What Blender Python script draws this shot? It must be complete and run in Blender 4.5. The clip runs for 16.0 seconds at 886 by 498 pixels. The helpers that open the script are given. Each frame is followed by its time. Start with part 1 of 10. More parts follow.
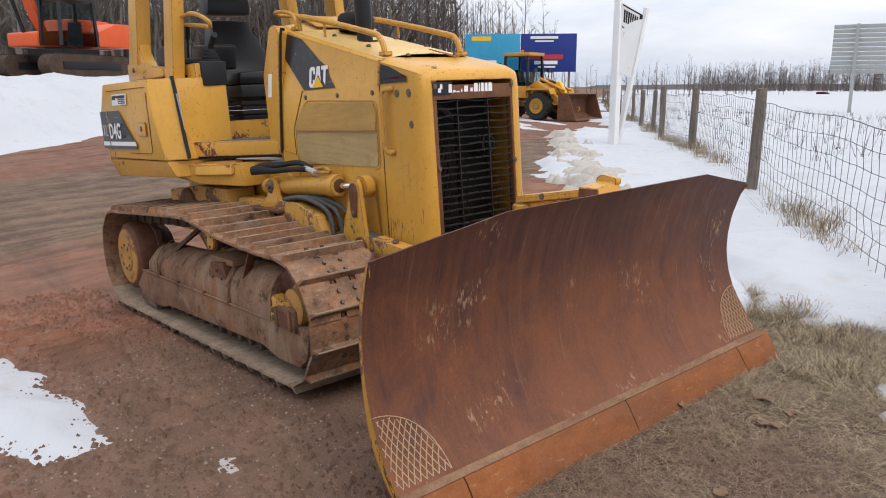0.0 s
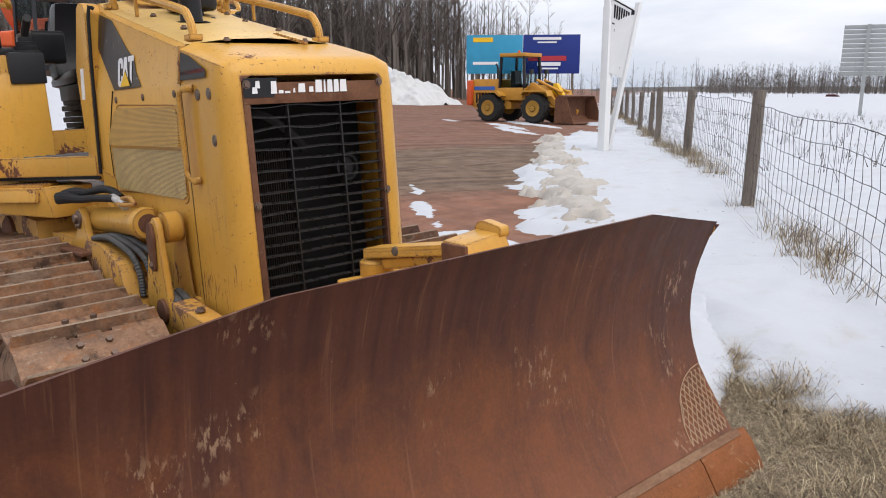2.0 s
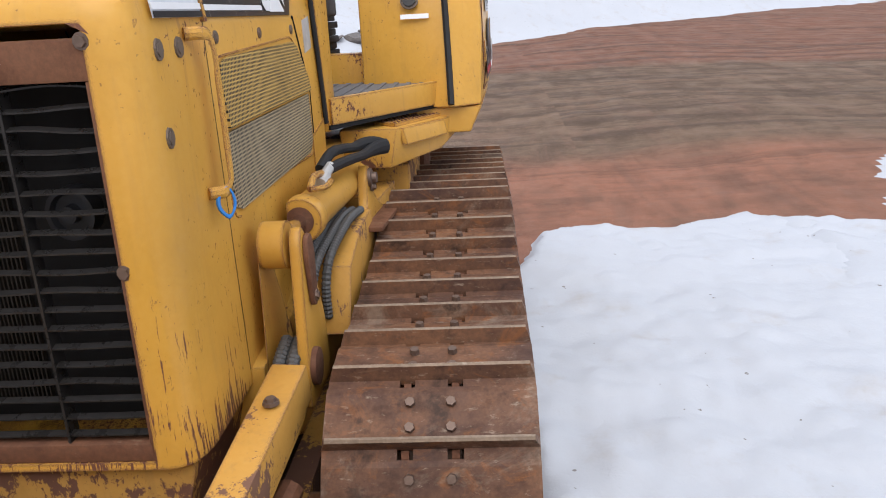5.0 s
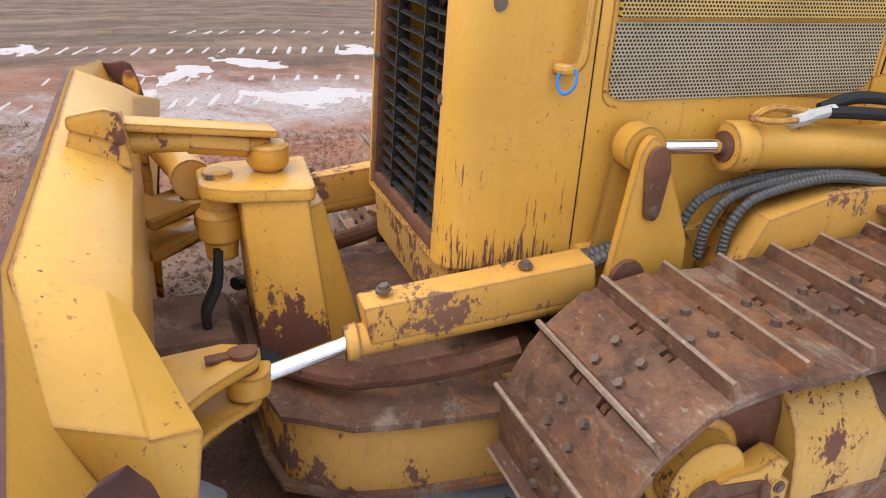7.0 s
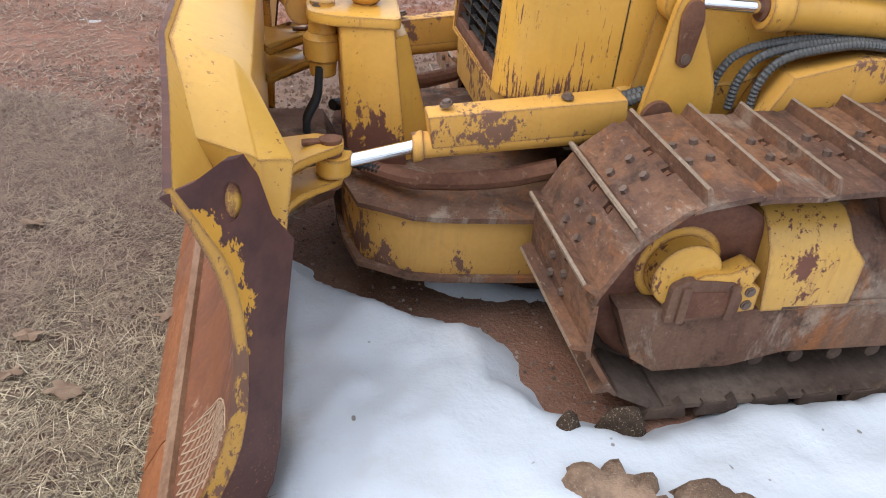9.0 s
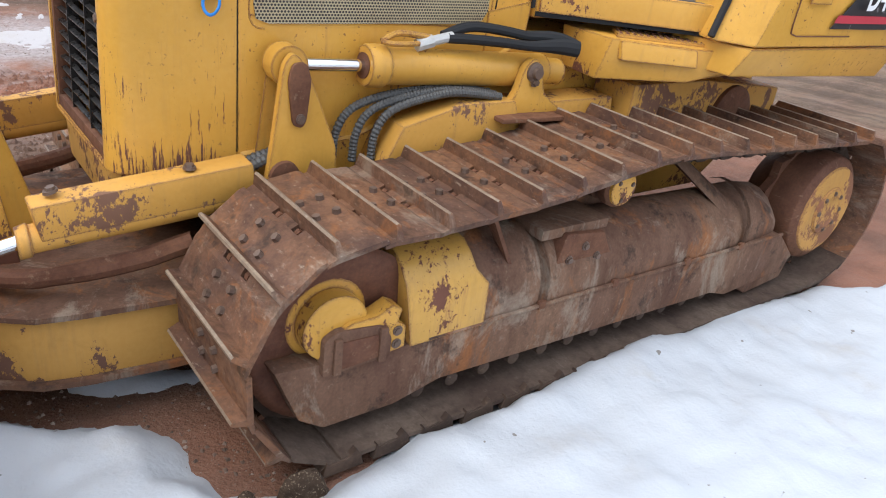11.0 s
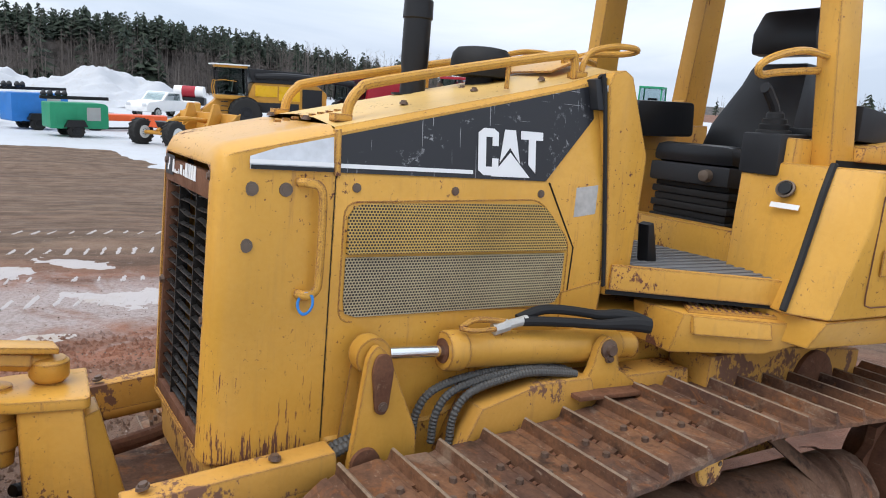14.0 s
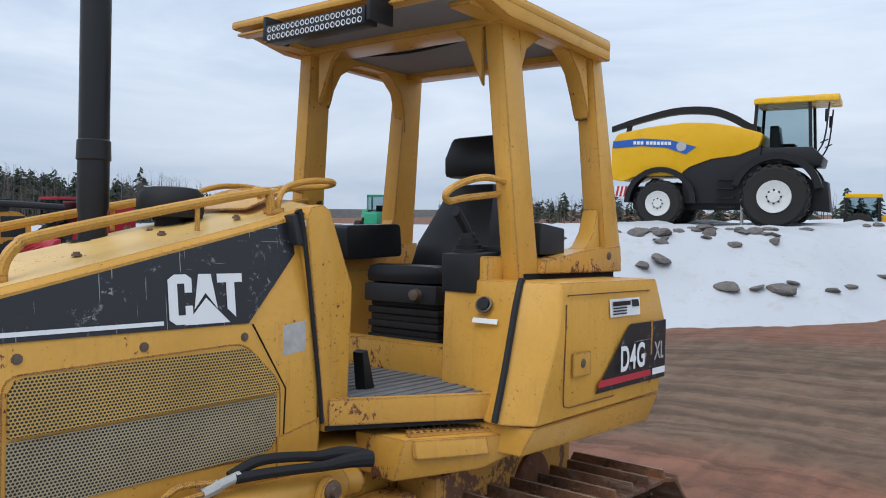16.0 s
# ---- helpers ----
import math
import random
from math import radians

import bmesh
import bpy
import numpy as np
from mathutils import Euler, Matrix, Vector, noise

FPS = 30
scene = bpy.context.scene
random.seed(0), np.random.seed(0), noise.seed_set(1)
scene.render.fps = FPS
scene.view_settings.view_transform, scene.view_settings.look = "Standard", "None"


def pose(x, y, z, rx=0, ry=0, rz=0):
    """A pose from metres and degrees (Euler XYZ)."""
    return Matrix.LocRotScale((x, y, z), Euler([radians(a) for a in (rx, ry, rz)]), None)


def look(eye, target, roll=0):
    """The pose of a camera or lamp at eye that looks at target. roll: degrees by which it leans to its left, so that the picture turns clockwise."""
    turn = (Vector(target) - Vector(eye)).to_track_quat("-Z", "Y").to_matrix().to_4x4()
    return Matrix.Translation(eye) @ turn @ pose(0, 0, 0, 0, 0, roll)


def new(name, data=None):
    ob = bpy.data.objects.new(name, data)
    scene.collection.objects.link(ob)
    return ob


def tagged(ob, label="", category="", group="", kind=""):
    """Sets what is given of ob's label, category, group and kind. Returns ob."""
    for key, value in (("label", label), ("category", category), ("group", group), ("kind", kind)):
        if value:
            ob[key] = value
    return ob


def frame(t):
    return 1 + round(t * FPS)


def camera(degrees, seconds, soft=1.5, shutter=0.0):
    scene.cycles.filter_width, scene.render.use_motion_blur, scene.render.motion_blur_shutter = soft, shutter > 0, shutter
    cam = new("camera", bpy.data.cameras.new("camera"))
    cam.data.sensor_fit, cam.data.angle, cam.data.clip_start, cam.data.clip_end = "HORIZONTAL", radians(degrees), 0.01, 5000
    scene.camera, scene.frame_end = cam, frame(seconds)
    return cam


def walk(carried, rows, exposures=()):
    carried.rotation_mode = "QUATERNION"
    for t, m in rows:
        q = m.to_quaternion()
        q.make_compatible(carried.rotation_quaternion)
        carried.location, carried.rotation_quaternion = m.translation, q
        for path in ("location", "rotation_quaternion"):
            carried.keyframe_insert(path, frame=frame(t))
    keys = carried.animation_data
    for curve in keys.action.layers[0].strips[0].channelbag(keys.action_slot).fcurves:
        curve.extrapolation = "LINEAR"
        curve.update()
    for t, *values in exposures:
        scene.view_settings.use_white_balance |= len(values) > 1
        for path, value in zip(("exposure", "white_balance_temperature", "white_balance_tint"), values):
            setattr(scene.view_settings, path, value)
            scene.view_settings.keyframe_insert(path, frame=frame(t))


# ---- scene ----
cam = camera(61.0, 16.0, 1.0)
PATH = [
    (0, (4.686, -2.978, 1.465), (3.210, -1.696, 1.042), -0.07),
    (0.5, (4.461, -2.742, 1.451), (2.995, -1.452, 1.018), 0.04),
    (1, (4.354, -2.441, 1.463), (2.894, -1.143, 1.036), 0.09),
    (1.5, (4.283, -2.036, 1.464), (2.818, -0.739, 1.048), 0.01),
    (2, (4.137, -1.600, 1.451), (2.647, -0.333, 1.033), 0.00),
    (2.5, (4.020, -1.139, 1.420), (2.477, 0.056, 0.984), -0.21),
    (3, (3.837, -0.685, 1.407), (2.215, 0.385, 0.935), -0.97),
    (3.2, (3.741, -0.518, 1.380), (2.086, 0.492, 0.889), -1.28),
    (5.3, (2.843, 1.088, 1.584), (1.012, 0.729, 0.862), -1.24),
    (5.5, (2.750, 1.208, 1.577), (0.978, 0.657, 0.832), -0.88),
    (6, (2.483, 1.421, 1.511), (0.957, 0.413, 0.701), 0.14),
    (6.5, (2.309, 1.650, 1.513), (1.198, 0.239, 0.632), 0.73),
    (7, (2.308, 1.912, 1.548), (1.651, 0.249, 0.652), 1.39),
    (7.5, (2.427, 2.148, 1.554), (2.049, 0.423, 0.616), 3.57),
    (8, (2.427, 2.291, 1.563), (2.150, 0.583, 0.560), 5.24),
    (8.5, (2.344, 2.361, 1.559), (2.014, 0.712, 0.476), 4.08),
    (9, (2.309, 2.411, 1.567), (1.944, 0.813, 0.421), 2.76),
    (9.5, (2.294, 2.428, 1.573), (1.880, 0.848, 0.419), 2.51),
    (10, (2.225, 2.435, 1.586), (1.524, 0.919, 0.486), 4.25),
    (10.2, (2.192, 2.438, 1.580), (1.330, 0.978, 0.518), 5.09),
    (12.3, (2.168, 2.411, 1.672), (0.958, 1.021, 0.897), 4.96),
    (12.5, (2.181, 2.410, 1.717), (1.004, 0.942, 1.038), 4.43),
    (13, (2.218, 2.413, 1.774), (1.152, 0.796, 1.276), 4.00),
    (13.5, (2.216, 2.403, 1.765), (1.205, 0.735, 1.324), 3.94),
    (14, (2.207, 2.399, 1.765), (1.156, 0.749, 1.349), 3.55),
    (14.5, (2.172, 2.403, 1.792), (0.980, 0.838, 1.433), 2.97),
    (15, (2.117, 2.398, 1.831), (0.738, 0.971, 1.583), 2.27),
    (15.5, (2.070, 2.418, 1.858), (0.567, 1.108, 1.706), 1.27),
    (16, (2.055, 2.416, 1.862), (0.487, 1.179, 1.754), 0.57),
]
walk(cam, [(t, look(e, g, r)) for t, e, g, r in PATH],
     [(0.0, 0.44, 6900, 12), (3.0, 0.42, 6900, 13), (5.5, 0.63, 6600, 13), (7.0, 0.95, 6700, 13), (8.0, 0.97, 6500, 11), (9.5, 0.95, 6250, 9), (10.0, 0.93, 6250, 9), (12.5, 0.82, 6600, 10), (13.5, 0.63, 6600, 10), (15.0, 0.38, 6350, 8),
      (16.0, 0.13, 6250, 8)])

# ---- light ----
SUN_EL, SUN_AZ = 56.0, 5.0
world = bpy.data.worlds.new("overcast_sky")
scene.world = world
world.use_nodes = True
wt = world.node_tree
wt.nodes.clear()


def wnode(kind, **props):
    n = wt.nodes.new(kind)
    for k, v in props.items():
        n.inputs[k.replace("_", " ")].default_value = v
    return n


sky = wt.nodes.new("ShaderNodeTexSky")
sky.sky_type, sky.sun_disc = "NISHITA", False
sky.sun_elevation, sky.sun_rotation = radians(SUN_EL), radians(90 - SUN_AZ)
sky.air_density, sky.dust_density = 1.0, 3.0
skyscale = wnode("ShaderNodeVectorMath")
skyscale.operation = "SCALE"
skyscale.inputs["Scale"].default_value = 0.055
wcoord = wt.nodes.new("ShaderNodeTexCoord")
wmap = wnode("ShaderNodeMapping")
wmap.inputs["Scale"].default_value = (1.0, 1.0, 4.5)
cloud_a = wnode("ShaderNodeTexNoise", Scale=1.7, Detail=6.0, Roughness=0.55, Distortion=0.5)
cloud_ramp = wt.nodes.new("ShaderNodeValToRGB")
cloud_ramp.color_ramp.elements[0].position, cloud_ramp.color_ramp.elements[0].color = 0.36, (0.47, 0.55, 0.68, 1)
cloud_ramp.color_ramp.elements[1].position, cloud_ramp.color_ramp.elements[1].color = 0.66, (0.74, 0.79, 0.88, 1)
wmix = wt.nodes.new("ShaderNodeMix")
wmix.data_type = "RGBA"
wmix.inputs[0].default_value = 0.86
wbg = wt.nodes.new("ShaderNodeBackground")
wbg.inputs["Strength"].default_value = 1.07
wout = wt.nodes.new("ShaderNodeOutputWorld")
wt.links.new(sky.outputs[0], skyscale.inputs[0])
wt.links.new(wcoord.outputs["Generated"], wmap.inputs[0])
wt.links.new(wmap.outputs[0], cloud_a.inputs["Vector"])
wt.links.new(cloud_a.outputs["Fac"], cloud_ramp.inputs[0])
# an overcast sky is brighter toward the zenith
wsep = wt.nodes.new("ShaderNodeSeparateXYZ")
wt.links.new(wcoord.outputs["Generated"], wsep.inputs[0])
wgain = wt.nodes.new("ShaderNodeMapRange")
wgain.inputs["From Min"].default_value, wgain.inputs["From Max"].default_value = 0.0, 1.0
wgain.inputs["To Min"].default_value, wgain.inputs["To Max"].default_value = 0.95, 1.7
wt.links.new(wsep.outputs[2], wgain.inputs["Value"])
wscale = wt.nodes.new("ShaderNodeVectorMath")
wscale.operation = "SCALE"
wt.links.new(skyscale.outputs[0], wmix.inputs[6])
wt.links.new(cloud_ramp.outputs[0], wscale.inputs[0])
wt.links.new(wgain.outputs[0], wscale.inputs["Scale"])
wt.links.new(wscale.outputs[0], wmix.inputs[7])
wt.links.new(wmix.outputs[2], wbg.inputs["Color"])
wt.links.new(wbg.outputs[0], wout.inputs[0])

sun = new("sun", bpy.data.lights.new("sun", "SUN"))
sun.data.energy, sun.data.angle, sun.data.color = 1.2, radians(50), (1.0, 0.96, 0.9)
sdir = Vector((math.cos(radians(SUN_EL)) * math.cos(radians(SUN_AZ)), math.cos(radians(SUN_EL)) * math.sin(radians(SUN_AZ)), math.sin(radians(SUN_EL))))
sun.matrix_world = look(tuple(sdir * 50), (0, 0, 0))


# ---- materials ----
class Mat:
    """A node material: short ways to add noise, ramps, mixes and a principled surface."""

    def __init__(self, name):
        self.m = bpy.data.materials.new(name)
        self.m.use_nodes = True
        self.t = self.m.node_tree
        self.t.nodes.clear()
        self.out = self.t.nodes.new("ShaderNodeOutputMaterial")
        self.p = self.t.nodes.new("ShaderNodeBsdfPrincipled")
        self.t.links.new(self.p.outputs[0], self.out.inputs[0])
        self.co = self.t.nodes.new("ShaderNodeTexCoord").outputs["Object"]

    def link(self, a, b):
        self.t.links.new(a, b)

    def put(self, sock, v):
        if isinstance(v, bpy.types.NodeSocket):
            self.link(v, sock)
        else:
            sock.default_value = v

    def world(self):
        self.co = self.t.nodes.new("ShaderNodeNewGeometry").outputs["Position"]
        return self

    def stretch(self, sx, sy, sz, rot=(0, 0, 0)):
        n = self.t.nodes.new("ShaderNodeMapping")
        n.inputs["Scale"].default_value = (sx, sy, sz)
        n.inputs["Rotation"].default_value = rot
        self.link(self.co, n.inputs[0])
        return n.outputs[0]

    def noise(self, scale, detail=4.0, rough=0.55, co=None, dist=0.0):
        n = self.t.nodes.new("ShaderNodeTexNoise")
        n.inputs["Scale"].default_value, n.inputs["Detail"].default_value = scale, detail
        n.inputs["Roughness"].default_value, n.inputs["Distortion"].default_value = rough, dist
        self.link(co or self.co, n.inputs["Vector"])
        return n.outputs["Fac"]

    def voronoi(self, scale, feature="F1", co=None):
        n = self.t.nodes.new("ShaderNodeTexVoronoi")
        n.feature = feature
        n.inputs["Scale"].default_value = scale
        self.link(co or self.co, n.inputs["Vector"])
        return n.outputs["Distance"]

    def ramp(self, fac, *stops):
        n = self.t.nodes.new("ShaderNodeValToRGB")
        e = n.color_ramp.elements
        while len(e) < len(stops):
            e.new(0.5)
        for el, (pos, c) in zip(e, stops):
            el.position = pos
            el.color = (c, c, c, 1) if isinstance(c, (int, float)) else (*c, 1)
        self.link(fac, n.inputs[0])
        return n.outputs[0]

    def mix(self, fac, a, b, mode="MIX"):
        n = self.t.nodes.new("ShaderNodeMix")
        n.data_type, n.blend_type = "RGBA", mode
        self.put(n.inputs[0], fac)
        for sock, v in ((n.inputs[6], a), (n.inputs[7], b)):
            self.put(sock, v if isinstance(v, bpy.types.NodeSocket) else (*v, 1))
        return n.outputs[2]

    def math(self, op, a, b=0.0):
        n = self.t.nodes.new("ShaderNodeMath")
        n.operation = op
        self.put(n.inputs[0], a)
        self.put(n.inputs[1], b)
        return n.outputs[0]

    def axis(self, k):
        n = self.t.nodes.new("ShaderNodeSeparateXYZ")
        self.link(self.co, n.inputs[0])
        return n.outputs[k]

    def random(self):
        return self.t.nodes.new("ShaderNodeObjectInfo").outputs["Random"]

    def island(self):
        return self.t.nodes.new("ShaderNodeNewGeometry").outputs["Random Per Island"]

    def bump(self, height, strength=0.3, dist=0.01):
        n = self.t.nodes.new("ShaderNodeBump")
        n.inputs["Strength"].default_value, n.inputs["Distance"].default_value = strength, dist
        self.link(height, n.inputs["Height"])
        self.link(n.outputs[0], self.p.inputs["Normal"])

    def done(self, color, rough=0.5, metal=0.0, spec=None):
        self.put(self.p.inputs["Base Color"], color if isinstance(color, bpy.types.NodeSocket) else (*color, 1))
        self.put(self.p.inputs["Roughness"], rough)
        self.put(self.p.inputs["Metallic"], metal)
        if spec is not None:
            self.p.inputs["Specular IOR Level"].default_value = spec
        return self.m


RUST = (0.105, 0.042, 0.026)


def paint(name, col, chips=0.5, dirt=0.35, scale=1.0, rough=0.3, under=RUST, streaks=None, low=None):
    """Old machine paint: faded in clouds, with chips down to brown metal, dust and fine scratches."""
    m = Mat(name)
    big, mid, fine = m.noise(1.7, 3), m.noise(9 * scale, 6, 0.65), m.noise(60, 3)
    dark = tuple(c * 0.86 for c in col)
    pale = tuple(min(1, c * 1.08 + 0.012) for c in col)
    c = m.mix(m.ramp(big, (0.3, 0.0), (0.7, 1.0)), dark, pale)
    streak = m.noise(3.0, 5, 0.6, m.stretch(9, 9, 0.7))
    c = m.mix(m.ramp(streak, (0.55, 0.0), (0.80, dirt * 0.6)), c, (0.20, 0.12, 0.06))
    c = m.mix(m.ramp(fine, (0.4, 0.0), (0.8, 0.06)), c, (0.85, 0.60, 0.2))
    patch = m.noise(3.3 * scale, 5, 0.6, None, 0.6)
    chip = m.noise(46 * scale, 7, 0.75, m.stretch(1, 1, 0.6))
    both = m.math("ADD", m.math("MULTIPLY", patch, 0.62), m.math("MULTIPLY", chip, 0.38))
    if low:
        # worn through more toward the foot
        f = m.math("DIVIDE", m.math("SUBTRACT", low[0], m.axis(2)), low[0] - low[1])
        both = m.math("ADD", both, m.math("MULTIPLY", f, 0.16))
    edge = 0.662 - 0.125 * chips
    mask = m.ramp(both, (edge, 0.0), (edge + 0.008, 1.0))
    # knocked corners
    bev = m.t.nodes.new("ShaderNodeBevel")
    bev.samples = 3
    bev.inputs["Radius"].default_value = 0.014
    geo = m.t.nodes.new("ShaderNodeNewGeometry")
    dot = m.t.nodes.new("ShaderNodeVectorMath")
    dot.operation = "DOT_PRODUCT"
    m.link(bev.outputs[0], dot.inputs[0])
    m.link(geo.outputs["Normal"], dot.inputs[1])
    corner = m.math("SUBTRACT", 1.0, dot.outputs["Value"])
    worn = m.math("ADD", m.math("MULTIPLY", corner, 1.3), m.math("MULTIPLY", m.math("ADD", m.math("MULTIPLY", chip, 0.55), m.math("MULTIPLY", patch, 0.45)), 1.0))
    worn = m.math("MULTIPLY", m.ramp(worn, (0.665 - 0.1 * min(1.0, chips), 0.0), (0.675 - 0.1 * min(1.0, chips), 1.0)), m.ramp(corner, (0.02, 0.0), (0.05, 1.0)))
    mask = m.math("MAXIMUM", mask, worn)
    speck = m.ramp(m.noise(70, 2, 0.5), (0.685, 0.0), (0.70, 1.0))
    mask = m.math("MAXIMUM", mask, m.math("MULTIPLY", speck, m.ramp(patch, (0.42, 0.0), (0.6, 1.0))))
    if streaks:
        # scraped upright streaks above the foot of the panel
        z = m.math("DIVIDE", m.math("SUBTRACT", streaks[1], m.axis(2)), streaks[1] - streaks[0])
        g = m.math("MULTIPLY", m.noise(5.0, 6, 0.75, m.stretch(16, 16, 1.3)), m.ramp(z, (0.0, 0.72), (1.0, 1.12)))
        g = m.math("MULTIPLY", g, m.ramp(m.noise(2.4, 2), (0.38, 0.85), (0.62, 1.12)))
        mask = m.math("MAXIMUM", mask, m.ramp(g, (0.61, 0.0), (0.62, 1.0)))
    drip = m.math("MULTIPLY", m.ramp(m.noise(4.0, 4, 0.7, m.stretch(17, 17, 1.1)), (0.56, 0.0), (0.68, 1.0)), m.ramp(patch, (0.46, 0.0), (0.62, 0.42)))
    c = m.mix(drip, c, tuple(v * 2.2 for v in under))
    grime = m.math("MULTIPLY", m.ramp(m.noise(6.5, 6, 0.72, None, 1.2), (0.5, 0.0), (0.66, 1.0)), 0.04 + 0.22 * dirt)
    c = m.mix(grime, c, tuple(v * 0.55 for v in dark))
    rust = m.mix(mid, under, tuple(v * 1.7 for v in under))
    c = m.mix(mask, c, rust)
    r = m.mix(mask, (rough, rough, rough), (0.8, 0.8, 0.8))
    h = m.math("SUBTRACT", m.math("MULTIPLY", fine, 0.15), m.math("MULTIPLY", mask, 0.6))
    m.bump(m.math("ADD", h, m.math("MULTIPLY", mid, 0.25)), 0.25, 0.004)
    return m.done(c, r, 0.0, 0.3)


def rusty(name, a, b, light, rough=0.75, scale=1.0, along=(1, 1, 1), fleck=0.6, metal=0.0, world=False, bloom=0.0):
    """Bare weathered steel: two browns in clouds and streaks, with lighter scrapes and pits."""
    m = Mat(name)
    if world:
        m.world()
    co = m.stretch(*along)
    big, mid, fine = m.noise(2.2 * scale, 5, 0.6, co), m.noise(14 * scale, 6, 0.65, co), m.noise(90, 3)
    c = m.mix(m.ramp(big, (0.35, 0.0), (0.65, 1.0)), a, b)
    c = m.mix(m.ramp(mid, (0.45, 0.0), (0.75, 0.7)), c, tuple(v * 0.6 for v in a))
    c = m.mix(m.ramp(m.noise(30 * scale, 5, 0.7, m.stretch(1.0, 0.35, 1.0)), (0.6, 0.0), (0.72, fleck)), c, light)
    if bloom:
        c = m.mix(m.ramp(m.noise(5.5 * scale, 6, 0.7, co, 0.8), (0.54, 0.0), (0.66, bloom)), c, (0.31, 0.115, 0.035))
        c = m.mix(m.ramp(m.noise(3.4, 6, 0.75, co, 1.0), (0.53, 0.0), (0.64, bloom * 0.8)), c, (0.34, 0.275, 0.21))
        c = m.mix(m.ramp(m.noise(7.0, 5, 0.7), (0.34, 0.75), (0.44, 0.0)), c, (0.035, 0.022, 0.016))
    c = m.mix(m.ramp(fine, (0.35, 0.25), (0.7, 0.0)), c, (0.03, 0.02, 0.015))
    m.bump(m.math("ADD", m.math("MULTIPLY", mid, 0.6), m.math("MULTIPLY", fine, 0.4)), 0.35, 0.004)
    return m.done(c, m.ramp(mid, (0.3, rough - 0.15), (0.7, rough + 0.12)), metal, 0.2)


def plain(name, col, rough=0.5, metal=0.0, vary=0.15, scale=8.0, bump=0.1, spec=0.3):
    """A plain surface that still varies a little in tone and gloss."""
    m = Mat(name)
    n, f = m.noise(scale, 5, 0.6), m.noise(scale * 12, 2)
    c = m.mix(n, tuple(v * (1 - vary) for v in col), tuple(min(1, v * (1 + vary)) for v in col))
    m.bump(m.math("ADD", n, m.math("MULTIPLY", f, 0.3)), bump, 0.004)
    return m.done(c, m.ramp(n, (0.3, max(0.03, rough - 0.08)), (0.7, min(1, rough + 0.08))), metal, spec)


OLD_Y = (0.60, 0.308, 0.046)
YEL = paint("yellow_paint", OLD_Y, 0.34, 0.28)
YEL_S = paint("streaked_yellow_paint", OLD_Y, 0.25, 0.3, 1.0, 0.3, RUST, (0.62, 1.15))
# hood top: sky reflection put into a paler yellow
HOOD_SHEEN = paint("hood_sheen_paint", (0.66, 0.43, 0.145), 0.2, 0.2, 1.0, 0.4)
YEL_W = paint("worn_yellow_paint", (0.555, 0.285, 0.045), 0.74, 0.5)
YEL_X = paint("badly_worn_yellow_paint", (0.52, 0.262, 0.045), 1.08, 0.6, 1.0, 0.6, (0.13, 0.065, 0.04))
YEL_BACK = paint("blade_back_yellow_paint", (0.585, 0.312, 0.055), 0.18, 0.2)
def blade_mat():
    """Scoured blade steel: purple-brown, clouded with orange rust that thickens downward, combed with upright scrapes."""
    m = Mat("scoured_rusty_blade_steel")
    big, cloud, mid, fine = m.noise(1.3, 4, 0.6), m.noise(4.6, 7, 0.75, m.stretch(1, 1, 0.6), 0.6), m.noise(11, 6, 0.7), m.noise(80, 3)
    comb = m.noise(2.2, 4, 0.6, m.stretch(1, 9, 0.5))
    c = m.mix(m.ramp(comb, (0.35, 0.0), (0.7, 1.0)), (0.070, 0.027, 0.019), (0.118, 0.045, 0.027))
    down = m.math("MULTIPLY", m.math("SUBTRACT", 0.62, m.axis(2)), 0.26)
    f = m.math("ADD", m.math("ADD", m.math("MULTIPLY", cloud, 0.6), m.math("MULTIPLY", big, 0.4)), down)
    c = m.mix(m.ramp(f, (0.50, 0.0), (0.70, 0.85)), c, (0.205, 0.068, 0.025))
    c = m.mix(m.math("MULTIPLY", m.ramp(mid, (0.5, 0.0), (0.68, 1.0)), m.ramp(f, (0.45, 0.1), (0.65, 0.6))), c, (0.17, 0.062, 0.026))
    c = m.mix(m.ramp(fine, (0.4, 0.2), (0.65, 0.0)), c, (0.05, 0.02, 0.014))
    run = m.math("MULTIPLY", m.ramp(m.noise(3.0, 4, 0.7, m.stretch(1, 14, 0.45)), (0.60, 0.0), (0.70, 1.0)), 0.4)
    c = m.mix(run, c, (0.24, 0.115, 0.06))
    scuff = m.math("MULTIPLY", m.ramp(m.noise(34, 4, 0.7, m.stretch(1, 1.4, 0.5)), (0.54, 0.0), (0.62, 1.0)), m.ramp(m.noise(3.1, 3, 0.6, m.stretch(1, 1, 1)), (0.56, 0.0), (0.66, 1.0)))
    c = m.mix(m.math("MULTIPLY", scuff, 0.75), c, (0.37, 0.23, 0.14))
    speck = m.ramp(m.voronoi(26), (0.03, 1.0), (0.055, 0.0))
    c = m.mix(m.math("MULTIPLY", speck, m.ramp(m.noise(1.9, 3), (0.55, 0.0), (0.66, 0.8))), c, (0.46, 0.30, 0.19))
    m.bump(m.math("ADD", m.math("MULTIPLY", comb, 0.5), m.math("ADD", m.math("MULTIPLY", mid, 0.4), m.math("MULTIPLY", fine, 0.15))), 0.3, 0.004)
    return m.done(c, m.ramp(mid, (0.3, 0.42), (0.7, 0.66)), 0.0, 0.3)


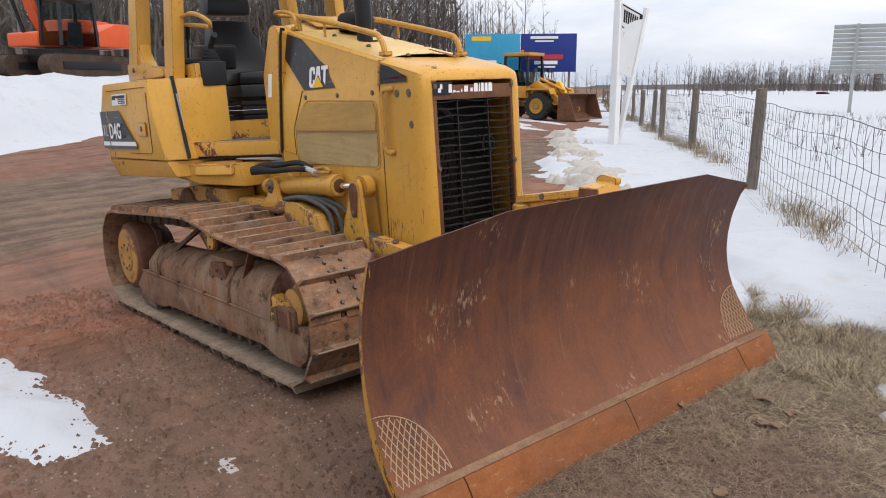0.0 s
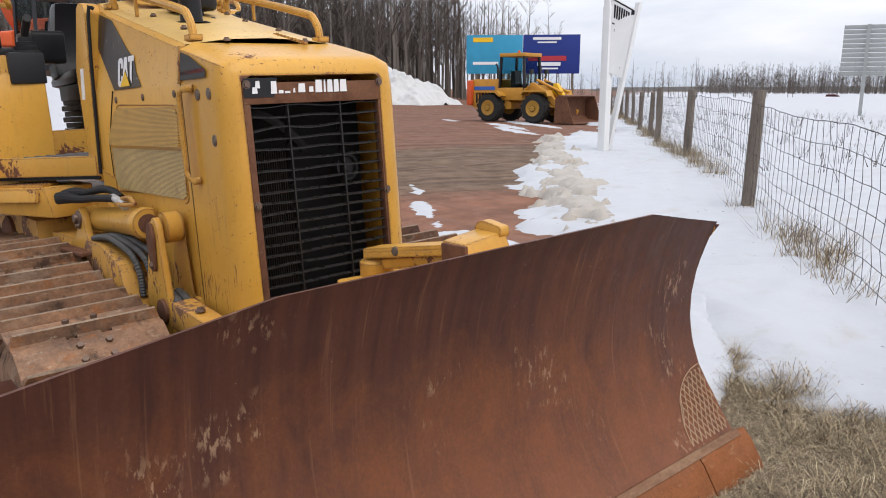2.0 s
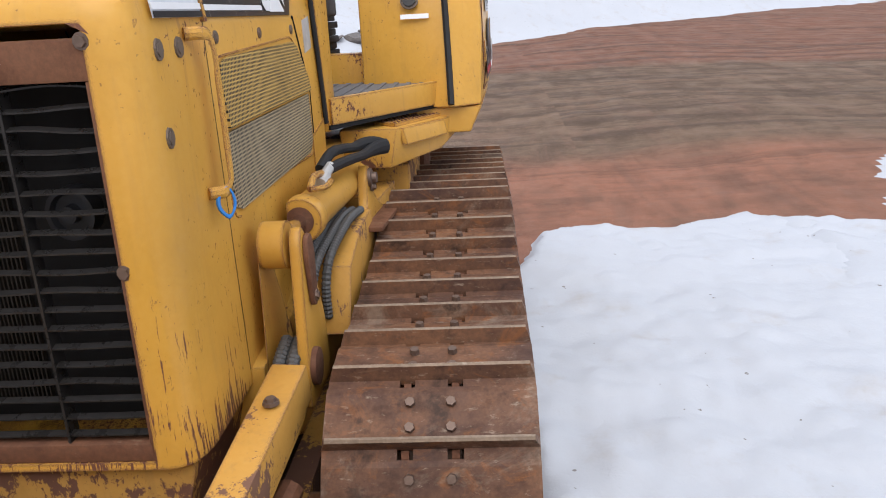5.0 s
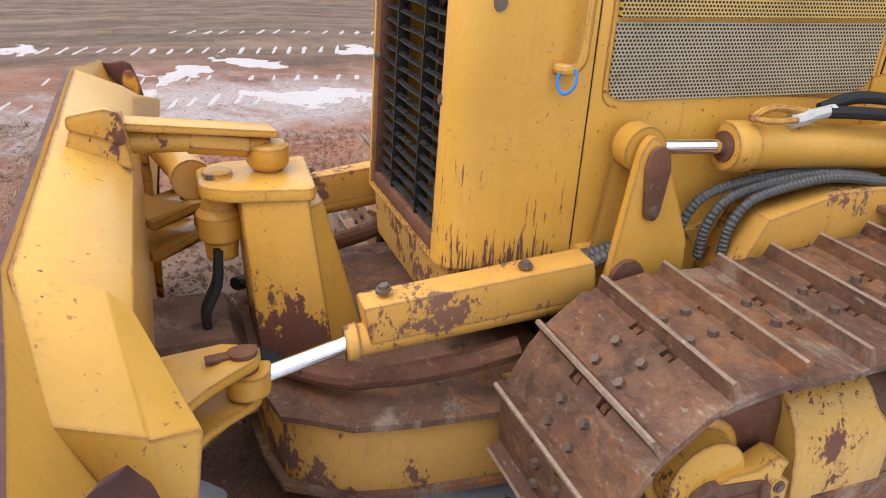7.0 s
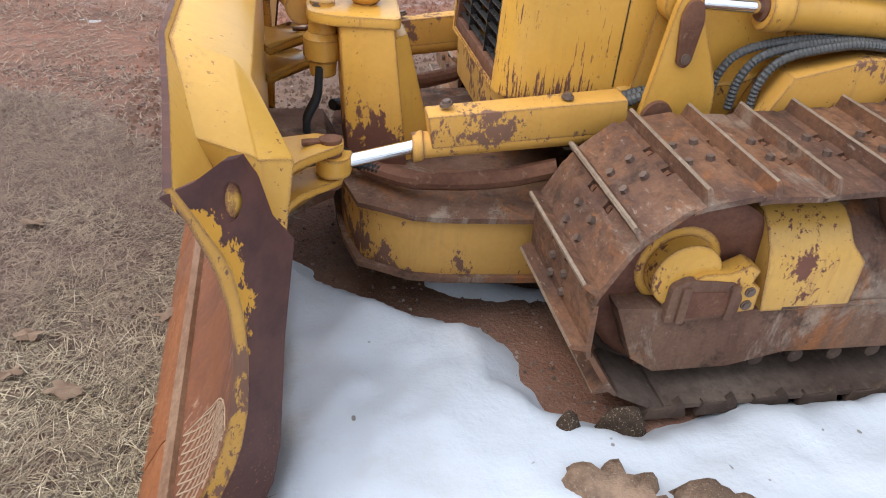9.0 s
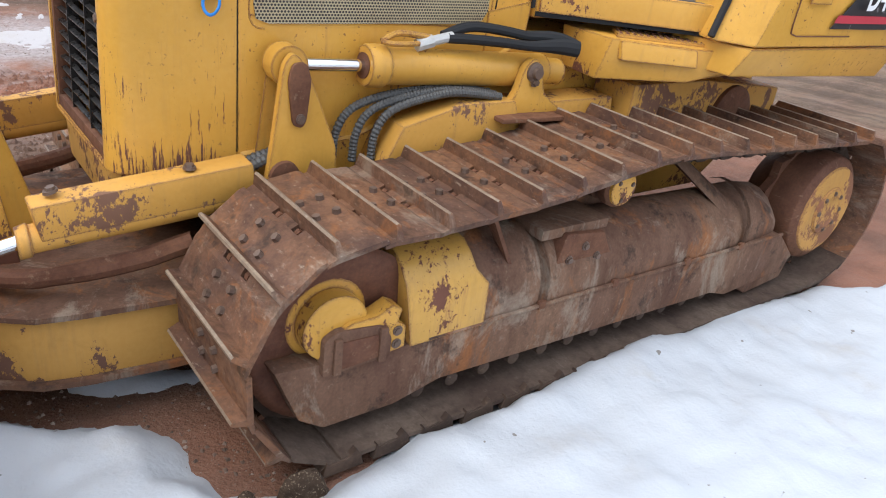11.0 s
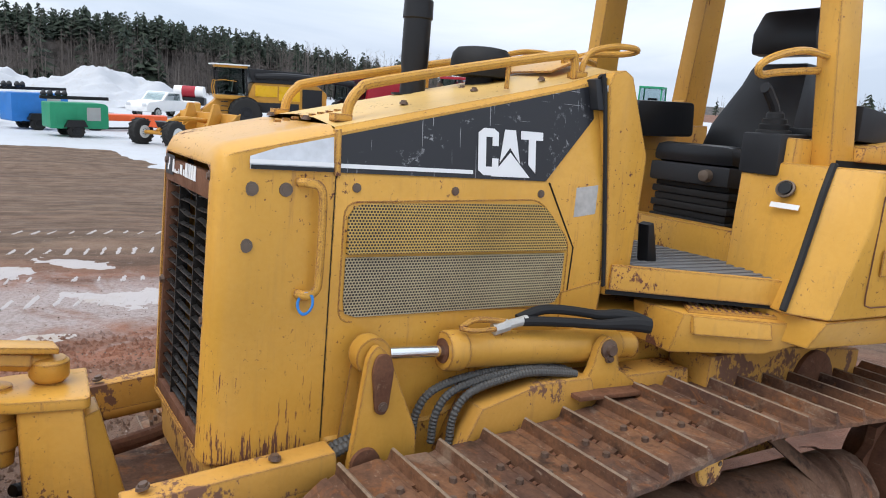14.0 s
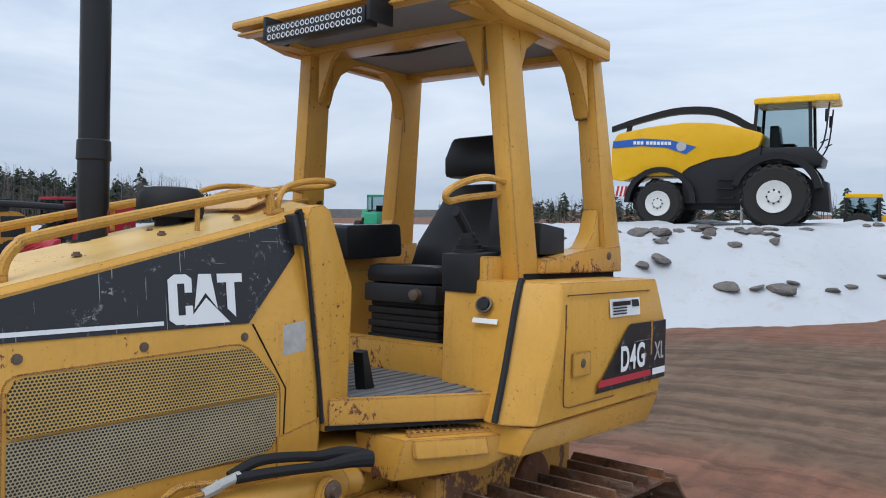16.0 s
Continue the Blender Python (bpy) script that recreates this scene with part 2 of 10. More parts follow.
BLADE = blade_mat()
EDGE = rusty("orange_rust_cutting_edge", (0.31, 0.10, 0.028), (0.20, 0.075, 0.034), (0.38, 0.23, 0.12), 0.7, 1.2, (1, 0.5, 1), 0.6)
RUSTY = rusty("brown_rusty_steel", (0.13, 0.055, 0.033), (0.19, 0.085, 0.045), (0.30, 0.20, 0.13))
TRACK = rusty("track_steel", (0.095, 0.05, 0.036), (0.22, 0.105, 0.055), (0.40, 0.31, 0.23), 0.6, 2.2, (1, 0.7, 1), 0.65, 0.0, True, 0.5)
GROUSER = rusty("scuffed_grouser_edge", (0.24, 0.17, 0.12), (0.33, 0.25, 0.18), (0.46, 0.40, 0.33), 0.5, 2.0, (1, 0.4, 1), 0.6, 0.2, True)
MUDDY = rusty("muddy_track_frame", (0.125, 0.062, 0.040), (0.22, 0.125, 0.077), (0.36, 0.26, 0.18), 0.85, 1.0, (1, 1, 0.45), 0.4, 0.0, False, 0.7)
# right track: paler mud copies, with the open sky's light in their colour
LIT_FRAME = rusty("lit_mud_track_frame", (0.19, 0.098, 0.058), (0.32, 0.185, 0.11), (0.40, 0.29, 0.20), 0.85, 1.0, (1, 1, 0.45), 0.4, 0.0, False, 0.6)
LIT_TRACK = rusty("lit_track_steel", (0.17, 0.10, 0.066), (0.38, 0.205, 0.115), (0.54, 0.44, 0.33), 0.6, 2.2, (1, 0.7, 1), 0.65, 0.0, True, 0.7)
SHOE_PALE = rusty("lit_pale_mud_shoe", (0.26, 0.185, 0.13), (0.40, 0.30, 0.215), (0.50, 0.41, 0.32), 0.9, 1.5, (1, 1, 1), 0.4, 0.0, True)
SHOE_MUD = rusty("mud_caked_shoe", (0.075, 0.048, 0.036), (0.14, 0.10, 0.075), (0.24, 0.19, 0.15), 0.9, 1.5, (1, 1, 1), 0.4, 0.0, True)
MUDSTEEL = rusty("muddy_link_steel", (0.05, 0.033, 0.025), (0.095, 0.06, 0.042), (0.19, 0.135, 0.09), 0.85)
CHROME = plain("chrome_rod", (0.78, 0.79, 0.8), 0.12, 1.0, 0.05)
BLACK = plain("black_paint", (0.012, 0.012, 0.0135), 0.4)
RUBBER = plain("black_rubber", (0.014, 0.014, 0.015), 0.65, 0, 0.3)
VINYL = plain("black_vinyl", (0.012, 0.0125, 0.0145), 0.38, 0, 0.25, 5, 0.2)
PLASTIC = plain("dark_grey_plastic", (0.02, 0.021, 0.024), 0.5)
GREYHOSE = plain("grey_hose_guard", (0.085, 0.083, 0.08), 0.55, 0.2, 0.3, 30)
MATGREY = plain("worn_rubber_mat", (0.16, 0.16, 0.165), 0.8, 0, 0.35, 12, 0.4)
ROOFGREY = plain("grey_roof_lining", (0.21, 0.21, 0.22), 0.7)
WHITE = plain("white_decal", (0.74, 0.74, 0.74), 0.45, 0, 0.06)
RED = plain("red_decal", (0.42, 0.035, 0.05), 0.45)
YELLOWDECAL = plain("yellow_decal", (0.78, 0.46, 0.02), 0.4)
BLUETIE = plain("blue_plastic", (0.03, 0.19, 0.52), 0.4)
BOLT = plain("bolt_steel", (0.16, 0.11, 0.085), 0.5, 0.5, 0.4, 40)
GREYBOLT = plain("grey_bolt", (0.15, 0.115, 0.09), 0.5, 0.4, 0.3, 40)
WORN_WHITE = plain("scuffed_white_decal", (0.58, 0.60, 0.63), 0.45, 0, 0.35, 16)
SILVER = plain("scuffed_silver_label", (0.46, 0.45, 0.43), 0.5, 0.3, 0.4, 30)
DARK = plain("dark_inside", (0.006, 0.006, 0.0065), 0.8)
GLASSM = Mat("tinted_window")
GLASSM.p.inputs["Transmission Weight"].default_value, GLASSM.p.inputs["IOR"].default_value = 1.0, 1.02
GLASSM = GLASSM.done((0.62, 0.70, 0.72), 0.02, 0.0, 1.0)
GLASS = Mat("lamp_glass")
GLASS.p.inputs["Transmission Weight"].default_value = 0.0
GLASS = GLASS.done((0.55, 0.56, 0.58), 0.15)


def scratched_black():
    m = Mat("scratched_black_decal")
    lines = m.noise(3, 2, 0.5, m.stretch(1.0, 1.0, 42.0, (0, 0.4, 0)))
    lines2 = m.noise(4, 2, 0.5, m.stretch(34.0, 1.0, 1.0, (0, -0.9, 0)))
    patch = m.noise(6, 5, 0.7)
    sc = m.math("MAXIMUM", m.ramp(lines, (0.705, 0.0), (0.715, 0.8)), m.ramp(lines2, (0.725, 0.0), (0.735, 0.6)))
    wear = m.math("MULTIPLY", m.ramp(m.noise(28, 5, 0.75), (0.57, 0.0), (0.61, 1.0)), m.ramp(patch, (0.52, 0.0), (0.64, 1.0)))
    c = m.mix(m.math("MAXIMUM", sc, m.math("MULTIPLY", wear, 0.7)), (0.014, 0.0145, 0.018), (0.45, 0.45, 0.46))
    m.bump(patch, 0.08, 0.004)
    return m.done(c, 0.36)


DECAL = scratched_black()


def perforated(name, col, hole=0.011, size=0.33):
    """Punched sheet: round holes in staggered rows over the side panel (x along, z up)."""
    m = Mat(name)
    x, z = m.axis(0), m.axis(2)
    row = m.math("DIVIDE", z, hole * 0.866)
    odd = m.math("MULTIPLY", m.math("MODULO", m.math("FLOOR", row), 2.0), 0.5)
    u = m.math("SUBTRACT", m.math("FRACT", m.math("ADD", m.math("DIVIDE", x, hole), odd)), 0.5)
    v = m.math("SUBTRACT", m.math("FRACT", row), 0.5)
    d = m.math("SQRT", m.math("ADD", m.math("MULTIPLY", u, u), m.math("MULTIPLY", v, v)))
    mask = m.ramp(d, (size, 1.0), (size + 0.06, 0.0))
    n = m.noise(4, 5, 0.65)
    base = m.mix(m.ramp(n, (0.35, 0.0), (0.65, 1.0)), col, tuple(v * 0.8 for v in col))
    base = m.mix(m.ramp(m.noise(22, 4, 0.7), (0.58, 0.0), (0.7, 0.4)), base, (0.22, 0.13, 0.07))
    m.bump(m.math("SUBTRACT", 1.0, mask), 0.5, 0.003)
    return m.done(m.mix(mask, base, (0.012, 0.010, 0.008)), 0.55)


PERF_A = perforated("tan_punched_sheet", (0.52, 0.33, 0.085))
PERF_B = perforated("grey_punched_sheet", (0.44, 0.36, 0.22))
PERF_C = perforated("yellow_fine_punched_sheet", (0.62, 0.36, 0.085), 0.006, 0.25)
PERF_D = perforated("tan_fine_punched_sheet", (0.60, 0.43, 0.18), 0.006, 0.25)


def snow_mat(name, col, dirt):
    m = Mat(name).world()
    big, mid, fine = m.noise(0.9, 5, 0.6), m.noise(7, 6, 0.6), m.noise(70, 3)
    c = m.mix(m.ramp(big, (0.3, 0.0), (0.7, 1.0)), tuple(v * 0.94 for v in col), col)
    spots = m.math("MULTIPLY", m.ramp(m.noise(2.3, 5, 0.65), (0.55, 0.0), (0.72, dirt)), m.ramp(mid, (0.4, 0.3), (0.6, 1.0)))
    c = m.mix(spots, c, (0.34, 0.27, 0.20))
    c = m.mix(m.ramp(m.noise(16, 2, 0.5), (0.74, 0.0), (0.76, 0.8)), c, (0.12, 0.09, 0.06))
    m.bump(m.math("ADD", m.math("MULTIPLY", mid, 0.9), m.math("MULTIPLY", fine, 0.12)), 0.4, 0.03)
    m.p.inputs["Subsurface Weight"].default_value = 0.0
    return m.done(c, 0.6)


SNOW = snow_mat("old_snow", (0.465, 0.48, 0.505), 0.45)
SNOW_DIRTY = snow_mat("dirty_ice", (0.40, 0.365, 0.32), 1.0)
SNOW_OLD = snow_mat("heaped_snow", (0.50, 0.495, 0.485), 0.6)


def soil_mat(name, k=1.0):
    """Crumbly soil with pale grit in it."""
    m = Mat(name).world()
    mid, fine = m.noise(9, 5, 0.65), m.noise(60, 4, 0.7)
    c = m.mix(m.ramp(mid, (0.4, 0.0), (0.62, 1.0)), tuple(k * v for v in (0.038, 0.024, 0.016)), tuple(k * v for v in (0.085, 0.055, 0.036)))
    c = m.mix(m.ramp(m.noise(150, 2, 0.6), (0.60, 0.0), (0.68, 0.75)), c, (0.30, 0.235, 0.165))
    c = m.mix(m.ramp(m.noise(24, 4, 0.7), (0.60, 0.0), (0.68, 0.6)), c, (0.22, 0.17, 0.12))
    m.bump(m.math("ADD", m.math("MULTIPLY", fine, 0.8), mid), 0.8, 0.02)
    return m.done(c, 0.9, 0.0, 0.15)


SOIL = soil_mat("dark_crumbly_soil")
GRITTY = soil_mat("pale_gritty_soil", 3.4)
SLUSH = snow_mat("frozen_slush", (0.40, 0.36, 0.345), 0.8)
ROCK = rusty("field_stone", (0.13, 0.12, 0.115), (0.20, 0.18, 0.165), (0.33, 0.31, 0.29), 0.85, 3)


def ground_mat():
    m = Mat("red_dirt_yard").world()
    big, mid = m.noise(0.22, 5, 0.6), m.noise(2.0, 6, 0.65)
    fine, grit = m.noise(28, 5, 0.7), m.voronoi(75)
    # red soil by the machine, grey-brown driven lane round it
    c = m.mix(m.ramp(big, (0.38, 0.0), (0.62, 1.0)), (0.215, 0.103, 0.066), (0.285, 0.122, 0.074))
    c = m.mix(m.ramp(mid, (0.46, 0.0), (0.66, 0.6)), c, (0.13, 0.074, 0.054))
    sx, sy = m.math("MULTIPLY", m.math("SUBTRACT", m.axis(0), 2.0), 1.2), m.math("SUBTRACT", m.axis(1), 2.0)
    rad = m.math("SQRT", m.math("ADD", m.math("MULTIPLY", sx, sx), m.math("MULTIPLY", sy, sy)))
    rad2 = m.math("ADD", rad, m.math("ADD", m.math("MULTIPLY", m.noise(0.16, 3), 3.0), m.math("MULTIPLY", mid, 0.5)))
    lane = m.ramp(m.math("DIVIDE", rad2, 20.0), (0.485, 0.0), (0.525, 1.0))
    verge = m.math("MULTIPLY", m.ramp(m.math("DIVIDE", rad2, 20.0), (0.86, 0.0), (0.90, 0.8)), m.ramp(m.math("DIVIDE", m.axis(0), -20.0), (0.40, 0.0), (0.48, 1.0)))
    c = m.mix(lane, c, m.mix(m.ramp(mid, (0.4, 0.0), (0.65, 1.0)), (0.165, 0.108, 0.070), (0.110, 0.075, 0.052)))
    gx = m.math("DIVIDE", m.math("ADD", m.axis(0), m.math("MULTIPLY", mid, 0.6)), 5.0)
    gy = m.math("DIVIDE", m.math("ADD", m.axis(1), 4.0), 8.0)
    thatch = m.math("MULTIPLY", m.ramp(gx, (0.53, 0.0), (0.60, 0.85)), m.ramp(gy, (0.25, 0.0), (0.42, 1.0)))
    c = m.mix(thatch, c, m.mix(m.ramp(mid, (0.4, 0.0), (0.62, 1.0)), (0.095, 0.062, 0.043), (0.045, 0.029, 0.022)))
    c = m.mix(verge, c, (0.21, 0.088, 0.056))
    # worked brown soil and grit beside the track
    wx, wy = m.math("SUBTRACT", m.axis(0), 1.2), m.math("MULTIPLY", m.math("ADD", m.axis(1), 1.6), 1.6)
    wd = m.math("ADD", m.math("SQRT", m.math("ADD", m.math("MULTIPLY", wx, wx), m.math("MULTIPLY", wy, wy))), m.math("MULTIPLY", mid, 1.2))
    c = m.mix(m.ramp(m.math("DIVIDE", wd, 4.0), (0.45, 0.85), (0.70, 0.0)), c, m.mix(m.ramp(m.noise(5, 5, 0.7), (0.4, 0.0), (0.6, 1.0)), (0.165, 0.105, 0.072), (0.125, 0.083, 0.061)))
    # darker brown soil in an ellipse where the machine stands
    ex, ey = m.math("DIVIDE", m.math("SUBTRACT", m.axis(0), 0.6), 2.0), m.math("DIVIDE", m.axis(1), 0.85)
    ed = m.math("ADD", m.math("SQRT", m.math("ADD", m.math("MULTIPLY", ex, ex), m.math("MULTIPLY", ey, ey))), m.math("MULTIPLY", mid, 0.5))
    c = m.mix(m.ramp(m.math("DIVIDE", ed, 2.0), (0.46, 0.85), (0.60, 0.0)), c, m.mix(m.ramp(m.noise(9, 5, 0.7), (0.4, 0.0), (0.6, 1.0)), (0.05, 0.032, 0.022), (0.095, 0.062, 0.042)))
    comb = m.t.nodes.new("ShaderNodeCombineXYZ")
    m.link(m.math("MULTIPLY", rad2, 2.3), comb.inputs[0])
    m.link(m.math("MULTIPLY", m.math("ARCTAN2", sy, sx), 1.1), comb.inputs[1])
    tracks = m.noise(1.0, 7, 0.72, comb.outputs[0], 0.5)
    dots = m.noise(190, 2, 0.6)
    c = m.mix(m.ramp(dots, (0.60, 0.0), (0.72, 0.55)), c, (0.34, 0.25, 0.19))
    c = m.mix(m.ramp(dots, (0.28, 0.5), (0.40, 0.0)), c, (0.045, 0.03, 0.024))
    ruts = m.noise(0.8, 7, 0.62, m.stretch(0.35, 1.7, 1, (0, 0, 0.25)), 1.6)
    c = m.mix(m.ramp(ruts, (0.46, 0.0), (0.66, 0.45)), c, (0.085, 0.052, 0.040))
    tyre = m.noise(1.6, 7, 0.66, m.stretch(0.25, 2.0, 1, (0, 0, -0.12)), 1.2)
    c = m.mix(m.ramp(tyre, (0.5, 0.0), (0.7, 0.35)), c, (0.24, 0.135, 0.095))
    far = m.ramp(m.math("DIVIDE", rad, 20.0), (0.30, 0.25), (0.45, 1.0))
    c = m.mix(m.math("MULTIPLY", far, m.ramp(tracks, (0.50, 0.0), (0.58, 0.6))), c, (0.068, 0.045, 0.032))
    c = m.mix(m.math("MULTIPLY", far, m.ramp(tracks, (0.38, 0.6), (0.46, 0.0))), c, (0.215, 0.135, 0.092))
    # a thin film of ice over the churned strip of the yard
    ix, iy = m.math("DIVIDE", m.math("SUBTRACT", m.axis(0), 1.2), 4.2), m.math("DIVIDE", m.math("ADD", m.axis(1), 4.5), 1.7)
    ice = m.math("SUBTRACT", 1.0, m.math("SQRT", m.math("ADD", m.math("MULTIPLY", ix, ix), m.math("MULTIPLY", iy, iy))))
    ice = m.math("ADD", ice, m.math("MULTIPLY", m.math("SUBTRACT", m.noise(1.7, 7, 0.7, None, 0.7), 0.5), 2.2))
    c = m.mix(m.ramp(ice, (0.25, 0.0), (0.85, 0.85)), c, m.mix(m.ramp(fine, (0.4, 0.0), (0.6, 1.0)), (0.27, 0.225, 0.205), (0.40, 0.355, 0.345)))
    c = m.mix(m.ramp(fine, (0.55, 0.0), (0.75, 0.4)), c, (0.28, 0.17, 0.12))
    c = m.mix(m.ramp(grit, (0.02, 0.55), (0.16, 0.0)), c, (0.30, 0.24, 0.20))
    h = m.math("ADD", m.math("ADD", m.math("MULTIPLY", fine, 0.5), m.math("MULTIPLY", mid, 0.45)), m.math("ADD", m.math("MULTIPLY", m.math("ADD", ruts, m.math("MULTIPLY", tyre, 0.6)), 0.5), m.math("ADD", m.math("MULTIPLY", grit, 0.12), m.math("MULTIPLY", m.math("MULTIPLY", tracks, far), 1.2))))
    m.bump(h, 0.7, 0.04)
    return m.done(c, m.ramp(mid, (0.35, 0.6), (0.65, 0.9)), 0.0, 0.12)


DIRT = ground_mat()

# ---- mesh tools ----
def link_mesh(name, bm, mat, parent=None, label="", bevel=0.0, angle=35, recalc=True):
    if recalc:
        bmesh.ops.recalc_face_normals(bm, faces=bm.faces)
    if bevel > 0:
        sharp = [e for e in bm.edges if len(e.link_faces) == 2 and e.calc_face_angle(0) > radians(28)]
        bmesh.ops.bevel(bm, geom=sharp, offset=bevel, segments=2, profile=0.6, affect="EDGES", clamp_overlap=True)
    me = bpy.data.meshes.new(name)
    bm.to_mesh(me)
    bm.free()
    me.polygons.foreach_set("use_smooth", [True] * len(me.polygons))
    me.set_sharp_from_angle(angle=radians(angle))
    for mt in mat if isinstance(mat, (list, tuple)) else (mat,):
        me.materials.append(mt)
    ob = new(name, me)
    if parent is not None:
        ob.parent = parent
    if label:
        ob["label"] = label
    return ob


def part(name, bm, mat, parent, label="", bevel=0.0, angle=35):
    return link_mesh(name, bm, mat, parent, label, bevel, angle)


def thing(name, bm, mat, label, category, group="", kind="", bevel=0.0, angle=35):
    return tagged(link_mesh(name, bm, mat, None, "", bevel, angle), label, category, group, kind)


def root(name, m, label, category, group="", kind=""):
    e = new(name)
    e.empty_display_size = 0.2
    e.matrix_world = m
    return tagged(e, label, category, group, kind)


def prism(bm, pts, axis, a, b):
    """Extrude a polygon along an axis: 'y' takes (x, z), 'x' takes (y, z), 'z' takes (x, y)."""
    put = {"y": lambda p, c: (p[0], c, p[1]), "x": lambda p, c: (c, p[0], p[1]), "z": lambda p, c: (p[0], p[1], c)}[axis]
    lo = [bm.verts.new(put(p, a)) for p in pts]
    hi = [bm.verts.new(put(p, b)) for p in pts]
    n = len(pts)
    bm.faces.new(lo[::-1])
    bm.faces.new(hi)
    for i in range(n):
        bm.faces.new((lo[i], lo[(i + 1) % n], hi[(i + 1) % n], hi[i]))
    return bm


def box(bm, x0, x1, y0, y1, z0, z1):
    return prism(bm, [(x0, y0), (x1, y0), (x1, y1), (x0, y1)], "z", z0, z1)


def hexa(bm, bottom, top):
    """A solid between two rings of the same number of corners."""
    lo, hi = [bm.verts.new(p) for p in bottom], [bm.verts.new(p) for p in top]
    n = len(lo)
    bm.faces.new(lo[::-1])
    bm.faces.new(hi)
    for i in range(n):
        bm.faces.new((lo[i], lo[(i + 1) % n], hi[(i + 1) % n], hi[i]))
    return bm


def frame_of(d):
    d = Vector(d).normalized()
    u = d.orthogonal().normalized()
    return u, d.cross(u)


def cyl(bm, p0, p1, r0, r1=None, seg=16, caps=True):
    r1 = r0 if r1 is None else r1
    p0, p1 = Vector(p0), Vector(p1)
    u, v = frame_of(p1 - p0)
    ring = lambda p, r: [bm.verts.new(p + (u * math.cos(2 * math.pi * i / seg) + v * math.sin(2 * math.pi * i / seg)) * r) for i in range(seg)]
    a, b = ring(p0, r0), ring(p1, r1)
    for i in range(seg):
        bm.faces.new((a[i], a[(i + 1) % seg], b[(i + 1) % seg], b[i]))
    if caps:
        bm.faces.new(a[::-1])
        bm.faces.new(b)
    return bm


def lathe(bm, centre, axis, profile, seg=24):
    """Turn a closed or open profile of (distance along axis, radius) round an axis."""
    c, d = Vector(centre), Vector(axis).normalized()
    u, v = frame_of(d)
    rings = []
    for h, r in profile:
        rings.append([bm.verts.new(c + d * h + (u * math.cos(2 * math.pi * i / seg) + v * math.sin(2 * math.pi * i / seg)) * max(r, 1e-4)) for i in range(seg)])
    for a, b in zip(rings, rings[1:]):
        for i in range(seg):
            bm.faces.new((a[i], a[(i + 1) % seg], b[(i + 1) % seg], b[i]))
    bm.faces.new(rings[0][::-1])
    bm.faces.new(rings[-1])
    return bm


def curve_pts(pts, steps=6):
    """Catmull-Rom through the points."""
    p = [Vector(q) for q in pts]
    p = [p[0] * 2 - p[1]] + p + [p[-1] * 2 - p[-2]]
    out = []
    for i in range(1, len(p) - 2):
        for k in range(steps):
            t = k / steps
            a, b, c, d = p[i - 1:i + 3]
            out.append(0.5 * ((2 * b) + (c - a) * t + (2 * a - 5 * b + 4 * c - d) * t * t + (3 * b - a - 3 * c + d) * t ** 3))
    return out + [p[-2]]


def tube(bm, pts, r, seg=8, steps=5, ribs=0.0, pitch=0.0):
    """A round tube along a curve; with ribs it swells and narrows like a hose guard."""
    path = curve_pts(pts, steps) if steps > 1 else [Vector(q) for q in pts]
    if pitch:
        fine = [path[0]]
        for a, b in zip(path, path[1:]):
            n = max(1, int((b - a).length / pitch))
            fine += [a.lerp(b, (k + 1) / n) for k in range(n)]
        path = fine
    d0 = (path[1] - path[0]).normalized()
    u = d0.orthogonal().normalized()
    rings = []
    for i, q in enumerate(path):
        d = (path[min(i + 1, len(path) - 1)] - path[max(i - 1, 0)]).normalized()
        u = (u - d * u.dot(d)).normalized()
        v = d.cross(u)
        rr = r + (ribs if i % 2 else 0.0)
        rings.append([bm.verts.new(q + (u * math.cos(2 * math.pi * k / seg) + v * math.sin(2 * math.pi * k / seg)) * rr) for k in range(seg)])
    for a, b in zip(rings, rings[1:]):
        for k in range(seg):
            bm.faces.new((a[k], a[(k + 1) % seg], b[(k + 1) % seg], b[k]))
    bm.faces.new(rings[0][::-1])
    bm.faces.new(rings[-1])
    return bm


def bolt(bm, p, d, r=0.014, h=0.012):
    p, d = Vector(p), Vector(d).normalized()
    cyl(bm, p - d * 0.004, p + d * 0.004, r * 1.45, r * 1.35, 10)
    return cyl(bm, p, p + d * h, r, r * 0.92, 6)


def torus(bm, c, normal, R, r, seg=20, sub=6):
    c = Vector(c)
    u, v = frame_of(normal)
    d = Vector(normal).normalized()
    rings = []
    for i in range(seg):
        a = 2 * math.pi * i / seg
        o = u * math.cos(a) + v * math.sin(a)
        rings.append([bm.verts.new(c + o * R + (o * math.cos(2 * math.pi * k / sub) + d * math.sin(2 * math.pi * k / sub)) * r) for k in range(sub)])
    for i in range(seg):
        a, b = rings[i], rings[(i + 1) % seg]
        for k in range(sub):
            bm.faces.new((a[k], a[(k + 1) % sub], b[(k + 1) % sub], b[k]))
    return bm


def rounded(pts, r, seg=4):
    """Round the corners of a polygon of 2D points."""
    out = []
    n = len(pts)
    for i in range(n):
        p, a, b = Vector(pts[i]), Vector(pts[i - 1]), Vector(pts[(i + 1) % n])
        da, db = (a - p), (b - p)
        k = min(r, da.length * 0.45, db.length * 0.45)
        s, e = p + da.normalized() * k, p + db.normalized() * k
        for j in range(seg + 1):
            t = j / seg
            q = s.lerp(p, t).lerp(p.lerp(e, t), t)
            out.append((q.x, q.y))
    return out


def B():
    return bmesh.new()


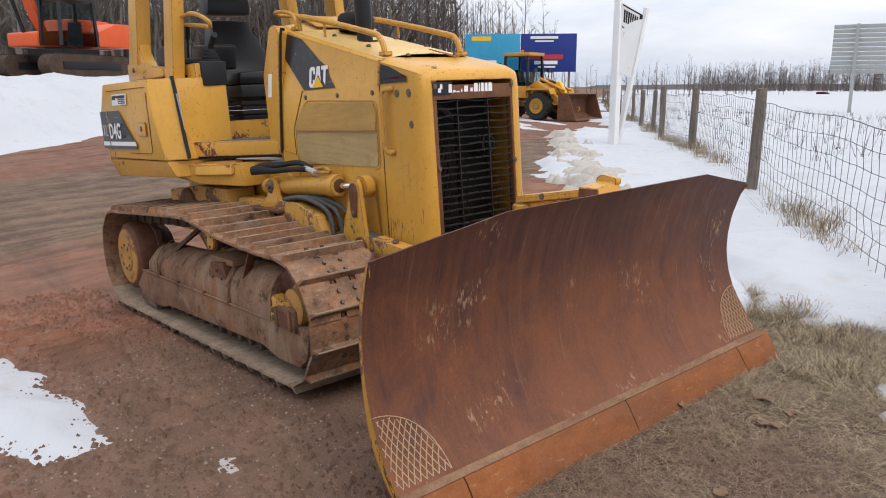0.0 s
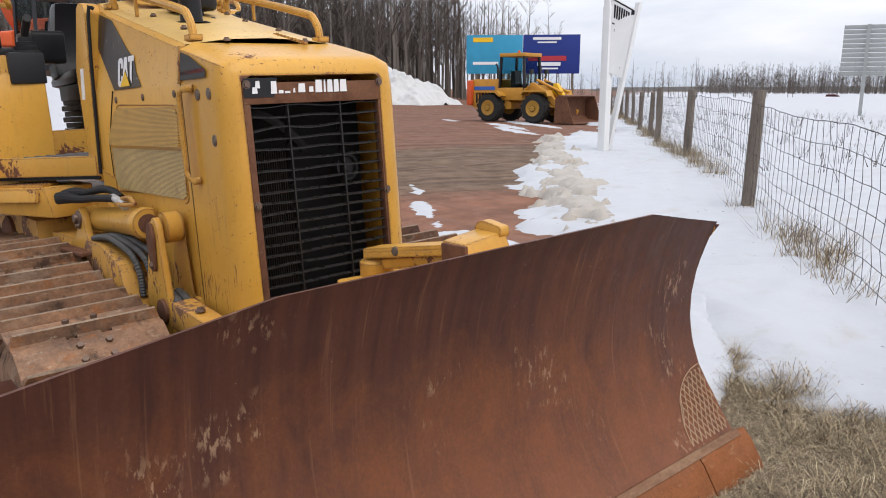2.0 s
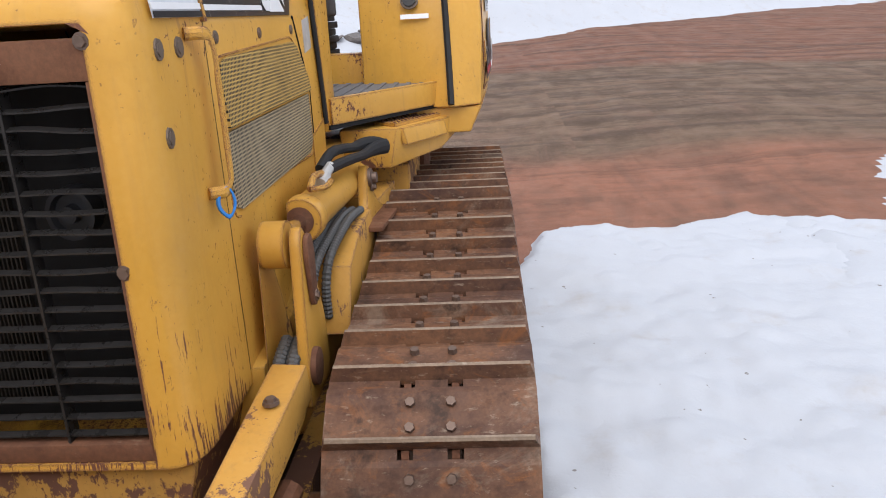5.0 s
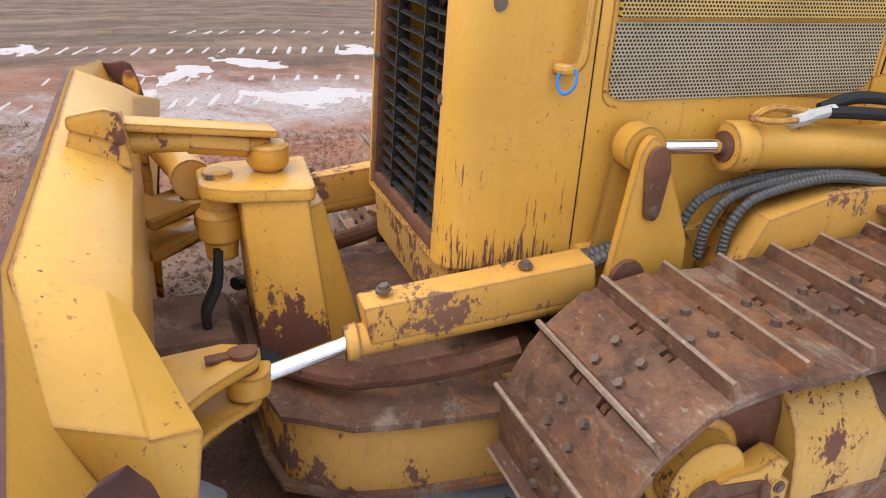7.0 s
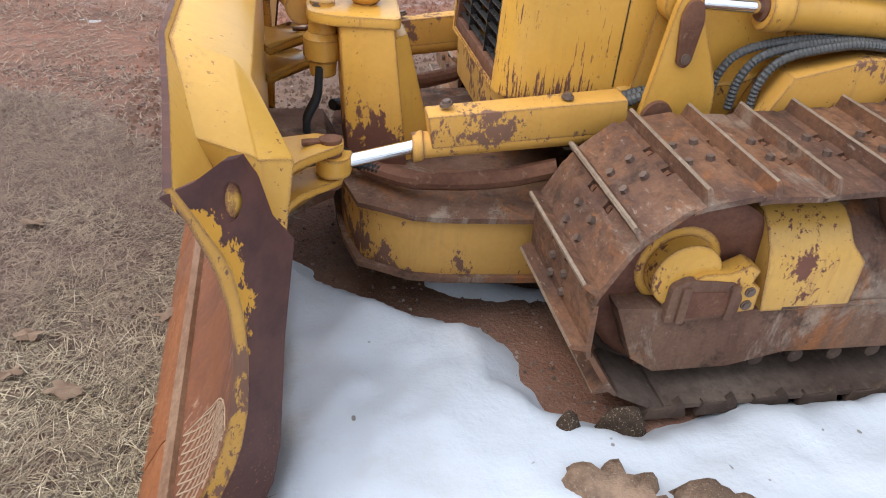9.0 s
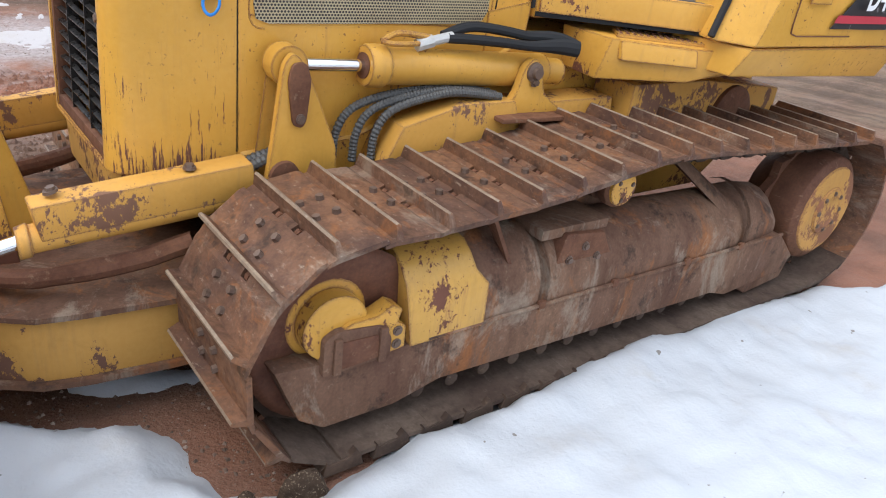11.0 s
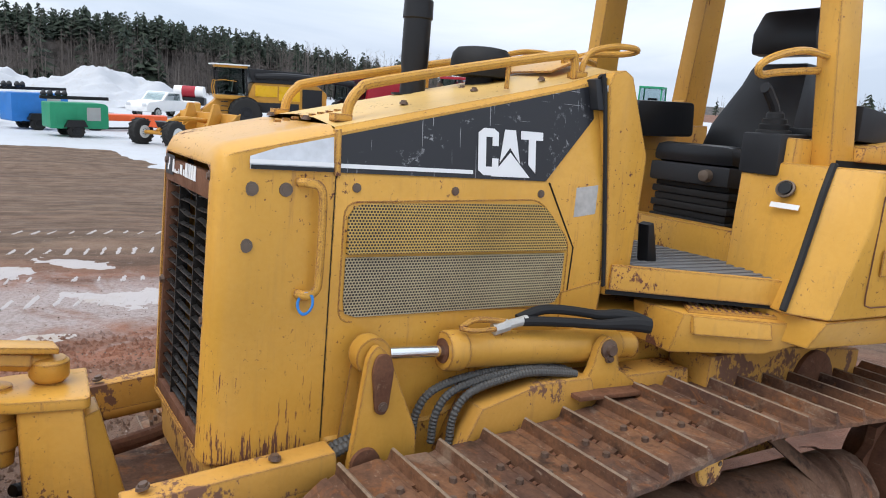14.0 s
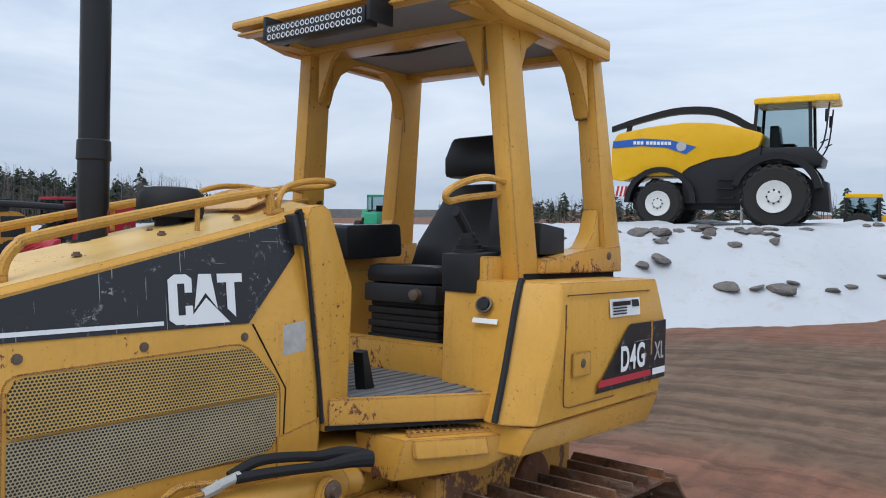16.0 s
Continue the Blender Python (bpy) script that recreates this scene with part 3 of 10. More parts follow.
def inside(poly, x, y):
    c = False
    n = len(poly)
    for i in range(n):
        (x0, y0), (x1, y1) = poly[i], poly[(i + 1) % n]
        if (y0 > y) != (y1 > y) and x < (x1 - x0) * (y - y0) / (y1 - y0) + x0:
            c = not c
    return c


def edge_dist(poly, x, y):
    """Distance to a polygon's outline, positive inside."""
    best = 1e9
    n = len(poly)
    for i in range(n):
        (x0, y0), (x1, y1) = poly[i], poly[(i + 1) % n]
        dx, dy = x1 - x0, y1 - y0
        t = max(0.0, min(1.0, ((x - x0) * dx + (y - y0) * dy) / (dx * dx + dy * dy + 1e-9)))
        best = min(best, math.hypot(x - x0 - t * dx, y - y0 - t * dy))
    return best if inside(poly, x, y) else -best


def smooth(a, b, x):
    t = max(0.0, min(1.0, (x - a) / (b - a)))
    return t * t * (3 - 2 * t)

# ---- ground ----
TILT = Matrix(((0.998988, 0.008810, -0.044109, -0.018447), (-0.009929, 0.999633, -0.025217, -0.028048), (0.043871, 0.025629, 0.998708, -0.064314), (0, 0, 0, 1)))


def fbm(x, y, s, seed=0.0):
    return noise.fractal(Vector((x * s, y * s, seed)), 1.0, 2.0, 4)


BANK_FOOT = [(-9.8, -15.0), (-10.0, -8.0), (-10.6, -5.0), (-11.8, -2.8), (-13.2, -1.2), (-14.6, 0.1), (-16.5, 1.2), (-17.8, 2.6), (-19.4, 4.5), (-21.6, 7.5), (-24.0, 11.0), (-28.5, 16.1), (-38.0, 24.2)]
BANK_POLY = BANK_FOOT + [(-90.0, 28.0), (-90.0, -15.0)]


def ground_z(x, y):
    """The yard's level: it rises from the yard past the machine up to the fence line."""
    yy = y if y < 6 else 6 + (y - 6) * max(0.0, 1 - (y - 6) / 12) if y < 12 else 9.0
    yy = max(-3.2, yy) if y > -3.2 else -3.2
    z = -0.13 + 0.03 * max(-4.0, min(4.0, x)) + 0.058 * yy
    stand = -0.194 + 0.044 * x + 0.0252 * y - 0.09 * smooth(1.6, 2.7, x)
    z = stand + (z - stand) * smooth(3.2, 8.0, math.hypot(x - 0.5, y))
    z -= 0.70 * smooth(6.0, 20.0, -y) + 0.012 * max(0.0, min(80.0, -y - 22.0)) - 0.03 * max(0.0, min(34.0, -x - 5.0)) * smooth(14.0, 27.0, -y)
    z -= 0.17 * smooth(3.5, 7.5, y) + 0.0125 * max(0.0, min(130.0, y - 10.0)) * smooth(-52.0, -25.0, x)
    near = 1 - smooth(3.0, 6.0, math.hypot(x - 0.5, y))
    z += 0.05 * fbm(x, y, 0.25, 3.1) * smooth(3.0, 9.0, math.hypot(x - 0.5, y))
    z += 0.012 * fbm(x, y, 2.2, 7.7) * (1 - 0.5 * near)
    return z


def sheet(name, xs, ys, zfun, mat):
    """A grid of quads over the given lines, with cells dropped where the height is none."""
    vs, index, faces = [], {}, []
    for i, x in enumerate(xs):
        for j, y in enumerate(ys):
            z = zfun(x, y)
            if z is None:
                continue
            index[i, j] = len(vs)
            vs.append((x, y, z))
    for i in range(len(xs) - 1):
        for j in range(len(ys) - 1):
            q = [index.get(k) for k in ((i, j), (i + 1, j), (i + 1, j + 1), (i, j + 1))]
            if None not in q:
                faces.append(q)
    me = bpy.data.meshes.new(name)
    me.from_pydata(vs, [], faces)
    me.polygons.foreach_set("use_smooth", [True] * len(faces))
    me.materials.append(mat)
    return new(name, me)


def spread(a, b, fine0, fine1, step, grow=1.25):
    """Grid lines that are fine between fine0 and fine1 and widen outward to a and b."""
    mid = [fine0 + k * step for k in range(int((fine1 - fine0) / step) + 1)]
    lo, s, v = [], step, fine0
    while v > a:
        s *= grow
        v -= s
        lo.append(max(v, a))
    hi, s, v = [], step, mid[-1]
    while v < b:
        s *= grow
        v += s
        hi.append(min(v, b))
    return lo[::-1] + mid + hi


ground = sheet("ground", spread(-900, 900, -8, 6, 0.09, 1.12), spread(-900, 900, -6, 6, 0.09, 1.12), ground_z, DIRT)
tagged(ground, "rutted reddish-brown dirt yard, damp and gritty", "ground", kind="structure")


def snow(name, poly, x0, x1, y0, y1, step, thick, mat, label, rag=0.25, freq=1.3, seed=0.0, drop=0.06, holes=0.0, steep=0.32):
    """A snow patch with a ragged melted rim: it swells from the rim inward and dips under the ground outside."""
    nx, ny = int((x1 - x0) / step), int((y1 - y0) / step)

    def z(x, y):
        d = edge_dist(poly, x, y) + rag * fbm(x, y, freq, seed) + rag * 0.35 * fbm(x, y, freq * 4.2, seed + 5)
        if holes:
            d -= holes * max(0.0, fbm(x, y, freq * 0.8, seed + 9) - 0.15)
        if d < -0.35 - step:
            return None
        h = thick * (smooth(-0.02, steep, d) * (0.75 + 0.35 * fbm(x, y, 0.7, seed + 2)) + 0.22 * fbm(x, y, 3.4, seed + 4) * smooth(0, 0.2, d) + 0.10 * fbm(x, y, 9.0, seed + 6) * smooth(0, 0.1, d))
        return ground_z(x, y) + (h - drop * (1 - smooth(-0.12, 0.0, d)) - 0.004 if d < 0.0 else h)

    return tagged(sheet(name, [x0 + k * step for k in range(nx + 1)], [y0 + k * step for k in range(ny + 1)], z, mat), label, "snow", kind="stuff")


snow("snow_beside_track", [(2.50, 0.0), (2.36, 0.0), (2.25, 0.15), (2.13, 0.30), (1.93, 0.46), (1.76, 0.56), (1.70, 0.70), (1.72, 0.84), (1.64, 0.95), (1.56, 1.0), (1.49, 1.02), (1.38, 1.05), (1.22, 1.04), (1.05, 0.99), (0.4, 0.98), (-0.9, 1.0), (-1.4, 1.08), (-1.6, 1.2), (-2.1, 1.28), (-2.35, 1.7), (-2.15, 2.2), (-2.5, 2.9), (-2.2, 3.5), (-1.9, 3.9), (1.2, 3.6), (1.75, 2.75), (2.25, 2.1), (2.47, 1.2)],
     -2.8, 2.75, 0.0, 4.4, 0.03, 0.115, SNOW, "smooth old snow packed against the track", 0.05, 2.2, 1.0, steep=0.11)
snow("snow_by_yard", [(-3.5, -2.25), (-0.8, -2.12), (0.15, -1.98), (0.35, -1.92), (0.9, -2.0), (1.15, -2.0), (1.2, -2.3), (0.7, -2.5), (-0.4, -2.8), (-1.3, -3.1), (-2.2, -3.6), (-3.1, -3.8), (-3.9, -3.5), (-3.6, -3.0), (-4.0, -2.6)], -4.8, 1.6, -4.6, -1.5, 0.04, 0.06, SNOW, "thin ragged snow patch on the dirt", 0.10, 2.0, 3.0)
snow("soiled_snow", [(1.70, 1.22), (1.45, 1.26), (1.12, 1.38), (0.95, 1.62), (1.25, 1.60), (1.55, 1.48), (1.74, 1.36)], 0.6, 2.0, 0.9, 1.9, 0.025, 0.15, GRITTY, "gravelly brown patch melting out of the snow", 0.13, 4.5, 14.0, holes=0.45, steep=0.08)
VERGE = [(15.0, -3.2), (12.4, -3.4), (9.0, -1.9), (6.0, -1.2), (4.3, -0.2), (3.65, 0.5), (3.48, 1.05), (3.2, 1.66), (2.9, 1.9), (2.5, 2.0), (2.15, 2.42), (1.8, 2.45), (1.55, 2.3), (1.2, 2.7), (0.3, 3.0), (-0.9, 2.85), (-2.5, 2.9), (-2.2, 3.4), (-1.1, 3.7), (-0.9, 4.2), (-2.0, 4.5), (-2.5, 5.9), (-3.8, 6.5), (-6.2, 9.7), (-8.7, 13.0), (-11.0, 16.5), (-17, 24.5), (-90, 110), (-90, 160), (15.5, 160), (15.0, 9.0), (15.6, 3.0)]
snow("snow_verge", VERGE, -15.0, 16.5, -4.4, 18.0, 0.09, 0.13, SNOW, "snow along the fence, dirty and ridged at its edge", 0.34, 1.1, 5.0, holes=0.35)
snow("snow_under_frame", [(1.88, 0.28), (1.70, 0.40), (1.50, 0.46), (1.40, 0.44), (1.42, 0.34), (1.64, 0.28), (1.84, 0.18)], 1.2, 1.9, 0.1, 1.0, 0.03, 0.05, SNOW, "thin snow left under the push frame", 0.05, 3.0, 9.0, steep=0.12)
for k, (cx, cy, rx, ry) in enumerate(((1.47, 1.075, 0.085, 0.04), (1.63, 1.09, 0.05, 0.035), (1.575, 1.20, 0.014, 0.012))):
    poly = [(cx + rx * math.cos(a), cy + ry * math.sin(a)) for a in [2 * math.pi * i / 14 for i in range(14)]]
    snow("bare_soil", poly, cx - rx - 0.2, cx + rx + 0.2, cy - ry - 0.2, cy + ry + 0.2, 0.012, 0.16, SOIL, "dark crumbly soil melted out of the snow", 0.02, 6.0, 50.0 + k, steep=0.03)
RIDGE = [(-0.5, 4.9), (-2.2, 6.9), (-3.4, 8.0), (-5.6, 10.2), (-9.6, 14.4), (-10.2, 14.9), (-9.4, 13.3), (-6.4, 10.0), (-4.2, 7.5), (-2.8, 6.0), (-1.0, 4.5)]
snow("snow_ridge", RIDGE, -11.0, 0.3, 3.8, 15.6, 0.05, 0.20, SNOW_DIRTY, "dirty ridge of old ploughed snow along the lane", 0.42, 1.9, 12.0, holes=1.4)
FIELD = [(-130, 160), (-46, 60.5), (-23.5, 32.5), (-16.5, 24.5), (-10.6, 17.2), (8.0, 17.6), (8.6, 1.5), (300, -20), (300, 260), (-200, 260)]
tagged(sheet("snow_field", spread(-160, 260, -20, 12, 0.6, 1.2), spread(-24, 240, 0, 24, 0.6, 1.2), lambda x, y: ground_z(x, y) + (0.10 if edge_dist(FIELD, x, y) + 2.0 * fbm(x, y, 0.22, 6.0) > -0.2 else -0.5) if edge_dist(FIELD, x, y) > -3.0 else None, SNOW),
       "open snow-covered field beyond the fence", "snow", kind="stuff")
for k, (cx, cy, rx, ry) in enumerate(((-3.2, 4.4, 0.7, 0.15), (-4.6, 5.3, 0.5, 0.12), (-1.9, 5.2, 0.6, 0.14), (-14.6, 17.6, 2.4, 0.5), (-17.2, 19.8, 3.0, 0.55), (-18.6, 22.6, 3.6, 0.7), (-23.6, 22.4, 1.5, 0.4), (-5.2, 8.2, 0.5, 0.14))):
    poly = [(cx + rx * math.cos(a) - 0.35 * ry * math.sin(a), cy + ry * math.sin(a) - 0.55 * rx * math.cos(a) * (1 if cx < -2 else -0.3)) for a in [2 * math.pi * i / 14 for i in range(14)]]
    snow("snow_patch", poly, cx - rx - 0.8, cx + rx + 0.8, cy - 3, cy + 3, 0.07 if k < 3 else 0.12, 0.035, SNOW, "thin melting snow patch on the dirt", 0.18, 1.6, 20.0 + k)
YARD = [(60, -31), (10, -30), (1.6, -28.0), (-1.8, -26.2), (-3.1, -21.6), (-8, -19.5), (-13, -17.5), (-90, -17), (-90, -200), (200, -200), (200, -26)]
tagged(sheet("snow_yard", spread(-120, 160, -24, 12, 0.5, 1.22), spread(-190, -12, -32, -14, 0.5, 1.22), lambda x, y: ground_z(x, y) + (0.07 * smooth(-0.3, 0.5, edge_dist(YARD, x, y) + 1.1 * fbm(x, y, 0.35, 2.0)) - 0.03) if edge_dist(YARD, x, y) > -3 else None, SNOW),
       "packed snow across the far machine yard", "snow", kind="stuff")


def bank_z(x, y):
    d = edge_dist(BANK_POLY, x, y) + 0.35 * fbm(x, y, 0.4, 4.0)
    if d < -1.5:
        return None
    return ground_z(x, y) - 0.06 + 1.85 * smooth(0.0, 4.2, d) ** 0.85 * (1 + 0.10 * fbm(x, y, 0.5, 8.0)) + (0.05 * smooth(0, 0.3, d) + 0.05 * fbm(x, y, 1.6, 6.0) * smooth(0.2, 1.0, d))


tagged(sheet("snow_bank", spread(-88, -8, -26, -9, 0.3, 1.25), spread(-50, 26, -14, 12, 0.3, 1.25), bank_z, SNOW), "long snow-covered embankment strewn with stones", "snow bank", kind="stuff")

# ---- the bulldozer: x ahead, y to its left, z up, soles of the tracks at -0.13 ----
DZ = root("bulldozer", TILT, "weathered yellow crawler bulldozer with an open canopy and rusty blade", "bulldozer")


def hood_top(x):
    """Height of the hood's upper side edge."""
    return 1.535 + (1.68 - x) * 0.235


def flank(z):
    """Half width of the sloping upper flank."""
    return 0.3945 - 0.13 * (z - 1.488)


# -- hood --
def hood():
    stations = [0.14, 0.36, 0.60, 0.90, 1.10, 1.308]
    bm = B()
    rings = []
    for x in stations:
        t = hood_top(x)
        half = [(0.40, 0.60), (0.40, 1.10), (0.40, 1.478), (0.3945, 1.488), (flank(t - 0.012), t - 0.012), (flank(t) - 0.017, t + 0.008), (0.18, t + 0.03), (0.0, t + 0.036)]
        ring = [bm.verts.new((x, y - 0.005, z)) for y, z in half] + [bm.verts.new((x, -y - 0.005, z)) for y, z in half[-2::-1]]
        rings.append(ring)
    for a, b in zip(rings, rings[1:]):
        for i in range(len(a) - 1):
            bm.faces.new((a[i], b[i], b[i + 1], a[i + 1]))
    bm.faces.new(rings[0])
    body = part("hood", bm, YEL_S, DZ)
    # upward faces take the paler paint that stands for the sky's reflection
    body.data.materials.append(HOOD_SHEEN)
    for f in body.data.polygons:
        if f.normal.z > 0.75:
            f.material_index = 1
    # front cowl with a hole for the grille
    bm = B()
    base = [(-0.405, 0.60), (0.395, 0.60)] + [(0.395, 1.46)] + [(0.384, hood_top(1.6) - 0.01), (0.33, hood_top(1.6) + 0.015), (-0.34, hood_top(1.6) + 0.015), (-0.394, hood_top(1.6) - 0.01), (-0.405, 1.46)]
    dense = []
    for i in range(len(base)):
        (a, b), (c, d) = base[i], base[(i + 1) % len(base)]
        n = max(1, int(math.hypot(c - a, d - b) / 0.08))
        dense += [(a + (c - a) * k / n, b + (d - b) * k / n) for k in range(n)]
    rings = []
    cx, cz = -0.005, 1.06
    for x, inset in ((1.312, 0.0), (1.45, 0.0), (1.60, 0.0), (1.64, 0.008), (1.668, 0.022), (1.684, 0.045), (1.690, 0.068)):
        ring = []
        for y, z in dense:
            rise = (hood_top(min(x, 1.6)) - hood_top(1.6)) * smooth(1.40, 1.55, z)
            sx, sz = (0.40 - inset) / 0.40, (0.46 - (inset if z > 1.2 else 0)) / 0.46
            ring.append(bm.verts.new((x + 0.02 * (1.5 - z) * smooth(1.5, 1.68, x), cx + (y - cx) * sx, cz + (z + rise - cz) * (sz if z > cz else 1))))
        rings.append(ring)
    inner = [bm.verts.new((1.688 + 0.02 * (1.5 - z), max(-0.325, min(0.30, y)), max(0.615, min(1.492, z)))) for y, z in dense]
    deep = [bm.verts.new((1.60, v.co.y, v.co.z)) for v in inner]
    rings += [inner, deep]
    n = len(dense)
    for a, b in zip(rings, rings[1:]):
        for i in range(n):
            bm.faces.new((a[i], a[(i + 1) % n], b[(i + 1) % n], b[i]))
    bmesh.ops.remove_doubles(bm, verts=bm.verts, dist=0.0005)
    part("front_cowl", bm, YEL_S, DZ)
    # dark gap at the seam, and hood top joints
    for s in (1, -1):
        bm = B()
        box(bm, 1.305, 1.314, s * 0.397 - 0.005 - 0.003, s * 0.397 - 0.005 + 0.003, 0.64, 1.50)
        part("seam_gap", bm, DARK, DZ)
    bm = B()
    t = hood_top(1.31)
    hexa(bm, [(1.298, 0.405, 1.485), (1.318, 0.405, 1.485), (1.318, -0.415, 1.485), (1.298, -0.415, 1.485)],
         [(1.296, 0.387, t + 0.004), (1.316, 0.387, t), (1.316, -0.397, t), (1.296, -0.397, t + 0.004)])
    part("hood_strap", bm, YEL_W, DZ, bevel=0.003)


hood()


def grille():
    # rust-brown border, header plate with worn lettering, bars, core behind
    gx = lambda z: 1.672 + 0.02 * (1.5 - z)
    y0, y1, z0, z1 = -0.322, 0.318, 0.622, 1.468
    zh = 1.392
    bm = B()
    for a, b, c, d in ((y0, y0 + 0.028, z0, zh), (y1 - 0.028, y1, z0, zh), (y0, y1, z0 - 0.006, z0 + 0.035)):
        hexa(bm, [(gx(c) - 0.03, a, c), (gx(c) + 0.012, a, c), (gx(c) + 0.012, b, c), (gx(c) - 0.03, b, c)],
             [(gx(d) - 0.03, a, d), (gx(d) + 0.012, a, d), (gx(d) + 0.012, b, d), (gx(d) - 0.03, b, d)])
    frame_ob = part("grille_frame", bm, RUSTY, DZ, "rust-brown steel grille surround", 0.003)
    bm = B()
    hexa(bm, [(gx(zh) - 0.02, y0, zh), (gx(zh) + 0.014, y0, zh), (gx(zh) + 0.014, y1, zh), (gx(zh) - 0.02, y1, zh)],
         [(gx(z1) - 0.02, y0, z1), (gx(z1) + 0.014, y0, z1), (gx(z1) + 0.014, y1, z1), (gx(z1) - 0.02, y1, z1)])
    header = part("header_plate", bm, RUSTY, DZ, "brown header plate with flaking black and white lettering", 0.004)
    face = lambda z: gx(z) + 0.0155
    bm = B()
    hexa(bm, [(face(1.416), y0 + 0.004, 1.416), (face(1.416) + 0.001, y0 + 0.004, 1.416), (face(1.416) + 0.001, y0 + 0.13, 1.416), (face(1.416), y0 + 0.115, 1.416)],
         [(face(1.484), y0 + 0.004, 1.484), (face(1.484) + 0.001, y0 + 0.004, 1.484), (face(1.484) + 0.001, y0 + 0.15, 1.484), (face(1.484), y0 + 0.15, 1.484)])
    part("black_film", bm, BLACK, header)
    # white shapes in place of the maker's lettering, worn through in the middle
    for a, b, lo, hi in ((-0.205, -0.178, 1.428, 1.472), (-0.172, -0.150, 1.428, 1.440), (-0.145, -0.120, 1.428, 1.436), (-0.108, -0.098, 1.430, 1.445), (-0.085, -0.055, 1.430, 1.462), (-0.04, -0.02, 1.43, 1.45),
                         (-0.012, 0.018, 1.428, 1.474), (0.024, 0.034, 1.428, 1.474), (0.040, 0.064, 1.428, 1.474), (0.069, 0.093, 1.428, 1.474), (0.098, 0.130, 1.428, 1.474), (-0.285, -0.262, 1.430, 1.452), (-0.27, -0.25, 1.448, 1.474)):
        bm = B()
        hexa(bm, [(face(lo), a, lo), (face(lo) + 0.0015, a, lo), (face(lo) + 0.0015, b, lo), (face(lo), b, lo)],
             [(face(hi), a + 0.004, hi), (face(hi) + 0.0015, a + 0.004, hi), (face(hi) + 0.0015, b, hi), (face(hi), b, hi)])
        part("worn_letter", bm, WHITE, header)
    for y, z in ((y0 + 0.018, 1.462), (y1 - 0.02, 1.462), (y0 + 0.015, 1.03), (y1 - 0.015, 1.03)):
        bm = B()
        bolt(bm, (gx(z) + 0.013, y, z), (1, 0, 0), 0.012, 0.01)
        part("bolt", bm, BOLT, header if z > 1.2 else frame_ob)
    rng = random.Random(4)
    rows = 19
    for k in range(rows):
        z = z0 + 0.05 + (zh - z0 - 0.06) * k / (rows - 1)
        bm = B()
        n = 18
        amp = rng.uniform(0.0, 0.0025) * (2.0 if k > 13 else 1)
        ph = rng.uniform(0, 6)
        top, bot = [], []
        for i in range(n + 1):
            y = y0 + 0.02 + (y1 - y0 - 0.04) * i / n
            dz = amp * math.sin(ph + i * 0.7) - 0.035 * max(0, 0.25 - i / n) * (1 if k in (16, 15) else 0)
            top.append((y, z + dz))
        for dx0, dx1 in ((-0.014, 0.001),):
            vs = []
            for y, zz in top:
                g = gx(zz)
                vs.append([bm.verts.new(q) for q in ((g + dx0, y, zz + 0.004), (g + dx1, y, zz - 0.001), (g + dx1, y, zz + 0.0025), (g + dx0, y, zz + 0.0075))])
            for a, b in zip(vs, vs[1:]):
                for i in range(4):
                    bm.faces.new((a[i], a[(i + 1) % 4], b[(i + 1) % 4], b[i]))
            bm.faces.new(vs[0])
            bm.faces.new(vs[-1][::-1])
        part("grille_bar", bm, GRILLE, frame_ob)
    for f in (0.30, 0.66):
        y = y0 + (y1 - y0) * f
        bm = B()
        hexa(bm, [(gx(z0) - 0.035, y - 0.003, z0), (gx(z0) + 0.004, y - 0.003, z0), (gx(z0) + 0.004, y + 0.003, z0), (gx(z0) - 0.035, y + 0.003, z0)],
             [(gx(zh) - 0.035, y - 0.003, zh), (gx(zh) + 0.004, y - 0.003, zh), (gx(zh) + 0.004, y + 0.003, zh), (gx(zh) - 0.035, y + 0.003, zh)])
        part("grille_upright", bm, GRILLE, frame_ob)
    bm = B()
    box(bm, 1.44, 1.46, -0.34, 0.32, 0.60, 1.46)
    core = part("radiator_core", bm, DARK, DZ)
    bm = B()
    for k in range(24):
        y = y0 + 0.03 + 0.0105 * k
        box(bm, 1.46, 1.475, y, y + 0.004, 0.66, 1.22)
    tagged(part("fin_pack", bm, FINS, core), kind="stuff")
    bm = B()
    lathe(bm, (1.55, 0.16, 1.13), (1, 0, 0), [(0, 0.055), (0.05, 0.055), (0.05, 0.045), (0.03, 0.04), (0.03, 0.02), (0.06, 0.018)], 18)
    part("fan_motor", bm, PLASTIC, core)
    bm = B()
    tube(bm, [(1.56, -0.30, 1.33), (1.57, -0.22, 1.36), (1.58, -0.1, 1.29), (1.55, -0.02, 1.22)], 0.02, 8)
    part("radiator_hose", bm, RUBBER, core)
    # bumper under the grille
    bm = B()
    prism(bm, rounded([(-0.345, 0.42), (0.325, 0.42), (0.375, 0.60), (-0.395, 0.60)], 0.03), "x", 1.28, 1.675)
    part("front_guard", bm, NOSE_P, DZ, "chipped yellow guard showing brown metal", 0.008)


NOSE_P = paint("rusted_nose_paint", (0.50, 0.27, 0.06), 1.35, 0.6, 1.0, 0.6, (0.115, 0.055, 0.036))
FINS = plain("sooty_radiator_fins", (0.03, 0.024, 0.02), 0.8, 0, 0.5, 20)
GRILLE = plain("black_grille_bars", (0.026, 0.024, 0.023), 0.3, 0.2, 0.6, 30)
grille()


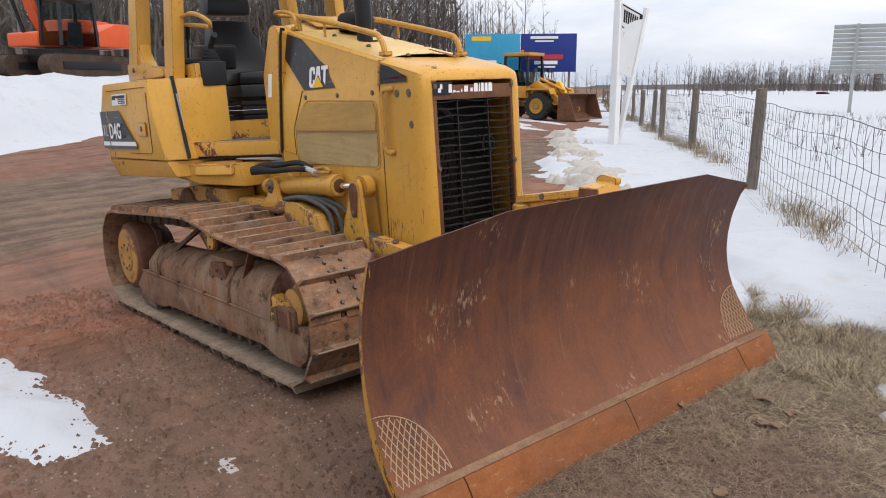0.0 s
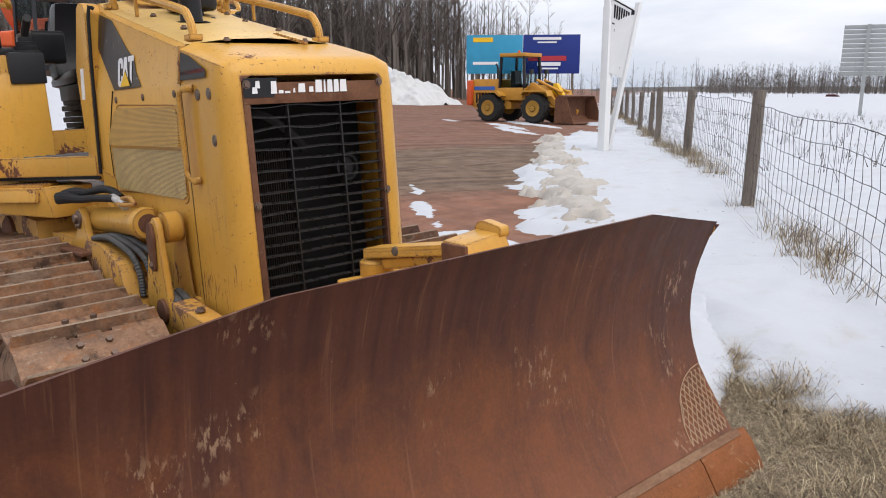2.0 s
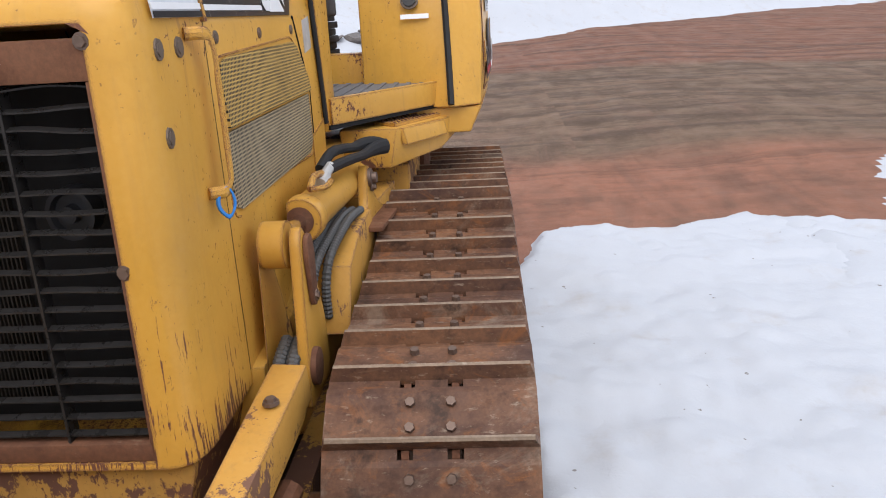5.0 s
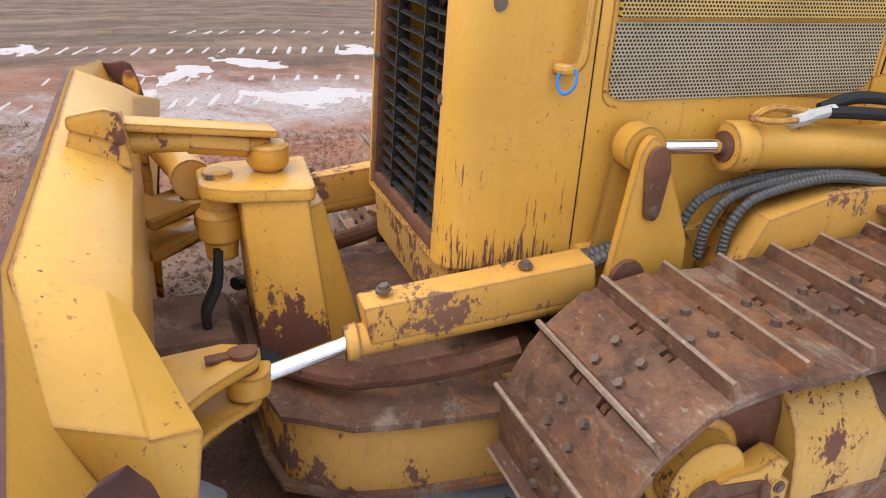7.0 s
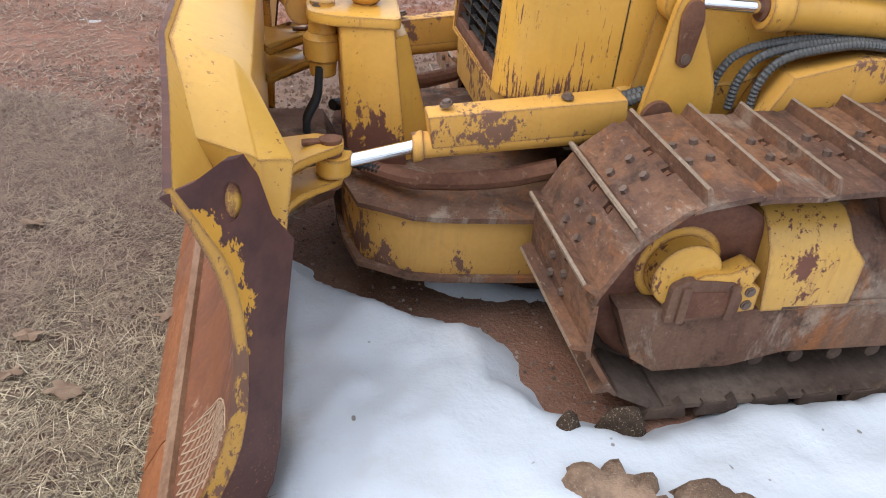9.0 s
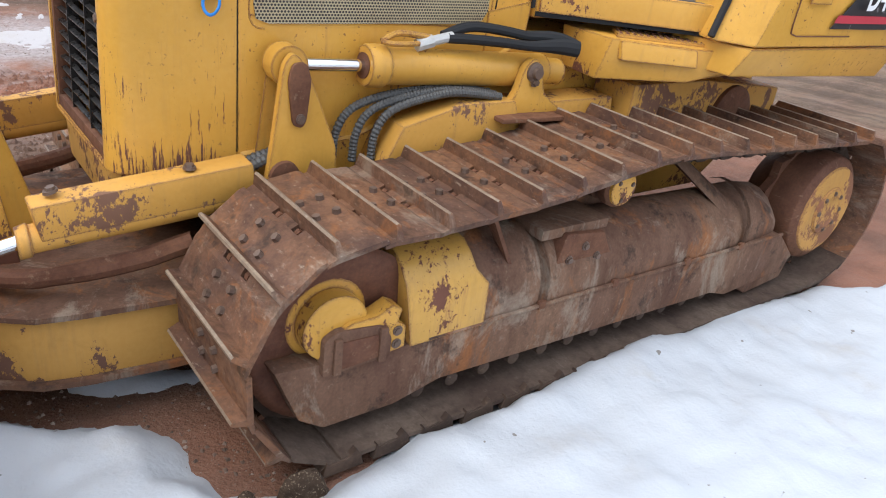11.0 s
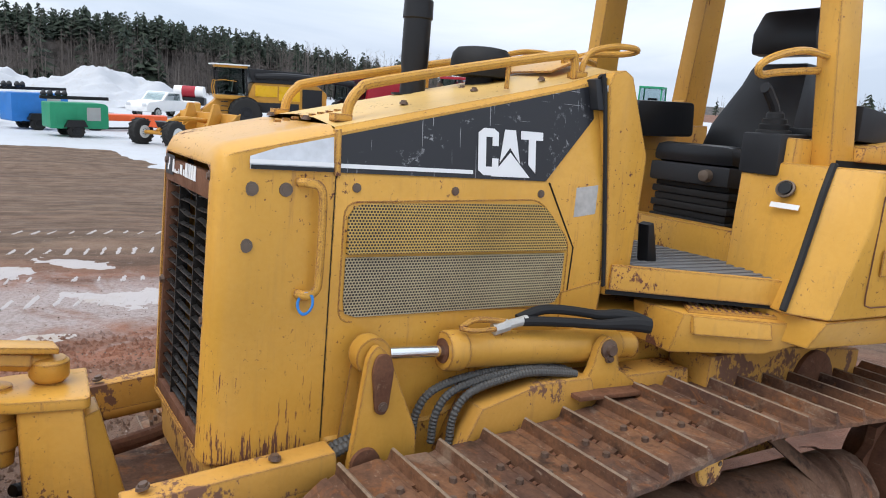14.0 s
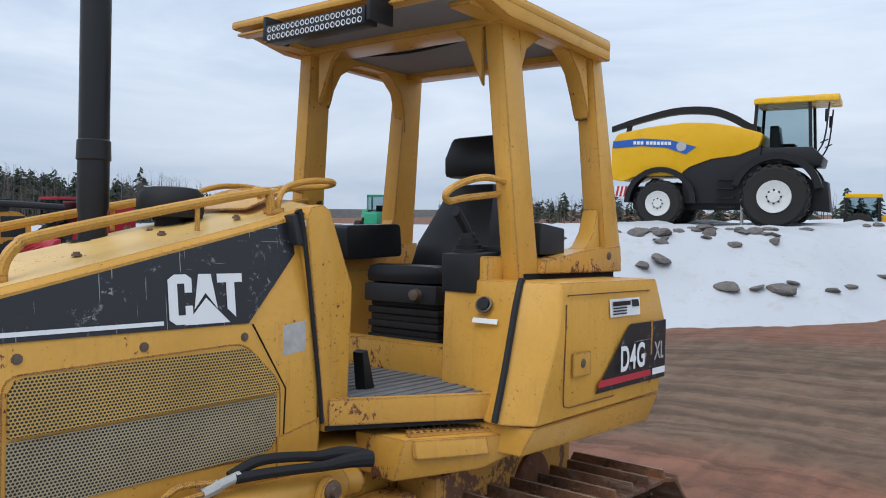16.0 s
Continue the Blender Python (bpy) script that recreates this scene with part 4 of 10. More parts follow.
def side_panels(s):
    yo = s * 0.40 - 0.005
    out = s * 0.004
    z_m = 1.243
    # two punched sheets: the upper one leans out over the lower
    def sheet_part(name, pts, mat, lean):
        bm = B()
        lo = [bm.verts.new((x, yo + out * 0.5, z)) for x, z in pts]
        hi = [bm.verts.new((x, yo + out * 1.5 + s * lean * max(0.0, (1.41 - z)) / 0.17, z)) for x, z in pts]
        bm.faces.new(lo)
        bm.faces.new(hi[::-1])
        for i in range(len(pts)):
            bm.faces.new((lo[i], lo[(i + 1) % len(pts)], hi[(i + 1) % len(pts)], hi[i]))
        return part(name, bm, mat, DZ)
    up = [(1.262, z_m), (1.262, 1.36), (1.24, 1.392), (1.20, 1.402), (0.50, 1.412), (0.455, 1.395), (0.352, 1.29), (0.345, z_m)]
    lo = [(1.262, z_m - 0.012), (0.345, z_m - 0.012), (0.345, 1.08), (0.37, 1.045), (0.41, 1.034), (1.215, 1.036), (1.255, 1.05), (1.262, 1.09)]
    sheet_part("upper_screen", up, PERF_A if s > 0 else PERF_C, 0.012)
    sheet_part("lower_screen", lo, PERF_B if s > 0 else PERF_D, 0.0)
    # raised rim round the screens
    bm = B()
    rim = [(1.275, 1.02), (1.275, 1.405), (0.49, 1.428), (0.325, 1.275), (0.325, 1.02)]
    tube(bm, [(x, yo, z) for x, z in rounded(rim, 0.05, 4)] + [(1.275, yo, 1.06)], 0.0035, 5, 1)
    part("screen_rim", bm, YEL, DZ)
    bm = B()
    tube(bm, [(0.31, yo + s * 0.001, 0.98), (0.30, yo + s * 0.001, 1.25), (0.455, yo + s * 0.001, 1.49)], 0.0035, 5, 1)
    part("panel_joint", bm, DARK, DZ)
    # bolts
    for x, z, mt in ((1.572, 1.438, GREYBOLT), (1.468, 1.438, GREYBOLT), (1.583, 1.272, GREYBOLT), (1.238, 1.45, GREYBOLT), (0.868, 1.449, BOLT), (0.49, 1.449, GREYBOLT)):
        bm = B()
        bolt(bm, (x, yo, z), (0, s, 0), 0.0155 if x > 1.3 else 0.011, 0.006)
        part("bolt", bm, mt, DZ)
    # grab handle
    bm = B()
    yh = yo + s * 0.055
    tube(bm, [(1.43, yo, 1.462), (1.405, yo + s * 0.035, 1.462), (1.375, yh, 1.452), (1.362, yh + s * 0.005, 1.40), (1.362, yh + s * 0.005, 1.18), (1.372, yh, 1.135), (1.395, yo + s * 0.03, 1.122), (1.42, yo, 1.122)], 0.0145, 10)
    handle = part("grab_handle", bm, YEL, DZ)
    if s > 0:
        bm = B()
        torus(bm, (1.40, yh - 0.01, 1.098), (0.75, 0.55, 0.2), 0.033, 0.005)
        part("cable_tie", bm, BLUETIE, handle, "blue plastic cable tie loop")


for side in (1, -1):
    side_panels(side)


def hood_face(s, x, v, lift=0.002):
    """A point on the sloping upper flank: v from 0 at its foot to 1 at the hood's edge."""
    a, b = Vector((x, s * 0.3945 - 0.005, 1.488)), Vector((x, s * flank(hood_top(x) - 0.012) - 0.005, hood_top(x) - 0.012))
    n = Vector((0, s, 0.13)).normalized()
    return a.lerp(b, v) + n * lift


def on_flank(s, x, z, lift):
    top = hood_top(x) - 0.012
    return hood_face(s, x, (z - 1.488) / (top - 1.488), lift)


def flank_shape(bm, s, pts, lift, thick=0.0012):
    lo = [bm.verts.new(on_flank(s, x, z, lift)) for x, z in pts]
    hi = [bm.verts.new(on_flank(s, x, z, lift + thick)) for x, z in pts]
    bm.faces.new(lo)
    bm.faces.new(hi[::-1])
    for i in range(len(pts)):
        bm.faces.new((lo[i], lo[(i + 1) % len(pts)], hi[(i + 1) % len(pts)], hi[i]))
    return bm


def hood_decals(s):
    top = lambda x: hood_top(x) - 0.02
    bm = B()
    if s > 0:
        flank_shape(bm, s, [(1.298, 1.494), (0.47, 1.494), (0.235, 1.73), (0.25, top(0.25)), (0.6, top(0.6)), (1.298, top(1.298))], 0.003)
    else:
        flank_shape(bm, s, [(0.85, 1.494), (0.47, 1.494), (0.20, 1.70), (0.16, top(0.2)), (0.42, top(0.42)), (0.66, 1.66), (0.75, 1.62), (0.78, 1.56)], 0.003)
    main = part("black_decal", bm, DECAL, DZ, "scratched black hood decal")
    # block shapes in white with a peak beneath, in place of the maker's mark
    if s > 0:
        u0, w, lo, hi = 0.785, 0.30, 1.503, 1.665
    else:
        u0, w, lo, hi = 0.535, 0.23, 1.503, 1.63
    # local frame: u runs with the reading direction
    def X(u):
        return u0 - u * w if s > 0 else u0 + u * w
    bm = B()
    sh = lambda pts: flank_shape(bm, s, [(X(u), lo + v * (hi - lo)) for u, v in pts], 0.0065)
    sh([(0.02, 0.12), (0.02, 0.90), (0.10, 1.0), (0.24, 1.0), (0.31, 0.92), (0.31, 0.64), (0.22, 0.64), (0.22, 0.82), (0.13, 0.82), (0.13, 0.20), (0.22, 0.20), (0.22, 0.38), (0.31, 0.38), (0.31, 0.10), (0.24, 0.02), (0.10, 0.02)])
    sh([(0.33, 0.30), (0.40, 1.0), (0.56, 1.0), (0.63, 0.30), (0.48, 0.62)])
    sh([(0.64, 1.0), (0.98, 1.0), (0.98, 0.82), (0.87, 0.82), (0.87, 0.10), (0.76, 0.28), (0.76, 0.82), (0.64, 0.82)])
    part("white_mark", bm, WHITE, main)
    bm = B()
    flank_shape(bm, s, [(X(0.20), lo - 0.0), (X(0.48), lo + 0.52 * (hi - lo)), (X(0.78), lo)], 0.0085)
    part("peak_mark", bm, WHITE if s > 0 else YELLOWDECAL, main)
    if s > 0:
        bm = B()
        flank_shape(bm, s, [(1.298, 1.508), (0.80, 1.508), (0.80, 1.521), (1.298, 1.521)], 0.0065)
        part("white_stripe", bm, WHITE, main)
        bm = B()
        flank_shape(bm, s, [(1.58, 1.494), (1.32, 1.494), (1.32, top(1.32)), (1.50, top(1.5)), (1.58, 1.53)], 0.010)
        front = part("front_decal", bm, WORN_WHITE, DZ, "worn silvery-white front decal")
        bm = B()
        flank_shape(bm, s, [(1.578, 1.494), (1.32, 1.494), (1.32, 1.506), (1.578, 1.506)], 0.013)
        part("dark_band", bm, BLACK, front)
        bm = B()
        flank_shape(bm, s, [(1.582, 1.509), (1.32, 1.509), (1.32, 1.522), (1.582, 1.522)], 0.013)
        part("white_stripe", bm, WHITE, front)
    else:
        bm = B()
        flank_shape(bm, s, [(1.56, 1.494), (1.32, 1.494), (1.32, top(1.32)), (1.40, top(1.40)), (1.56, 1.52)], 0.010)
        front = part("front_decal", bm, BLACK, DZ, "black front decal with a red stripe")
        bm = B()
        flank_shape(bm, s, [(1.552, 1.512), (1.32, 1.512), (1.32, 1.527), (1.546, 1.527)], 0.010)
        part("red_stripe", bm, RED, front)


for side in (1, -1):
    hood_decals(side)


def hood_fittings():
    zt = lambda x: hood_top(x) + 0.034
    for s in (1, -1):
        y = s * 0.30 - 0.005
        bm = B()
        tube(bm, [(1.245, y, zt(1.245) - 0.02), (1.235, y, zt(1.24) + 0.035), (1.20, y, zt(1.2) + 0.072), (1.14, y, zt(1.14) + 0.085), (0.75, y, zt(0.75) + 0.085), (0.36, y, zt(0.36) + 0.075), (0.31, y, zt(0.31) + 0.055), (0.30, y, zt(0.30) - 0.02)], 0.0175, 10)
        rail = part("hood_rail", bm, YEL, DZ)
        bm = B()
        cyl(bm, (0.62, y, zt(0.62) - 0.01), (0.62, y, zt(0.62) + 0.07), 0.009)
        part("rail_stay", bm, YEL, rail)
        for x in (1.26, 0.28):
            bm = B()
            box(bm, x - 0.03, x + 0.03, y - 0.035, y + 0.02, zt(x) - 0.02, zt(x) + 0.004)
            part("rail_foot", bm, YEL_W, rail, bevel=0.003)
        # rear grab loop over the dash
        bm = B()
        yy = s * 0.30 - 0.005
        tube(bm, [(0.27, yy, zt(0.27)), (0.25, yy, 1.955), (0.20, yy, 1.985), (0.02, yy - s * 0.01, 2.0), (-0.05, yy - s * 0.04, 1.995), (-0.04, yy - s * 0.10, 1.985), (0.05, yy - s * 0.12, 1.975), (0.2, yy - s * 0.12, 1.96), (0.27, yy - s * 0.12, 1.94)], 0.0125, 9)
        part("grab_loop", bm, YEL, DZ)
    # exhaust stack
    bm = B()
    lathe(bm, (0.79, -0.11, zt(0.79) - 0.06), (0.0, 0, 1), [(0, 0.06), (0.04, 0.06), (0.045, 0.052), (0.14, 0.050), (0.17, 0.055), (0.33, 0.055), (0.335, 0.060), (0.40, 0.058), (0.405, 0.053), (1.15, 0.053), (1.15, 0.045), (1.05, 0.045)], 22)
    stack = part("exhaust_pipe", bm, BLACK, DZ, "matt black exhaust stack")
    bm = B()
    lathe(bm, (0.79, -0.11, zt(0.79) - 0.014), (0, 0, 1), [(0, 0.085), (0.006, 0.085), (0.006, 0.06), (0.0, 0.06)], 22)
    part("stack_collar", bm, BLACK, stack)
    # air intake cap
    bm = B()
    lathe(bm, (0.545, -0.005, zt(0.51) - 0.065), (0, 0, 1), [(0, 0.13), (0.012, 0.13), (0.014, 0.06), (0.075, 0.055), (0.08, 0.115), (0.10, 0.122), (0.14, 0.122), (0.165, 0.116), (0.185, 0.098), (0.19, 0.07)], 26)
    part("air_cleaner", bm, RUBBER, DZ, "round black rubber air pre-cleaner")
    # cover plate, ridge hinge and bolts
    bm = B()
    hexa(bm, [(0.36, -0.20, zt(0.36) + 0.012), (0.14, -0.2, zt(0.14) + 0.03), (0.14, 0.22, zt(0.14) + 0.03), (0.36, 0.22, zt(0.36) + 0.012)],
         [(0.36, -0.20, zt(0.36) + 0.02), (0.14, -0.2, zt(0.14) + 0.045), (0.14, 0.22, zt(0.14) + 0.045), (0.36, 0.22, zt(0.36) + 0.02)])
    part("cover_plate", bm, YEL_W, DZ, bevel=0.003)
    for k in range(9):
        bm = B()
        x = 1.42 - 0.03 * k
        box(bm, x - 0.02, x, 0.10, 0.118, zt(x) - 0.003, zt(x) + 0.006)
        part("hinge_knuckle", bm, YEL_W, DZ)
    for x, y in ((1.33, 0.16), (1.0, 0.22), (0.7, 0.2), (0.66, 0.05), (0.42, 0.24), (1.33, -0.2), (1.0, -0.24), (0.6, -0.22)):
        bm = B()
        bolt(bm, (x, y, zt(x) - 0.004), (0, 0, 1), 0.011, 0.01)
        part("bolt", bm, BOLT, DZ)
    # headlamp in the hood's rear corner
    bm = B()
    hexa(bm, [(0.255, 0.345, 1.765), (0.17, 0.36, 1.755), (0.17, 0.41, 1.755), (0.255, 0.40, 1.765)], [(0.27, 0.33, 1.875), (0.17, 0.33, 1.885), (0.17, 0.395, 1.885), (0.27, 0.385, 1.875)])
    lamp = part("side_lamp", bm, PLASTIC, DZ, "black plastic lamp housing", 0.008)
    bm = B()
    cyl(bm, (0.215, 0.398, 1.842), (0.213, 0.406, 1.842), 0.016, seg=14)
    part("lamp_lens", bm, GLASS, lamp)


hood_fittings()

# -- dash, platform, seat, tanks, canopy --
def cab(s):
    """One side's dash pillar, sill, tank and step (s = 1: left)."""
    yo = s * 0.40 - 0.005
    o = -0.005
    # dash pillar: rises behind the hood, its rear edge raked
    bm = B()
    prism(bm, [(0.118, 1.02), (0.225, 1.86), (0.205, 1.90), (0.15, 1.905), (0.11, 1.88), (-0.01, 1.58), (0.005, 1.12), (0.00, 1.02)], "y", yo - s * 0.06, yo + s * 0.022)
    part("dash_pillar", bm, YEL, DZ, bevel=0.008)
    # black seal between hood and pillar
    bm = B()
    tube(bm, [(0.128, yo + s * 0.012, 1.06), (0.15, yo + s * 0.012, 1.25), (0.232, yo + s * 0.006, 1.84), (0.245, yo - s * 0.02, 1.88)], 0.009, 6, 3)
    part("rubber_seal", bm, RUBBER, DZ)
    # lower body between hood and platform
    bm = B()
    hexa(bm, [(0.34, yo - s * 0.1, 0.75), (0.16, yo - s * 0.1, 0.75), (0.16, yo + s * 0.006, 0.75), (0.34, yo + s * 0.006, 0.75)],
         [(0.34, yo - s * 0.1, 1.08), (0.13, yo - s * 0.1, 1.08), (0.13, yo + s * 0.006, 1.08), (0.34, yo + s * 0.006, 1.08)])
    part("side_plate", bm, YEL, DZ)
    if s > 0:
        bm = B()
        box(bm, 0.205, 0.315, yo + 0.0005, yo + 0.002, 1.365, 1.475)
        plate = part("data_plate", bm, SILVER, DZ, "faded warning label")
    else:
        bm = B()
        hexa(bm, [(0.03, yo - 0.024, 1.42), (0.075, yo - 0.024, 1.42), (0.075, yo - 0.022, 1.42), (0.03, yo - 0.022, 1.42)], [(0.06, yo - 0.024, 1.59), (0.105, yo - 0.024, 1.59), (0.105, yo - 0.022, 1.59), (0.06, yo - 0.022, 1.59)])
        part("white_sticker", bm, WHITE, DZ)
    # door sill: runs outward from the hood's side to the tank
    f, r = Vector((0.11, s * 0.425)), Vector((-0.49, s * 0.815))
    along = (r - f).normalized()
    across = Vector((-along.y, along.x)) * (1 if s > 0 else -1)
    if across.y * s < 0:
        across = -across
    at = lambda t, o, z: tuple(f + along * t * (r - f).length + across * o) + (z,)
    bm = B()
    hexa(bm, [at(0, -0.03, 1.044), at(1, -0.03, 1.042), at(1, 0.014, 1.042), at(0, 0.014, 1.044)], [at(0, -0.03, 1.142), at(1, -0.03, 1.142), at(1, 0.008, 1.142), at(0, 0.008, 1.142)])
    sill = part("door_sill", bm, YEL_W, DZ, "yellow door sill worn at its lip", 0.006)
    # near-black strip standing in for the thin shadow under the sill
    bm = B()
    hexa(bm, [at(-0.02, -0.06, 1.030), at(0.98, -0.06, 1.028), at(0.98, 0.006, 1.028), at(-0.02, 0.006, 1.030)], [at(-0.02, -0.06, 1.046), at(0.98, -0.06, 1.044), at(0.98, 0.004, 1.044), at(-0.02, 0.004, 1.046)])
    part("sill_gap", bm, DARK, sill)
    # step box under the sill, widening to the rear
    st = lambda x, y, z: (x - 0.09, s * y, z - (0.045 if z > 1.02 else 0.026 if z > 0.96 else 0.0))
    bm = B()
    hexa(bm, [st(0.03, 0.42, 0.885), st(0.04, 0.615, 0.88), st(-0.28, 0.80, 0.90), st(-0.50, 0.885, 0.96), st(-0.9, 0.84, 0.95), st(-0.9, 0.42, 0.93)],
         [st(0.05, 0.41, 1.052), st(0.01, 0.64, 1.048), st(-0.31, 0.825, 1.045), st(-0.50, 0.90, 1.045), st(-0.9, 0.86, 1.045), st(-0.9, 0.42, 1.045)])
    step = part("step_box", bm, YEL_W, DZ, bevel=0.008)
    lip = lambda t, o, z: st(0.0 - 0.30 * t, 0.648 + 0.172 * t + o, z)
    bm = B()
    hexa(bm, [lip(0.05, 0, 0.985), lip(0.95, 0, 0.985), lip(0.95, 0.022, 0.985), lip(0.05, 0.022, 0.985)], [lip(0.05, -0.014, 1.046), lip(0.95, -0.014, 1.042), lip(0.95, 0.006, 1.042), lip(0.05, 0.006, 1.046)])
    part("step_lip", bm, YEL_W, step, bevel=0.005)
    tr = lambda t, o, z: st(-0.02 - 0.33 * t - 0.85 * o, 0.63 + 0.17 * t - o, z)
    bm = B()
    hexa(bm, [tr(0, 0, 1.048), tr(1, 0, 1.045), tr(1, 0.10, 1.045), tr(0, 0.10, 1.048)], [tr(0, 0, 1.058), tr(1, 0, 1.054), tr(1, 0.10, 1.054), tr(0, 0.10, 1.058)])
    tread = part("tread_plate", bm, YEL_W, step)
    bm = B()
    for i in range(13):
        for j in range(4):
            t, o = 0.04 + 0.92 * i / 12, 0.012 + 0.025 * j
            lathe(bm, tr(t, o, 1.055 - 0.003 * t), (0, 0, 1), [(0, 0.009), (0.0055, 0.006)], 8)
    part("tread_studs", bm, RUSTY, tread)
    # tank and fender behind the door
    prof = [(-0.375, 1.02), (-0.40, 1.06), (-0.585, 1.605), (-1.50, 1.612), (-1.585, 1.40), (-1.56, 0.985), (-0.9, 0.985)]
    bm = B()
    # outer side is flat from x = -0.47 back; the front corner is chamfered toward the door
    lo_out = [(-0.47, s * 0.985), (-1.555, s * 1.03), (-1.555, s * 0.45), (-0.545, s * 0.45), (-0.38, s * 0.845)]
    up_out = [(-0.665, s * 0.985), (-1.50, s * 1.03), (-1.50, s * 0.45), (-0.56, s * 0.45), (-0.585, s * 0.825)]
    md_out = [(-0.665 + 0.13 * 0.33, s * 0.995), (-1.588, s * 1.04), (-1.588, s * 0.45), (-0.553, s * 0.45), (-0.585 + 0.2 * 0.36, s * 0.832)]
    rings = [[bm.verts.new((x, y, z)) for x, y in ring] for ring, z in ((lo_out, 1.03), (md_out, 1.39), (up_out, 1.608))]
    n = 5
    for a, b in zip(rings, rings[1:]):
        for i in range(n):
            bm.faces.new((a[i], a[(i + 1) % n], b[(i + 1) % n], b[i]))
    bm.faces.new(rings[0][::-1])
    bm.faces.new(rings[-1])
    tank = part("side_tank", bm, YEL, DZ, "yellow fender tank beside the seat", 0.014)
    # lower skirt, narrowing toward the rear
    bm = B()
    hexa(bm, [(-0.44, s * 0.93, 0.955), (-1.53, s * 0.98, 0.93), (-1.53, s * 0.5, 0.93), (-0.40, s * 0.5, 0.955)],
         [(-0.46, s * 0.985, 1.026), (-1.553, s * 1.03, 1.026), (-1.553, s * 0.5, 1.026), (-0.39, s * 0.5, 1.026)])
    part("tank_skirt", bm, YEL, tank, bevel=0.006)
    # black strip on the door edge
    bm = B()
    tube(bm, [(-0.372, s * 0.852, 1.045), (-0.45, s * 0.846, 1.24), (-0.575, s * 0.832, 1.585), (-0.60, s * 0.83, 1.612)], 0.0145, 6, 3)
    part("black_edge_strip", bm, RUBBER, tank)
    # access panel outline, latch, stickers and model decal
    ysd = lambda x, z: s * (0.985 + (-0.56 - x) / 0.95 * 0.045 + (0.010 if 1.1 < z < 1.5 else 0.004) + 0.002)
    face = lambda bm, pts, lift=0.0, th=0.0015: hexa(bm, [(x, ysd(x, z) + s * lift, z) for x, z in pts], [(x, ysd(x, z) + s * (lift + th), z) for x, z in pts])
    bm = B()
    tube(bm, [(x, ysd(x, z), z) for x, z in ((-1.42, 1.545), (-0.69, 1.545), (-0.69, 1.54))], 0.003, 5, 1)
    tube(bm, [(x, ysd(x, z), z) for x, z in ((-0.68, 1.50), (-0.655, 1.12), (-0.67, 1.085), (-0.71, 1.075), (-1.1, 1.075))], 0.003, 5, 1)
    part("panel_joint", bm, RUSTY, tank)
    bm = B()
    face(bm, [(-0.72, 1.195), (-0.865, 1.195), (-0.865, 1.295), (-0.72, 1.295)], 0.0, 0.006)
    lt = part("latch_plate", bm, YEL_W, tank, bevel=0.002)
    bm = B()
    bolt(bm, (-0.80, ysd(-0.8, 1.25) + s * 0.006, 1.25), (0, s, 0), 0.014, 0.006)
    part("latch_knob", bm, GREYBOLT, lt)
    bm = B()
    face(bm, [(-1.045, 1.425), (-1.320, 1.425), (-1.320, 1.51), (-1.045, 1.51)], 0.001)
    st = part("dealer_sticker", bm, WHITE, tank, "small white dealer sticker")
    bm = B()
    face(bm, [(-1.060, 1.475), (-1.225, 1.475), (-1.225, 1.497), (-1.060, 1.497)], 0.004)
    for k in range(3):
        face(bm, [(-1.065, 1.435 + 0.013 * k), (-1.195, 1.435 + 0.013 * k), (-1.195, 1.441 + 0.013 * k), (-1.065, 1.441 + 0.013 * k)], 0.004)
    face(bm, [(-1.245, 1.465), (-1.305, 1.465), (-1.305, 1.50), (-1.245, 1.50)], 0.004)
    part("sticker_print", bm, BLACK, st)
    bm = B()
    face(bm, [(-0.915, 1.105), (-1.575, 1.105), (-1.582, 1.385), (-1.235, 1.385), (-1.20, 1.36)], 0.002)
    dec = part("model_decal", bm, DECAL, tank, "black model decal with white characters and a red line")
    bm = B()
    face(bm, [(-0.93, 1.128), (-1.42, 1.128), (-1.42, 1.158), (-0.945, 1.158)], 0.005)
    part("red_line", bm, RED if s > 0 else WHITE, dec)
    bm = B()
    face(bm, [(-1.44, 1.128), (-1.57, 1.128), (-1.57, 1.158), (-1.44, 1.158)], 0.005)
    part("white_line", bm, WHITE, dec)
    bm = B()
    face(bm, [(-1.425, 1.09), (-1.437, 1.09), (-1.437, 1.39), (-1.425, 1.39)], 0.003, 0.004)
    part("edge_trim", bm, YEL, dec)
    for text, x, size, mt in (("D4G", -1.10 if s > 0 else -1.412, 0.155, WHITE), ("XL", -1.455 if s > 0 else -1.56, 0.12, SILVER)):
        cu = bpy.data.curves.new("model_text", "FONT")
        cu.body, cu.size, cu.extrude, cu.space_character, cu.offset = text, size, 0.0008, 1.12 if text == "D4G" else 1.0, 0.0035 if text == "D4G" else 0.001
        tmp = bpy.data.objects.new("model_text", cu)
        me = bpy.data.meshes.new_from_object(tmp)
        bpy.data.objects.remove(tmp)
        me.materials.append(mt)
        t = new("model_text", me)
        t.parent = dec
        z = 1.185 if text == "D4G" else 1.20
        rot = Matrix.Rotation(math.pi, 4, "Z") if s > 0 else Matrix.Identity(4)
        t.matrix_local = Matrix.Translation((x, ysd(-1.3, 1.25) + s * 0.015, z)) @ rot @ Matrix.Rotation(radians(90), 4, "X") @ Matrix.Diagonal((0.80, 1, 1, 1))
    # inner console beside the seat
    bm = B()
